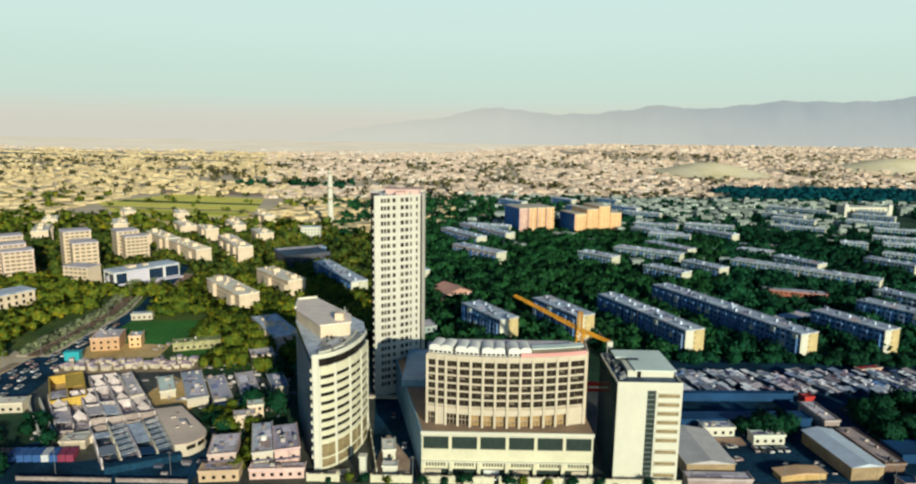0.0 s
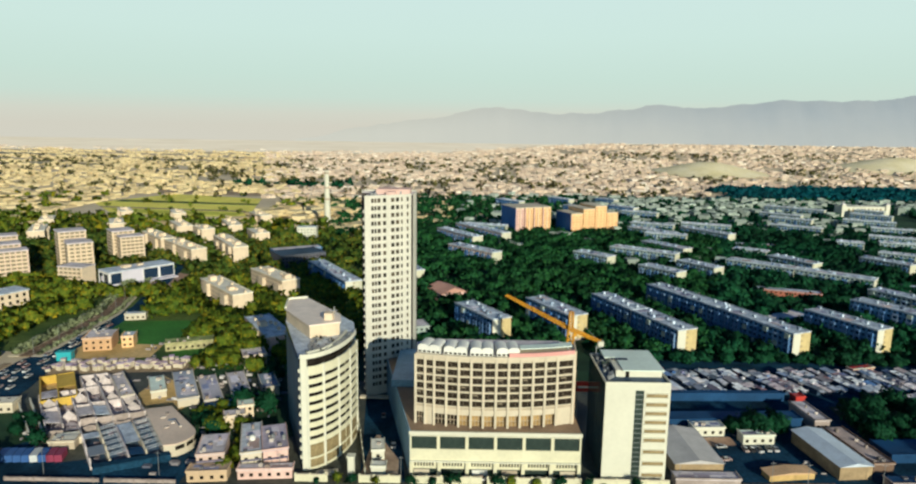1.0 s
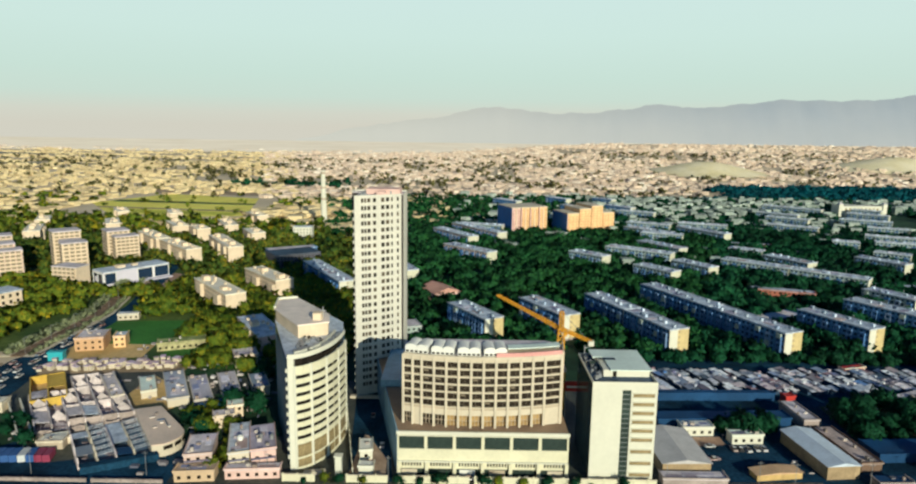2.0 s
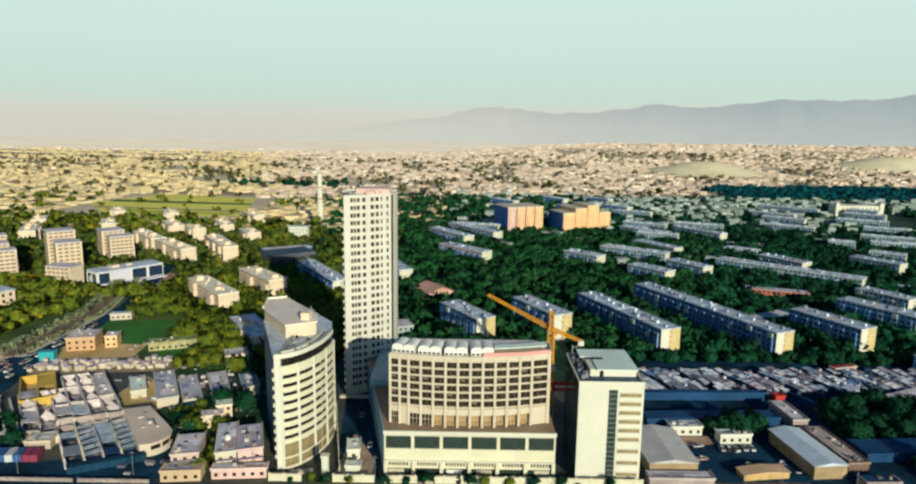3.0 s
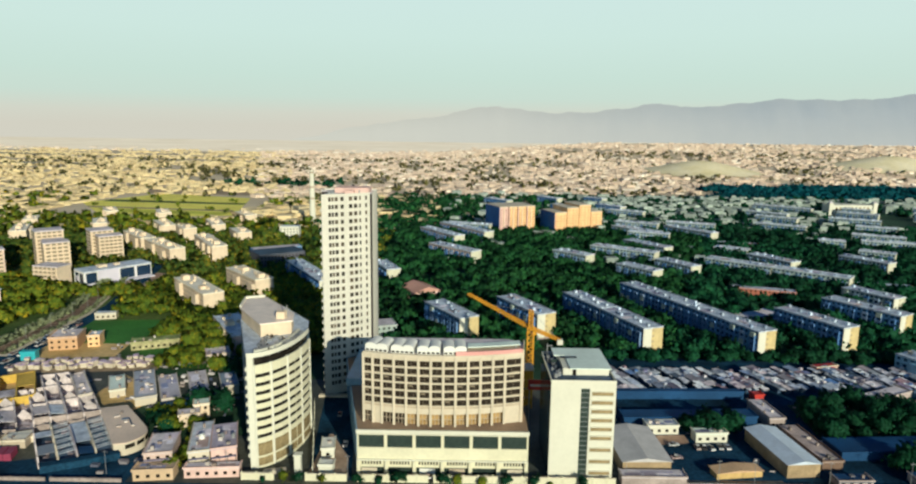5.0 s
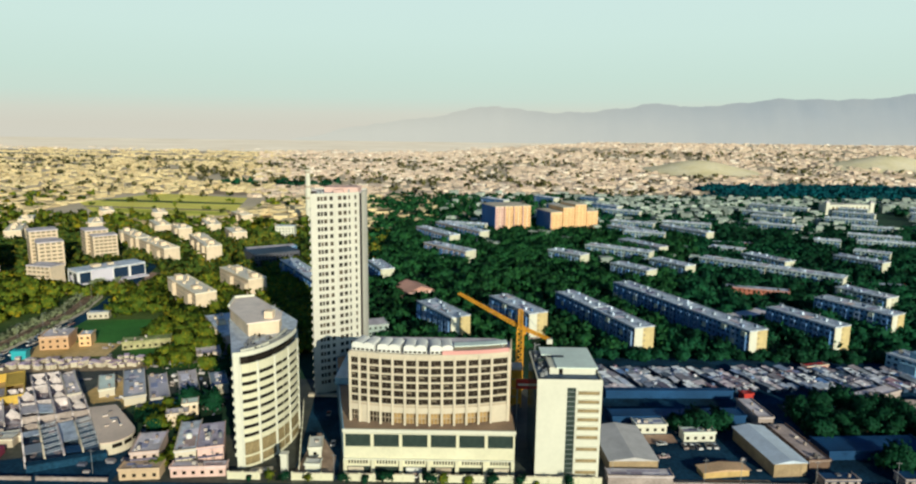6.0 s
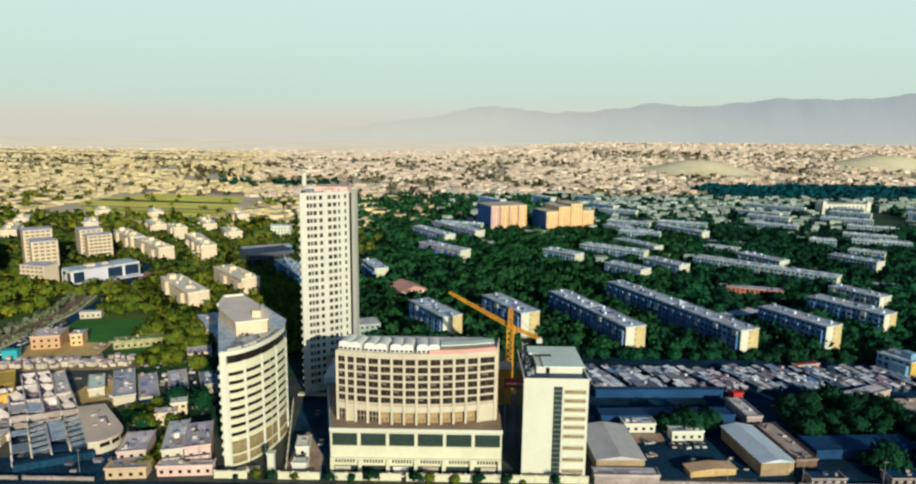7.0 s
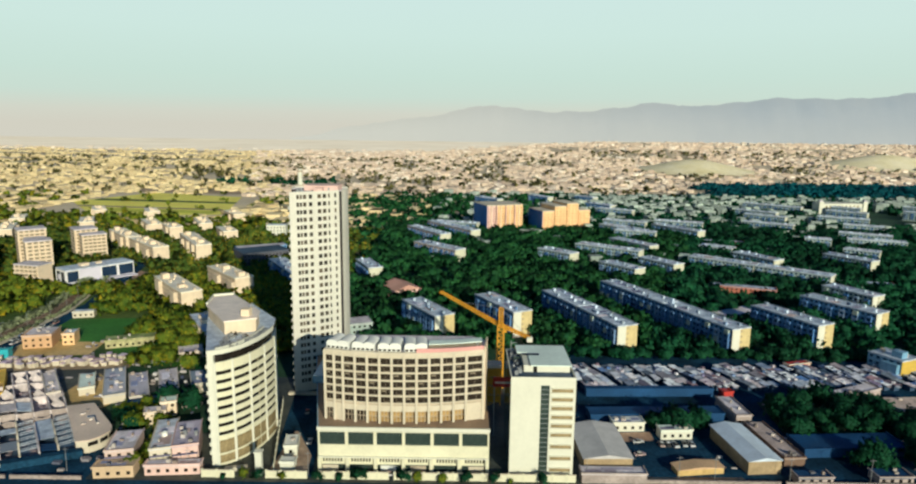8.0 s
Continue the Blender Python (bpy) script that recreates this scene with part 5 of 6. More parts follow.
hut(-197, 331, 14, 15, 6.8, -14, mat("orange_plaster", (0.64, 0.39, 0.22), vary=0.2), ROOF_PALE, label="two-storey orange plastered house with grey roof")
hut(-180, 338, 6, 9, 6, -14, ORANGE, ROOF_GREY, label="orange plastered side wing")
hut(-202, 316, 7, 4.5, 4, -10, TEAL, TEAL, name="kiosk", label="bright teal kiosk beside the avenue", category="kiosk", windows=False)
claim(-154, 333, -20, -4, 28, -16, 10)
hut(-154, 333, 24, 9, 4, -20, mat("mossy_render", (0.50, 0.45, 0.24), vary=0.5, big=0.25, fine=0.8), mat("mossy_roof", (0.34, 0.40, 0.16), vary=0.5, big=0.2), label="low mossy tan villa among trees")
hut(-204, 388, 12, 6, 3.5, -14, PALE_STONE, ROOF_GREY, label="low pale building beside the lawn")
hut(-150, 400, 10, 8, 4, -20, PALE_STONE, ROOF_PALE, label="low pale building beside the lawn")
hut(-104, 310, 11, 12, 6, -25, PANEL_TAN, ROOF_PALE, label="tan house with flat roof")
hut(-10, 442, 20, 24, 6, -30, PANEL_PINK, mat("pink_tile_roof", (0.58, 0.32, 0.25), vary=0.2), label="house with pink hipped roof", gable=3.5)
hut(-173, 688, 20, 14, 13, -5, CREAM_WHITE, ROOF_GREY, name="office_block", label="white office with dark blue glass", category="office")
# the tower's shadow is put into this hall's wall and roof colours
hut(-150, 545, 40, 30, 10, -35, mat("hall_wall_shadow", (0.10, 0.10, 0.12), vary=0.2), mat("hall_roof_shadow", (0.05, 0.09, 0.14), vary=0.3), name="hall", label="low hall with flat roof, coloured dark for the tower's shadow", category="hall")
hut(-165, 575, 44, 14, 9, -30, PANEL_BLUE_SHADE, ROOF_PALE, name="hall", label="pale low hall with flat roof", category="hall")
for x, y, w, d, h, az in ((221, 473, 44, 10, 6, 20), (322, 488, 40, 10, 6, 14), (283, 667, 42, 12, 6, 10)):
    hut(x, y, w, d, h, az, mat("brick_red_render", (0.42, 0.15, 0.10), vary=0.25), ROOF_GREY, name="school", label="low brick-red building with a pale flat roof", category="school", group="low red buildings among trees")
hut(-31, 351, 18, 14, 9, -20, PANEL_PALE, ROOF_PALE, label="pale grey low block with a flat roof")
hut(200, 392, 30, 12, 5, -30, PANEL_BLUE_SHADE, ROOF_PALE, label="low pale building among trees")

# low sheds and houses of the left quarter
for x, y, w, d, h, az, roof, lab in (
        (-141.5, 264, 5.0, 28, 4, -36, ROOF_PALE, "long shed with pale flat roof"),
        (-132.5, 271.6, 6.3, 19, 3.2, -28, ROOF_MINT, "small hut with pale green roof"),
        (-117, 263.2, 8.6, 35, 3.4, -27, mat("bluish_roof_sheet", (0.46, 0.49, 0.58), vary=0.25), "long shed with blue-grey roof"),
        (-105.3, 262.7, 7.6, 30, 3.4, -27, mat("mauve_grey_sheet", (0.52, 0.49, 0.56), vary=0.25), "long shed with grey roof"),
        (-94.7, 267.5, 7.8, 30, 3.4, -25, ROOF_PALE, "long shed with pale roof"),
        (-84, 276, 7, 18, 4, -25, mat("blue_grey_sheet", (0.24, 0.30, 0.38), vary=0.25), "shed with blue-grey roof")):
    hut(x, y, w, d, h, az, PALE_STONE, roof, name="shed", label=lab, windows=False, category="shed", group="sheds of the old quarter")
hut(-104.5, 258.6, 22, 3, 3.0, -25, BLUE_SHEET, BLUE_SHEET, name="lean_to", label="lean-to with blue sheet roof", category="shed", windows=False)
hut(-87.7, 210.8, 9.3, 15.5, 6.2, -13, mat("rose_plaster", (0.64, 0.47, 0.40), vary=0.2), ROOF_PALE, label="cream two-storey house with flat roof")
hut(-88.5, 204.2, 13.3, 5.6, 3.6, -6, mat("tan_plaster", (0.64, 0.46, 0.30), vary=0.2), mat("brown_roof_screed", (0.62, 0.45, 0.32), vary=0.3), label="tan single-storey house front")
hut(-72.3, 211.4, 7.0, 24, 6.8, -17, PALE_STONE, mat("bluish_white_roof", (0.62, 0.66, 0.74), vary=0.25, big=0.3), label="cream house with roof terrace")
hut(-64.8, 212.6, 8.6, 20, 7.4, -18, PANEL_PINK, mat("mauve_roof", (0.50, 0.44, 0.54), vary=0.3), label="pink plastered house with mauve roof")
hut(-72.0, 206.6, 18.5, 3.9, 3.4, -5, PANEL_PINK, ROOF_PALE, label="pink plastered porch front")
hut(-90, 244, 8, 6, 5, -20, PANEL_TAN, ROOF_PALE, label="small tan house behind trees")
hut(-87, 252, 6, 6, 6, -20, PANEL_TAN, ROOF_MINT, label="small tan house with pale green roof")
for x0, y0, z0, L, az in ((-72.3, 211.3, 3.9, 6.9, -17), (-64.8, 212.5, 4.0, 8.5, -18), (-87.7, 210.7, 3.6, 9.2, -13)):
    pc = thing("balcony_canopy", "dark timber balcony canopy along a house front", "canopy", x0, y0, 0, az)
    part("canopy_deck", Shape().box(0.1, L, -1.3, 0, z0 + 0.65, z0 + 0.8), PATCH, pc)
    for k in range(4):
        part("post", Shape().box(0.2 + k * (L - 0.4) / 3 - 0.08, 0.2 + k * (L - 0.4) / 3 + 0.08, -1.25, -1.1, 0, z0 + 0.65), BARK, pc)
for x, w, m in ((-71.5, 2.2, WHITE_SHELL), (-64, 1.6, STEEL), (-60, 1.4, STEEL)):
    tk = thing("water_tank", "steel water tank on a roof", "water tank", x, 222, 7.6 if x > -70 else 7.0, 0)
    part("tank", Shape().tube(0, 0, 0.02, 1.7, w / 2, w / 2, 12), m, tk)
    part("lid", Shape().tube(0, 0, 1.7, 1.9, w / 4, w / 4, 10), m, tk)


# roofless brick rooms of the ruined depot
def ragged(p, q, h, t, rr, material, parent, lab="", broken=(1.0, 1.0, 0.95, 0.8, 0.6, 0.35)):
    """A broken wall from p to q: one sheet whose top steps up and down."""
    d = Vector((q[0] - p[0], q[1] - p[1], 0))
    n = max(2, int(d.length / 2.2))
    along, side = d / n, d.cross(Vector((0, 0, 1))).normalized() * t / 2
    s = Shape()
    for i in range(n + 1):
        c = Vector((p[0], p[1], 0)) + along * i
        z = h * rr.choice(broken)
        s.v += [tuple(c - side), tuple(c + side), tuple(c + side + Vector((0, 0, z))), tuple(c - side + Vector((0, 0, z)))]
    for i in range(n):
        k = i * 4
        s.f += [(k, k + 4, k + 7, k + 3), (k + 1, k + 2, k + 6, k + 5), (k + 3, k + 7, k + 6, k + 2)]
    s.f += [(0, 3, 2, 1), (n * 4, n * 4 + 1, n * 4 + 2, n * 4 + 3)]
    return part("wall", s, material, parent, lab)


def ruin():
    T = thing("ruined_depot", "roofless brick depot of parallel rooms", "ruin", 0, 0)
    claim(-125, 211, -33, -13, 26, -2, 78)
    rr = random.Random(5)
    cross, deep = Vector((0.906, 0.423)), Vector((-0.59, 0.807))     # the plan is skewed: across the rooms, and along them

    def at(a, b):
        p = Vector((-125.0, 211.0)) + cross * a + deep * b
        return (p.x, p.y)

    def slab(a0, a1, b0, b1, z0, z1, tilt=0.0):
        low = [at(a0, b0), at(a1, b0), at(a1, b1), at(a0, b1)]
        s = Shape().prism(low, z0, z1)
        s.v = [(x, y, z + (tilt if i % 4 in (1, 2) else 0.0)) for i, (x, y, z) in enumerate(s.v)]
        return s
    ww = 6.0
    part("floor_slab", slab(-11, 24.2, 38, 75, 0.0, 0.22), RUIN_FLOOR, T, "dusty broken floor")
    # the front rooms' shade is put into this floor's colour
    part("floor_slab", slab(0, 24.2, 0, 33.4, 0.0, 0.2), SHADE_FLOOR, T, "floor coloured dark blue as in shade")
    part("corridor_floor", slab(-11, 24.2, 33.5, 37.9, 0.0, 0.24), mat("brown_earth_floor", (0.30, 0.17, 0.10), vary=0.4, big=0.2, fine=1.0), T, "brown earth floor of the corridor")
    for i in range(5):                       # long walls of the front rooms, paler along their broken tops
        ragged(at(i * ww, 0), at(i * ww, 33), rr.uniform(3.4, 4.0), 0.55, rr, PALE_STONE if i in (1, 3) else RUIN_WALL, T)
    whole = (1.0, 1.0, 1.0, 0.97, 0.92, 0.8)
    for i in range(7):
        a = -11 + i * 5.85
        ragged(at(a, 38), at(a, 75 if i < 3 else 92), rr.uniform(3.4, 4.0), 0.6, rr, RUIN_WALL, T, "", whole)
    for b, h, a0, m in ((0, 1.6, 0, BLUE_WALL), (33.2, 3.6, -11, RUBBLE), (38, 4.4, -11, RUBBLE), (56, 4.2, -11, RUIN_WALL), (75, 4.2, -11, RUIN_WALL), (92, 3.8, 6, RUIN_WALL)):
        for i in range(6):
            a = -11 + i * 5.85
            if a + 3 > a0 and rr.random() < 0.92:
                ragged(at(a + 0.3, b), at(a + 5.5, b), h * rr.uniform(0.8, 1.0), 0.4, rr, m, T, "", whole)
    part("floor_slab", slab(6.5, 24.2, 75.1, 92, 0.0, 0.22), RUIN_FLOOR, T, "dusty broken floor")
    for i in range(6):                       # a few slabs still lie on the walls, some with one edge fallen in
        a = -11 + i * 5.85 + 0.3
        for b0, b1 in ((39, 55), (57, 74), (76, 91)):
            if b0 > 75 and i < 3:
                continue
            if rr.random() < 0.35:
                p = b0 + rr.uniform(3, 8)
                part("roof_slab", slab(a, a + 5.2, p, b1 - rr.uniform(0, 2), 3.0, 3.2, rr.choice((0, 0, 0.4, -0.8))), rr.choice((ROOF_PALE, ROOF_GREY, RUIN_FLOOR)), T)
            elif rr.random() < 0.7:          # a gabled stub wall across the room
                b = rr.uniform(b0 + 4, b1 - 4)
                p, q, m = at(a, b), at(a + 5.2, b), at(a + 2.6, b)
                s = Shape()
                for o in (0.0, 0.35):
                    s.v += [(p[0], p[1] + o, 0), (q[0], q[1] + o, 0), (q[0], q[1] + o, 2.4), (m[0], m[1] + o, 5.2), (p[0], p[1] + o, 2.4)]
                s.f += [(0, 1, 2, 3, 4), (9, 8, 7, 6, 5), (2, 7, 8, 3), (3, 8, 9, 4)]
                part("gable_wall", s, RUIN_WALL, T, "bare gable of a fallen roof")
    for i in (1, 3):
        for k in range(19):
            part("rafter", Shape().bar((*at(i * ww + 0.3, 1 + k * 1.65), 3.2), (*at(i * ww + 5.7, 2.6 + k * 1.65), 3.3), 0.2), ROOF_GREY if k % 3 else STALL_WALL, T)
    for i, m, b0, b1 in ((2, ROOF_GREY, 12, 31), (2, BLUE_SHEET, 2, 8), (0, STEEL, 6, 14), (0, ROOF_GREY, 22, 27)):
        part("sheet_roof", slab(i * ww + 0.3, i * ww + 5.7, b0, b1, 2.4, 2.52, rr.uniform(-0.5, 0.5)), m, T, "sagging metal sheet roof")
    part("end_slab", slab(-8, 0, 24, 31, 2.2, 2.5), ROOF_CREAM, T, "cream flat roof over a store")
    part("end_store", slab(-7.8, -0.2, 24.2, 30.8, 0, 2.2), PALE_STONE, T)
    part("long_roof", slab(0, 25, -4.0, -0.6, 2.4, 2.6), ASPHALT, T, "long dark sheet roof")
    part("long_wall", slab(0, 25, -4.0, -3.6, 0, 2.4), ASPHALT, T)
    deb = Shape()                            # broken brick and timber strewn over the floors
    for _ in range(260):
        a, b = rr.uniform(-10.5, 24), rr.uniform(0.5, 74)
        if b < 38 and (a < 0 or rr.random() < 0.55):
            continue
        x, y = at(a, b)
        u, v, c = rr.uniform(0.2, 1.2), rr.uniform(0.2, 0.9), rr.uniform(0.1, 0.9)
        deb.box(x - u, x + u, y - v, y + v, 0.2, 0.2 + c)
    tagged(part("debris", deb, DEBRIS, T, "strewn broken brick and timber"), kind="stuff")


ruin()
yr = thing("yellow_walled_yard", "roofless yard with yellow plastered walls", "yard", -173, 258, 0, -33)
claim(-173, 258, -33, 0, 14, 0, 36)
for b in ((0, 0.5, 0, 32), (13.5, 14, 0, 32), (0.5, 13.5, 0, 0.5), (0.5, 13.5, 31.5, 32), (6.6, 7.2, 0.5, 31.5)):
    part("wall", Shape().box(*b, 0, 4.2), YELLOW_WALL, yr)
part("floor_slab", Shape().box(0.5, 13.5, 0.5, 31.5, 0, 0.2), OCHRE, yr, "ochre earth floor")
part("roof_piece", Shape().box(7.2, 13.5, 14, 31.5, 3.8, 4.0), YELLOW_WALL, yr)
part("roof_piece", Shape().box(0.5, 6.6, 4, 12, 3.7, 3.9), RUIN_FLOOR, yr)

# hall with the rounded end
rh = thing("round_ended_hall", "concrete hall with a flat roof and rounded end", "hall", -103.6, 220.6, 0, -35)
claim(-103.6, 220.6, -35, -2, 15, -4, 38)
ro = [(0, 0)] + [(3.0 + 9.6 * math.sin(radians(a)), 7.2 - 8.6 * math.cos(radians(a))) for a in range(6, 91, 12)] + [(12.2, 12), (9.6, 34.5), (0, 37)]
part("wall", Shape().prism(ro, 0, 4.6), PALE_STONE, rh)
part("roof", Shape().prism([(x * 1.02 - .2, y) for x, y in ro], 4.6, 5.0), mat("tan_flat_roof", (0.78, 0.60, 0.47), 0.5, vary=0.15, spec=0.4), rh, "tan flat roof")
for x, y, w in ((3, 14, 1.6), (6, 17, 1.2), (3.5, 24, 2.0), (6, 27, 1.2), (8, 12, 0.9)):
    part("skylight", Shape().box(x, x + w, y, y + 0.8, 5.0, 5.5), CLUTTER, rh)
part("roof_pipe", Shape().bar((8.2, 20, 5.2), (8.2, 13, 5.2), 0.4).bar((8.2, 20, 5.2), (5.6, 20.6, 5.2), 0.4), STALL_WALL, rh, "dark bent roof pipe")
for a in (14, 40, 66):
    x, y = 3.0 + 9.6 * math.sin(radians(a)), 7.2 - 8.6 * math.cos(radians(a))
    part("window", Shape().box(-1.7, 1.7, -0.12, 0.12, 2.6, 4.1), GLASS, rh, "", pose(x, y, 0, 0, 0, a))

# walled garden between the depot and the avenue
for x0, y0, L in ((-159.8, 231.3, 44), (-154.4, 231.5, 43)):
    gw = thing("garden_wall", "pale plastered garden wall beside the depot", "wall", x0, y0, 0, -39.5, "garden walls")
    part("panel", Shape().box(-0.2, 0.2, 0, L, 0, 2.6), PALE_STONE, gw)
    part("coping", Shape().box(-0.3, 0.3, -0.1, L + 0.1, 2.6, 2.75), CREAM_WHITE, gw)
hut(-148.5, 224.6, 9, 5, 3.0, -8, BEIGE, ROOF_CREAM, name="shed", label="small shed with cream flat roof", category="shed", windows=False)
hut(-195, 254, 12, 7, 4, -8, PALE_STONE, ROOF_CREAM, label="low house with cream roof beside a garden")

# shipping containers by the avenue
zig = [(2.44 + (0.05 if k % 2 else 0.0), 0.25 + k * 0.28) for k in range(21)]
cm = Shape().prism([(0, 0), (2.44, 0)] + zig + [(2.44, 6.06), (0, 6.06)] + [(2.44 - x, y) for x, y in reversed(zig)], 0, 2.6)
paints = [cm.mesh("container", mat("container_" + n, c, 0.5, 0.25)) for n, c in (("rust", (0.24, 0.12, 0.08)), ("blue", (0.05, 0.13, 0.36)), ("white", (0.66, 0.68, 0.70)), ("crimson", (0.30, 0.05, 0.10)))]
for i, (k, lab) in enumerate(((0, "rust-brown"), (0, "rust-brown"), (0, "rust-brown"), (1, "blue"), (1, "blue"), (1, "blue"), (1, "blue"), (2, "white"), (1, "blue"), (3, "crimson"), (3, "crimson"))):
    solo("shipping_container", paints[k], None, lab + " painted steel shipping container in a row", "container", -170 + i * 2.9, 214.5 + i * 0.15, 0.05, -14, "row of shipping containers")
claim(-172, 211, 0, -2, 36, -2, 10)

# right-hand yards: sheds, workshops and a white villa
hut(80, 213.6, 17.2, 27, 5.2, -2, SHED_WALL, mat("grey_sheet_roof", (0.56, 0.53, 0.52), vary=0.15, big=0.2), name="warehouse", label="warehouse with a shallow grey gabled roof", category="warehouse", gable=1.4, windows=False)
hut(137.6, 213.2, 12.2, 28.5, 5.2, -6, SHED_WALL, mat("pale_sheet_roof", (0.62, 0.70, 0.80), 0.5, vary=0.15, big=0.2), name="warehouse", label="warehouse with a pale metal gabled roof", category="warehouse", gable=1.2, windows=False)
hut(153, 219, 7.8, 29, 3.2, -5, mat("brown_brick", (0.22, 0.14, 0.10), vary=0.3), mat("earthen_roof", (0.56, 0.44, 0.40), vary=0.35, big=0.2), name="shed", label="narrow long shed with earthen roof", category="shed", windows=False)
hut(149.2, 252, 6.4, 19, 4.2, -4, RUBBLE, ROOF_PALE, name="shed", label="narrow long shed with earthen roof", category="shed")
# plain dark blue block added for the dark band before the market
hut(93, 279.5, 58, 4, 3.2, -2, BLUE_SHEET, BLUE_SHEET, name="market_front_block", label="long low dark blue block along the market front", category="shops", windows=False)
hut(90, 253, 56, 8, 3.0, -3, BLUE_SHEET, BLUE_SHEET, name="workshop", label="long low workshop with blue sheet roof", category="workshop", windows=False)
hut(97.5, 245, 12.5, 6, 3.4, -3, CREAM_WHITE, WHITE_SHELL, label="white flat-roofed office hut")
hut(114.5, 238.5, 12.5, 5, 3.6, -4, CREAM_WHITE, ROOF_MINT, name="villa", label="small white villa with pale green roof", category="villa")
hut(112.5, 211.5, 17, 5, 2.4, -8, OCHRE, mat("tan_awning", (0.74, 0.48, 0.28), vary=0.25), name="workshop", label="workshop with orange-tan awning", category="workshop", gable=0.8, windows=False)
hut(78, 206, 22, 5, 3.4, 0, RUBBLE, ROOF_PALE, label="brown single-storey front building", windows=False)
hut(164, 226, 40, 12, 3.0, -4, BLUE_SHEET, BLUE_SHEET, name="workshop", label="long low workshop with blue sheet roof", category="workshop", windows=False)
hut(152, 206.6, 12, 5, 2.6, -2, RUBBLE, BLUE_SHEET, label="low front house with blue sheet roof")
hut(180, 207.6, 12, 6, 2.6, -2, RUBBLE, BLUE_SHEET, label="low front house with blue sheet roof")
hut(205, 272, 24, 7, 4.5, -25, RUBBLE, ROOF_PALE, name="shed", label="narrow shed with pale roof", category="shed")
# blue walls: the shaded side of this house put into colour
slab_block(251, 305, 17, -25, width=13, floors=3, wall=BLUE_WALL, end=YELLOW_WALL, loggias=False, name="house", group="", label="house with shaded walls coloured blue and a yellow front beside the market")
hut(221, 256, 22, 17, 4, -4, RUBBLE, mat("reddish_screed_roof", (0.66, 0.50, 0.42), vary=0.3, big=0.2), name="shed", label="wide shed with a reddish flat roof", category="shed")
hut(201, 314, 13, 4, 3.2, -16, PALE_STONE, RED, name="shop", label="small shop with a bright red sheet roof", category="shop", windows=False)
hut(154, 277, 4.4, 4.4, 3.6, -10, RED, RED, name="kiosk", label="bright red painted market kiosk", category="kiosk", windows=False)
sg = thing("red_sign", "red and white sign board on tall steel posts", "sign", 51.5, 240, 0)
part("board", Shape().box(-2.8, 2.8, -0.2, 0.2, 20.4, 24.4), RED, sg)
part("bar", Shape().box(-2.0, 2.0, -0.26, -0.2, 21.8, 22.6), WHITE_SHELL, sg)
for x in (-2.2, 2.2):
    part("post", Shape().box(x - 0.2, x + 0.2, 0.22, 0.5, 0, 24.4), STEEL, sg)

hut(-27.9, 221.5, 4.6, 9, 3.6, -8, CREAM_WHITE, WHITE_SHELL, name="gatehouse", label="small white gatehouse on the lane", category="gatehouse")
hut(-26.8, 211.5, 5.0, 4, 2.8, 0, CREAM_WHITE, WHITE_SHELL, name="gatehouse", label="small white gatehouse on the lane", category="gatehouse", windows=False)
lf = thing("lane_fence", "pale post-and-panel fence along the lane", "fence", -28.8, 211, 0, -12)
claim(-28.8, 211, -12, -0.5, 0.5, 0, 58)
for k in range(12):
    part("post", Shape().box(-0.15, 0.15, k * 5 - 0.15, k * 5 + 0.15, 0, 3.0), CREAM_WHITE, lf)
    part("fence_panel", Shape().box(-0.06, 0.06, k * 5 + 0.16, k * 5 + 4.84, 0.2, 2.6), CREAM, lf)

# front boundary walls along the near street
for i, (x0, x1) in enumerate(((-150, -118), (-116, -92), (-52, -41), (-30, -16), (-12, 12), (14, 46), (48, 76), (100, 146), (148, 200))):
    bw = thing("boundary_wall", "cream plastered boundary wall with piers", "wall", x0, 203.4 if x0 < -90 else 206.5, 0, 0, "boundary walls")
    L = x1 - x0
    low = x0 > 90 or x0 < -90
    part("panel", Shape().box(0, L, -0.15, 0.15, 0, 1.3 if low else 2.6), RUBBLE if low else CREAM, bw)
    part("coping", Shape().box(-0.1, L + 0.1, -0.3, 0.3, 1.3 if low else 2.6, 1.45 if low else 2.8), RUBBLE if low else PALE_STONE, bw)
    pm = Shape().box(-0.3, 0.3, -0.32, 0.32, 0, 1.6 if low else 3.1).mesh("pier", RUBBLE if low else CREAM)
    for k in range(int(L / 5) + 1):
        part("pier", pm, None, bw, "", pose(k * 5.0, 0, 0))


# ---- market of small roofs ----
def stall_meshes():
    out = []
    for w, d, h, lean in ((3.4, 4.6, 2.7, 0.5), (2.8, 3.8, 2.5, 0.3), (4.0, 5.4, 3.0, 0.6), (3.2, 3.4, 2.6, 0.2)):
        body = Shape().box(0, w, 0, d, 0, h).mesh("stall_wall", STALL_WALL)
        rf = Shape().prism([(-0.4, -0.7), (w + 0.3, -0.7), (w + 0.3, d + 0.2), (-0.4, d + 0.2)], h, h + 0.14).mesh("stall_roof", TARP)
        out.append((body, rf))
    return out


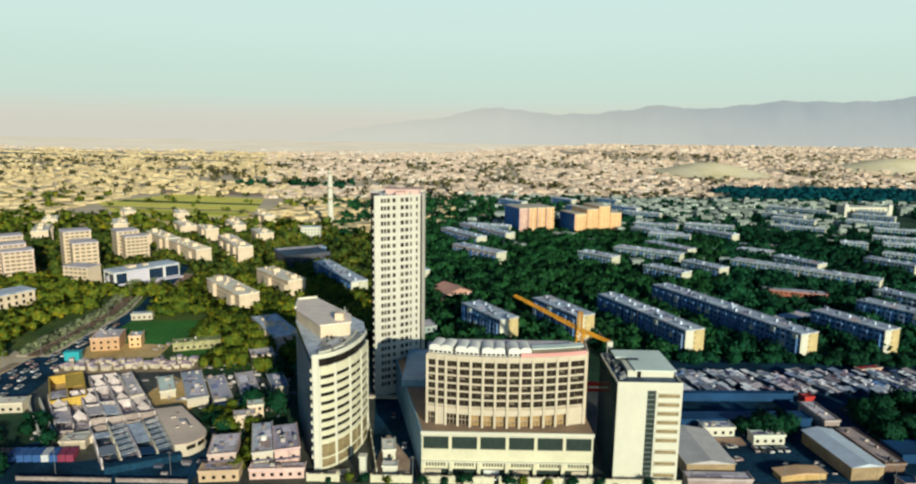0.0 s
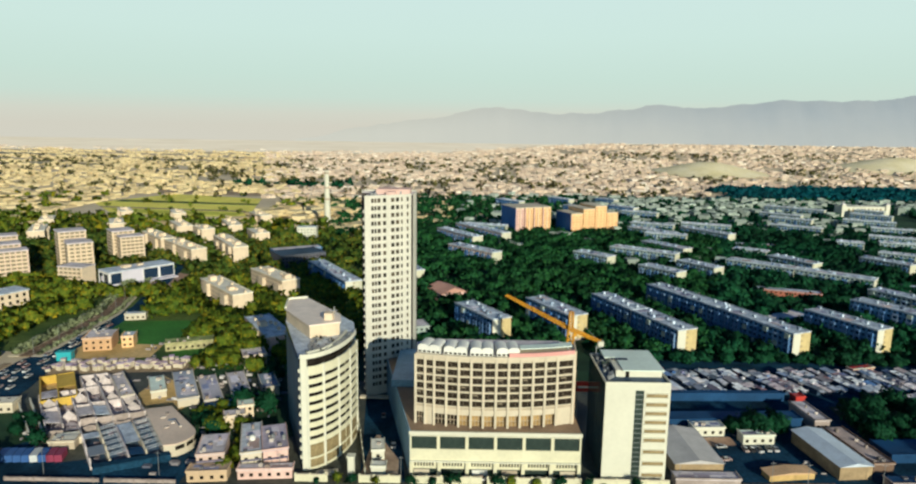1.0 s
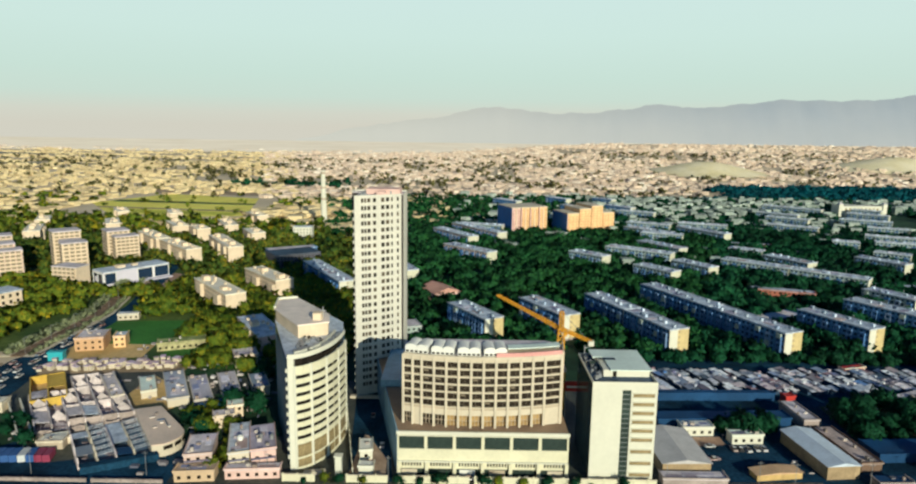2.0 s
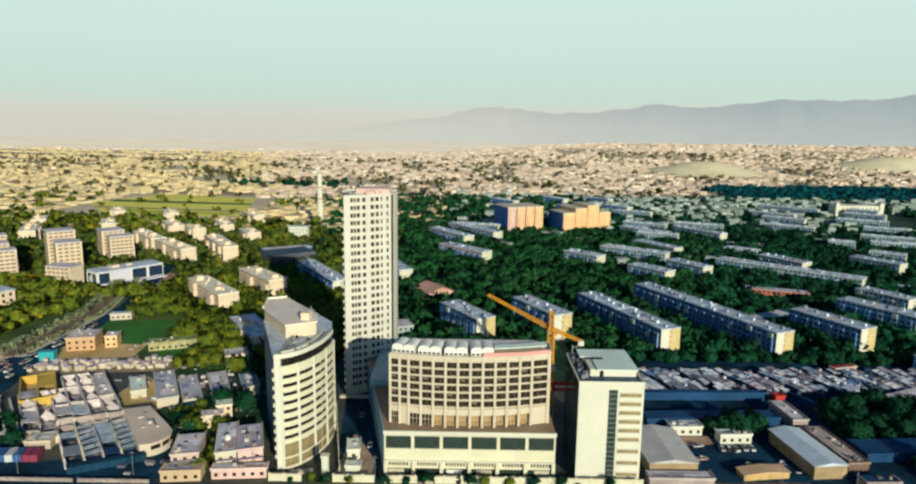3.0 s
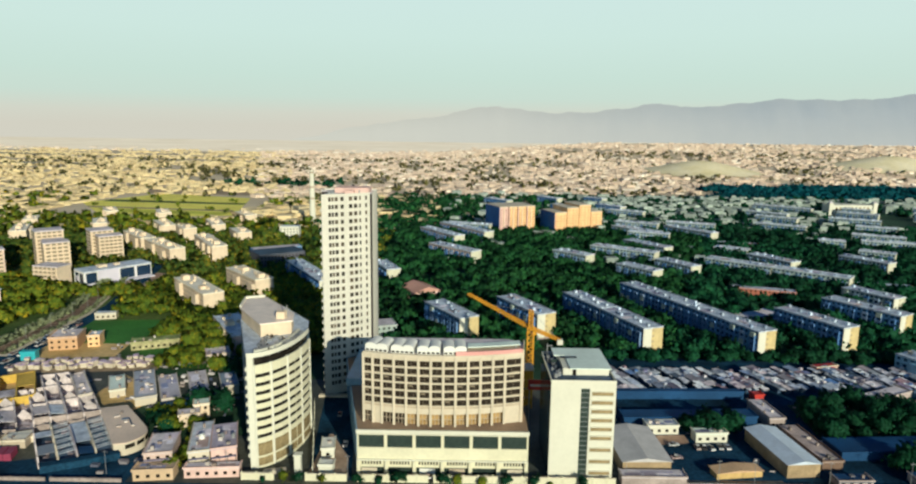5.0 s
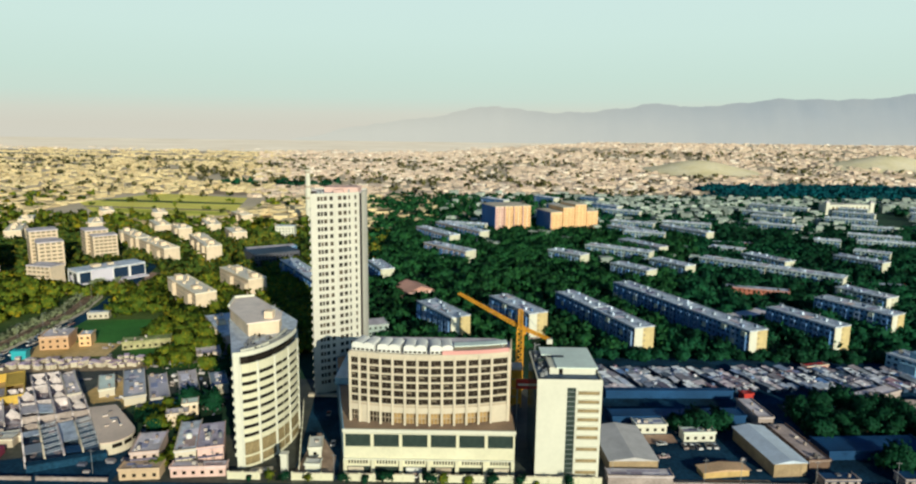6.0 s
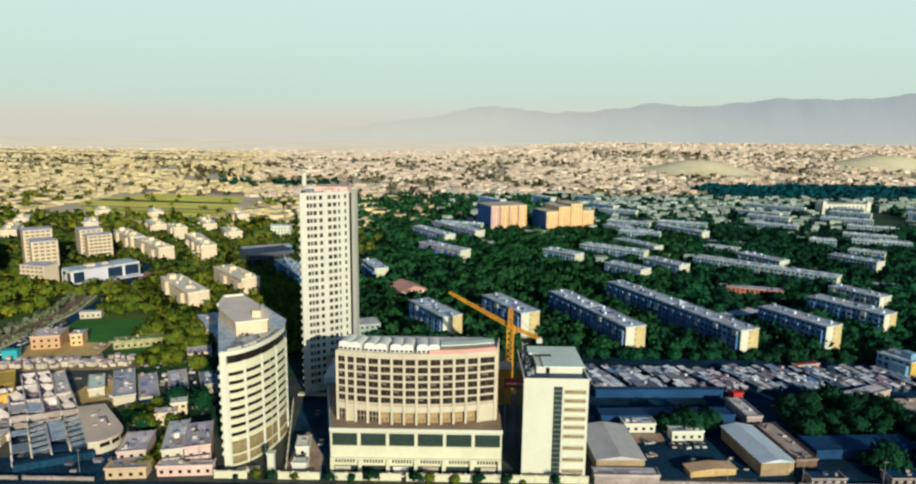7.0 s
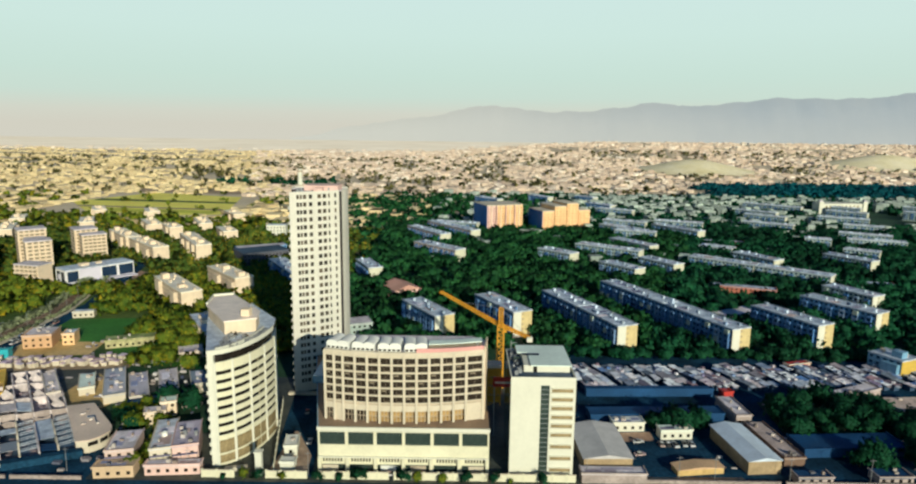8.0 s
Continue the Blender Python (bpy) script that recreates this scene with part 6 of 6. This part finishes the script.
STALLS = stall_meshes()
rs = random.Random(12)
AWN = [Shape().prism([(0, 0), (w, 0), (w, d), (0, d)], 0, 0.1).mesh("awning", TARP) for w, d in ((3.4, 2.2), (2.2, 3.0), (1.8, 1.8))]
CRATE = Shape().box(0, 1.5, 0, 1.2, 0, 0.9).mesh("crate", TARP)
for row in range(47):
    for k in range(6):
        bx, by = 94 + row * 3.8, 286 + row * 0.14
        x, y = bx - k * 1.9 + rs.uniform(-.3, .3), by + k * 4.3 + rs.uniform(-0.8, 0.8)
        if row % 5 == 4 or not is_free(x, y, 1.5) or rs.random() < 0.10:
            continue
        body, rf = STALLS[rs.choice((0, 1, 1, 2, 3, 3))]
        st = new("market_stall", body)
        st.matrix_basis = pose(x, y, 0, 0, 0, 24 + rs.uniform(-2.5, 2.5))
        tagged(st, "small market stall with a sheet roof", "market stall", "market stalls")
        part("stall_roof", rf, None, st, "", pose(0, 0, rs.uniform(0, 0.2), rs.uniform(1, 9), rs.uniform(-4, 6), 0))
        part("awning", rs.choice(AWN), None, st, "", pose(rs.uniform(-1.2, 0.6), rs.uniform(-2.4, -1.2), 2.2, rs.uniform(4, 14), 0, rs.uniform(-8, 8)))
        if rs.random() < 0.3:
            part("crate", CRATE, None, st, "", pose(rs.uniform(0, 1.5), rs.uniform(0.5, 2.5), 3.0, 0, 0, rs.uniform(-20, 20)))
claim(88, 278, 0, -4, 185, -2, 48)
ROSY = [Shape().prism([(-0.4, -0.7), (w + 0.3, -0.7), (w + 0.3, d + 0.2), (-0.4, d + 0.2)], h, h + 0.14).mesh("stall_roof", PINK_SHEET) for w, d, h in ((3.4, 5.0, 2.5), (4.0, 4.2, 2.6))]
ROSY_WALL = [Shape().box(0, w, 0, d, 0, h).mesh("stall_wall", PALE_STONE) for w, d, h in ((3.4, 5.0, 2.5), (4.0, 4.2, 2.6))]
for i in range(22):
    for k in range(3):
        x, y = -198 + i * 2.9 + rs.uniform(-1, 1), 302 + k * 4.6 + i * 0.32 + rs.uniform(-1.5, 1.5)
        if rs.random() < 0.2:
            continue
        body, rf = ROSY_WALL[k % 2], ROSY[k % 2]
        st = new("market_stall", body)
        st.matrix_basis = pose(x, y, 0, 0, 0, 4 + rs.uniform(-25, 25)) @ Matrix.Diagonal((rs.uniform(0.4, 0.85), rs.uniform(0.35, 0.7), rs.uniform(0.6, 1.1), 1))
        tagged(st, "small market stall with a pale tarpaulin", "market stall", "roadside stalls")
        part("stall_roof", rf, None, st)
claim(-198, 303, 0, -3, 66, -2, 15)


# ---- vehicles ----
def car_mesh():
    s = Shape().prism([(-0.85, -2.1), (0.85, -2.1), (0.85, 2.1), (-0.85, 2.1)], 0.3, 0.85)
    return s.mesh("car_body", CAR_PAINT)


CARB = car_mesh()
CARC = Shape().prism([(-0.78, -1.3), (0.78, -1.3), (0.78, 1.0), (-0.78, 1.0)], 0.85, 1.4, [(-0.62, -0.9), (0.62, -0.9), (0.62, 0.5), (-0.62, 0.5)]).mesh("car_cabin", GLASS)
CARR = Shape().box(-0.62, 0.62, -0.9, 0.5, 1.4, 1.45).mesh("car_top", CAR_PAINT)
WHL = Shape().tube(0, 0, -0.1, 0.1, 0.31, 0.31, 12)
WHL.v = [(z, x, y) for x, y, z in WHL.v]
WHLM = WHL.mesh("wheel", RUBBER)


def car(x, y, az, z=0.17):
    b = new("car", CARB)
    b.matrix_basis = pose(x, y, z, 0, 0, -az)
    tagged(b, "small saloon car on the asphalt", "car", "cars")
    part("cabin", CARC, None, b)
    part("car_roof", CARR, None, b)
    for sx in (-0.8, 0.8):
        for sy in (-1.3, 1.3):
            part("wheel", WHLM, None, b, "", pose(sx, sy, 0.31))


rc = random.Random(3)
for lane in range(4):
    y = 205.0
    while y < 400:
        y += rc.uniform(6.5, 15) if y < 320 else rc.uniform(12, 30)
        x = -217.5 + lane * 5.2 if y < 314 else -211.5 + (lane % 2) * 4.6
        if y < 390:
            car(x + rc.uniform(-.6, .6), y, rc.uniform(-4, 4) + (180 if lane < 2 else 0))
for i in range(5):
    car(113.5 + i * 2.6 + (1.2 if i > 2 else 0), 234.2 + rc.uniform(-.5, .5), rc.uniform(-8, 8), 0.08)
for x, y in ((105, 236), (103, 226)):
    car(x, y, 80, 0.13 if y > 230 else 0.08)
for x, y in ((-21, 232), (-28, 258), (12, 209), (24, 209), (32, 209)):
    car(x, y, -10 + rc.uniform(-6, 6) if y > 215 else 90)

# poles
pole = Shape().tube(0, 0, 0, 9, 0.12, 0.08, 6).mesh("pole", STEEL)
arm = Shape().bar((0, 0, 9), (1.8, 0, 9.4), 0.12).box(1.5, 2.3, -0.15, 0.15, 9.3, 9.5).mesh("lamp_arm", STEEL)
for i in range(12):
    p = new("street_lamp", pole)
    p.matrix_basis = pose(-223.8 if i < 5 else -219.5 - max(0, i * 22 - 185) * 0.24, 215 + i * 22, 0.3)
    tagged(p, "grey steel street lamp on the median", "street lamp", "street lamps")
    part("lamp_arm", arm, None, p)
for i, x in enumerate((-140, -100, -58, -16, 80, 112, 124, 150, 178)):
    p = new("utility_pole", pole)
    p.matrix_basis = pose(x, 208.3 + (i % 3) * 0.4, 0)
    tagged(p, "thin grey utility pole", "pole", "utility poles")
    part("cross_arm", Shape().bar((-1, 0, 8.3), (1, 0, 8.3), 0.12), STEEL, p)


# ---- trees ----
TET = np.array([(1, 1, 1), (-1, -1, 1), (-1, 1, -1), (1, -1, -1)], float) * 0.85
TETF = np.array([(0, 1, 3), (0, 2, 1), (0, 3, 2), (1, 2, 3)])


def mesh_of(name, verts, faces, material):
    """A mesh from arrays of points and triangles."""
    me = bpy.data.meshes.new(name)
    me.vertices.add(len(verts))
    me.vertices.foreach_set("co", verts.astype(np.float32).ravel())
    me.loops.add(faces.size)
    me.loops.foreach_set("vertex_index", faces.astype(np.int32).ravel())
    me.polygons.add(len(faces))
    me.polygons.foreach_set("loop_start", np.arange(0, faces.size, faces.shape[1], dtype=np.int32))
    me.materials.append(material)
    me.update(calc_edges=True)
    return me


def clumps(g, n, r, h, base, size):
    """Centres and half-sizes of leaf clumps, in a few uneven lobes."""
    lobes = g.normal(0, 0.45, (4, 3)) * (r, r, h * 0.22) + (0, 0, base + h * 0.45)
    c = lobes[g.integers(0, 4, n)] + g.normal(0, 1, (n, 3)) * (r * 0.42, r * 0.42, h * 0.22)
    c[:, 2] = np.clip(c[:, 2], base * 0.8, base + h)
    return c, size * g.uniform(0.6, 1.5, (n, 1)) * g.uniform(0.7, 1.3, (n, 3))


def clump_mesh(name, centres, sizes, g, material, hubs):
    """Leaf clumps as one mesh; each is shaded as part of the rounded crown about its hub."""
    n = len(centres)
    a, b = g.uniform(0, 6.283, (2, n, 1))
    p = TET[None] * g.uniform(0.6, 1.4, (n, 4, 1))
    x, y, z = p[..., 0], p[..., 1], p[..., 2]
    x, y = x * np.cos(a) - y * np.sin(a), x * np.sin(a) + y * np.cos(a)
    y, z = y * np.cos(b) - z * np.sin(b), y * np.sin(b) + z * np.cos(b)
    v = np.stack([x, y, z], -1) * sizes[:, None, :] + centres[:, None, :]
    f = TETF[None] + (np.arange(n) * 4)[:, None, None]
    me = mesh_of(name, v.reshape(-1, 3), f.reshape(-1, 3), material)
    d = v - hubs[:, None, :]
    d += g.normal(0, 0.25, (n, 1, 3)) * np.linalg.norm(d, axis=-1, keepdims=True)
    d /= np.maximum(np.linalg.norm(d, axis=-1, keepdims=True), 1e-4)
    me.normals_split_custom_set_from_vertices(d.reshape(-1, 3))
    return me


def tree_kind(seed, h, r, material):
    g = np.random.default_rng(seed)
    s = Shape().tube(0, 0, 0, h * 0.5, 0.26, 0.14, 7)
    for k in range(5):
        a = g.uniform(0, 6.28)
        s.bar((0, 0, h * (0.25 + 0.06 * k)), (math.cos(a) * r * 0.5, math.sin(a) * r * 0.5, h * (0.5 + 0.07 * k)), 0.12)
    c, z = clumps(g, 420, r, h * 0.75, h * 0.25, 0.50)
    return s.mesh("trunk", BARK), clump_mesh("crown", c, z, g, material, np.tile((0.0, 0.0, h * 0.5), (len(c), 1)))


KINDS = [tree_kind(k, h, r, m) for k, (h, r, m) in enumerate(((9, 3.2, LEAF), (11, 3.6, LEAF), (7, 2.8, LEAF), (10, 3.4, LEAF_DARK), (12, 3.8, LEAF_DARK), (8, 3.0, LEAF_DARK)))]
rt = random.Random(77)


def plant(x, y, dark, s=1.0):
    tr, crn = KINDS[rt.randrange(3) + (3 if dark else 0)]
    t = new("tree", tr)
    k = s * rt.uniform(0.8, 1.2)
    t.matrix_basis = pose(x, y, 0, 0, 0, rt.uniform(0, 360)) @ Matrix.Diagonal((k, k, k, 1))
    tagged(t, "dark green leafy tree" if dark else "green leafy broad-crowned tree", "tree", "street and garden trees")
    part("crown", crn, None, t)


planted = 0


def grove(n, region, dark, s=1.0, margin=2.5):
    x0, x1, y0, y1 = region
    for _ in range(n):
        for _try in range(8):
            x, y = rt.uniform(x0, x1), rt.uniform(y0, y1)
            if is_free(x, y, margin):
                plant(x, y, dark, s)
                break


grove(64, (168, 232, 238, 278), True, 0.75)
grove(26, (-150, -66, 322, 372), False, 0.9)
grove(34, (-148, -100, 345, 400), False, 0.9)
grove(26, (-150, -98, 318, 346), False, 0.7)
grove(14, (-100, -58, 240, 300), True, 0.7)
grove(9, (-79, -76.5, 206, 236), False, 0.5, 0.2)
grove(22, (-128, -84, 306, 340), False, 0.7)
grove(16, (-112, -80, 236, 262), False, 0.55)
grove(10, (-108, -88, 240, 262), False, 0.6)
grove(9, (110, 136, 246, 252), True, 0.8)
grove(14, (-190, -150, 200, 226), True, 0.7)
grove(12, (-182, -164, 228, 250), True, 0.5)
grove(22, (176, 236, 212, 236), True, 0.75)
for i in range(9):
    plant(-235.5 + rt.uniform(-1, 1) - (0 if i < 13 else (i - 13) * 2.2), 232 + i * 11 + rt.uniform(-3, 3), False, 0.45)

for i in range(14):
    plant(-48 + i * 8.7 + rt.uniform(-4, 4), 205.3, rt.random() < 0.5, rt.uniform(0.25, 0.5))


bare = lambda x, y: bump_at(x, y, MOUND_A) > 0.22 or bump_at(x, y, MOUND_B) > 0.3


def woods(name, spots, leaf, label, per=95):
    g = np.random.default_rng(len(spots))
    cs, zs, hubs = [], [], []
    for x, y, k in spots:
        c, z = clumps(g, per, 3.6 * k, 5.6 * k, 1.6 * k, (1.25 if per < 30 else 0.70) * k)
        cs.append(c + (x, y, hill(x, y)))
        zs.append(z)
        hubs.append(np.tile((x, y, hill(x, y) + 3.2 * k), (len(c), 1)))
    me = clump_mesh(name, np.concatenate(cs), np.concatenate(zs), g, leaf, np.concatenate(hubs))
    tagged(new(name, me), label, "trees", kind="stuff")


def scatter(n, inside, box, margin=2.5, k0=0.8, k1=1.3, tall=1.0):
    """Spots for trees: x, y and size; tall: how much larger the trees behind y = 460 are."""
    out = []
    x0, x1, y0, y1 = box
    tries = 0
    while len(out) < n and tries < n * 12:
        tries += 1
        x, y = rt.uniform(x0, x1), rt.uniform(y0, y1)
        if inside(x, y) and is_free(x, y, margin):
            out.append((x, y, rt.uniform(k0, k1) * (tall if y > 460 else 1.0)))
    return out


beside = []                      # trees close along the blocks' sunlit ends and long sides
for bx, by, az, bw, bl in BLOCKS:
    if bx < -20 or by > 720:
        continue
    sa, ca = math.sin(radians(az)), math.cos(radians(az))
    spots = [(rt.uniform(0, bw), -rt.uniform(6, 9)) for _ in range(2)] + [(-rt.uniform(3.5, 6), v) for v in np.arange(0, bl, 4.2) if rt.random() < 0.8]
    for u, v in spots:
        x, y = bx + u * ca + v * sa, by - u * sa + v * ca
        if is_free(x, y, 1.0):
            beside.append((x, y, rt.uniform(0.7, 1.1) * (1.3 if bx > 215 else 1.0) if v > 0 else rt.uniform(0.4, 0.6)))
woods("tree_row_blocks", beside, LEAF_DARK, "dark green trees close along apartment blocks", 80)
woods("tree_row_market", scatter(75, lambda x, y: True, (78, 290, 326, 336), 2.0, 0.5, 0.85), LEAF_DARK, "row of dark green trees behind the market", 220)
avenue = [(-213 - max(0, y - 400) * 0.24 + dx + rt.uniform(-0.8, 0.8), y + rt.uniform(-1, 1), k * rt.uniform(0.8, 1.2)) for y in np.arange(324, 512, 2.8) for dx, k in ((-16.5, 0.52), (-14.0, 0.42), (-3.2, 0.36))]
woods("avenue_trees", avenue, LEAF_PALE, "small silvery-green trees along the avenue", 60)
woods("tree_row_avenue", scatter(34, lambda x, y: True, (-275, -240, 300, 440), 2.0, 0.8, 1.2), LEAF, "green trees along the avenue", 200)
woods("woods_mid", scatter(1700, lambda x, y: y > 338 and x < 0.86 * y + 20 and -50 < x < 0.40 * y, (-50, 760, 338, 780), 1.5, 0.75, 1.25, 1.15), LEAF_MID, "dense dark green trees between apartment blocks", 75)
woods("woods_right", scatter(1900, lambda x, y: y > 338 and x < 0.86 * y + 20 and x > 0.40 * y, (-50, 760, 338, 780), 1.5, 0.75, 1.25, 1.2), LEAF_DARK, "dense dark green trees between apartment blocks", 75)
woods("woods_far_mid", scatter(420, lambda x, y: -0.1 * y < x < 0.17 * y, (-100, 200, 760, 1130), 2.5, 0.8, 1.3), LEAF_MID, "green trees among low houses", 24)
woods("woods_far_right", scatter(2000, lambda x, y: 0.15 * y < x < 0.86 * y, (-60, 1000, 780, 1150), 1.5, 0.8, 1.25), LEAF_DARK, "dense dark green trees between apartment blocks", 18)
woods("woods_park", scatter(2600, lambda x, y: 0.385 * y + 70 * noise.noise((y / 60, 2.0, x / 300)) < x < 0.84 * y and y < 1390 + 90 * noise.noise((x / 70, 6.0, 0)) and noise.noise((x / 35, y / 60, 1.0)) > -0.32, (400, 1280, 1130, 1450), 2.5, 0.9, 1.5), LEAF_TEAL, "park trees far off, tinted teal for haze", 14)
woods("woods_left", scatter(900, lambda x, y: y < 490 and x > -0.85 * y and (x < -262 or x > -200 or y > 440) and not (-208 < x < -150 and 315 < y < 396) and not (-250 < x < -203 and 455 < y < 522) and not (x > -205 and y < 330), (-560, -50, 300, 490)), LEAF, "green trees between houses")
woods("woods_left_behind", scatter(1000, lambda x, y: x > -0.85 * y and (x < -262 or x > -200 or y > 440) and not (-208 < x < -150 and 315 < y < 396) and not (-250 < x < -203 and 455 < y < 522) and not (x > -205 and y < 330), (-560, -50, 490, 720)), LEAF_SOFT, "mid-green trees between apartment houses", 70)
woods("woods_far_left", scatter(480, lambda x, y: -0.85 * y < x < -0.2 * y and (y < 820 or rt.random() < 0.12) and not (-560 < x < -280 and y > 840) and not (-290 < x < -160 and 790 < y < 950), (-880, -40, 700, 1080), 2.5, 0.9, 1.5), LEAF, "green trees between houses", 18)
woods("woods_far_centre", scatter(260, lambda x, y: -0.2 * y < x < 0.02 * y and not (-290 < x < -160 and 790 < y < 950), (-240, 20, 640, 1080), 2.5, 0.8, 1.3), LEAF_MID, "dark green trees between low houses", 24)
woods("scrub_far", scatter(1500, lambda x, y: abs(x) < 0.85 * y and not bare(x, y) and not (x > 0.38 * y and y < 1440) and (noise.noise((x / 170, y / 260, 4.0)) < -0.1 or rt.random() < 0.25), (-2000, 2000, 1080, 2350), 0, 0.7, 1.7), LEAF_OLIVE, "scattered dusty olive trees in the far city", 10)
woods("field_trees", scatter(22, lambda x, y: True, (-540, -250, 860, 1120), 0, 0.6, 1.1), LEAF, "scattered trees about the field", 20)
woods("tree_belts_far", scatter(90, lambda x, y: -0.36 * y < x < -0.16 * y and abs(y - 1300) < 20, (-800, -100, 1200, 1850), 0, 1.3, 2.2), LEAF_DARK, "dark tree belts in the far city", 12)


# ---- the far city: thousands of small flat-roofed mud houses ----
def far_city(name, n, box, inside, sizes, label, material=MUD, heights=(2.2, 2.6, 3.0, 3.0, 3.4, 4.5, 6)):
    g = random.Random(n)
    v, f = [], []
    x0, x1, y0, y1 = box
    made = 0
    while made < n:
        x, y = g.uniform(x0, x1), g.uniform(y0, y1)
        if not inside(x, y) or (y > 1150 and noise.noise((x / 170, y / 260, 4.0)) < -0.18 and g.random() < 0.85) or (TAKEN and y < 1200 and not is_free(x, y, 8)):
            made += 0.2
            continue
        made += 1
        w, d, h = g.uniform(*sizes), g.uniform(*sizes), g.choice(heights)
        a = radians(g.choice((-32, -32, 5, -15)) + g.uniform(-6, 6))
        c, s, z = math.cos(a), math.sin(a), hill(x, y) - 1.5
        k = len(v)
        pts = [(x + c * p - s * q, y + s * p + c * q) for p, q in ((-w / 2, -d / 2), (w / 2, -d / 2), (w / 2, d / 2), (-w / 2, d / 2))]
        v += [(*p, z) for p in pts] + [(*p, z + 1.5 + h) for p in pts]
        f += [(k + 4, k + 5, k + 6, k + 7), (k, k + 1, k + 5, k + 4), (k + 1, k + 2, k + 6, k + 5), (k + 2, k + 3, k + 7, k + 6), (k + 3, k, k + 4, k + 7)]
    me = bpy.data.meshes.new(name)
    me.from_pydata(v, [], f)
    me.materials.append(material)
    tagged(new(name, me), label, "houses", kind="stuff")


far_city("far_city_houses", 14000, (-1500, 2300, 1090, 2950), lambda x, y: abs(x) < 0.82 * y and x > -0.3 * y and not bare(x, y) and not (0.385 * y < x and y < 1440), (7, 18), "dense tan flat-roofed houses on the far slopes")
far_city("left_city_houses", 4300, (-2700, 0, 1120, 3050), lambda x, y: abs(x) < 0.85 * y and x < -0.25 * y and (y < 2100 or (x * 0.37 + y) % 260 > 110), (7, 17), "tan flat-roofed houses spread over the plain", MUD_YELLOW, (3, 3.2, 3.5, 4, 6))
far_city("plain_houses", 900, (-2800, 2600, 2950, 3500), lambda x, y: abs(x) < 0.8 * y and noise.noise((x / 300, y / 200, 9.0)) > 0.05, (9, 24), "pale flat-roofed houses on the dusty plain", MUD, (3, 3.5, 4, 6))
far_city("mid_city_houses", 950, (-880, 60, 720, 1120), lambda x, y: x > -0.85 * y and x < -0.02 * y and not (-560 < x < -280 and y > 835), (10, 24), "tan low houses among trees", MUD_YELLOW)
far_city("park_edge_houses", 900, (120, 1000, 730, 1120), lambda x, y: 0.2 * y < x < 0.86 * y and is_free(x, y, 4) and (y > 880 or noise.noise((x / 60, y / 25, 5.0)) > 0.1), (5, 13), "small pale buildings along the park", PALE_CITY, (6, 8, 9, 11))
far_city("park_houses", 300, (0, 950, 560, 1180), lambda x, y: -0.02 * y < x < 0.86 * y and is_free(x, y, 6) and (y > 760 or (x * 7.3 + y * 3.1) % 10 < 3) and not (x > 0.33 * y and y > 960), (6, 16), "small pale buildings among trees", PALE_CITY, (4, 5, 6, 7, 9))

# timber, barrels and heaps lying about the open yards
ry = random.Random(91)
heap = Shape()
count = 0
while count < 470:
    x, y = (ry.uniform(-165, -60), ry.uniform(208, 345)) if count < 420 else (ry.uniform(80, 235), ry.uniform(208, 278))
    count += 1
    if is_free(x, y, 0.6):
        big = 1.0 if x < 0 else 0.6
        a, b, c = ry.uniform(0.2, 1.6) * big, ry.uniform(0.2, 1.2) * big, ry.uniform(0.15, 1.2) * big
        heap.box(x - a, x + a, y - b, y + b, 0.0, 0.15 + c)
tagged(new("yard_clutter", heap.mesh("yard_clutter", mat("yard_litter", (0.45, 0.43, 0.44), vary=0.3, island=True, tint=((0.15, 0.2, 0.35), (0.5, 0.5, 0.55), (0.9, 0.8, 0.75), (1.5, 1.5, 1.5), (0.5, 0.35, 0.25))))), "timber, crates and heaps lying about the yards", "clutter", kind="stuff")
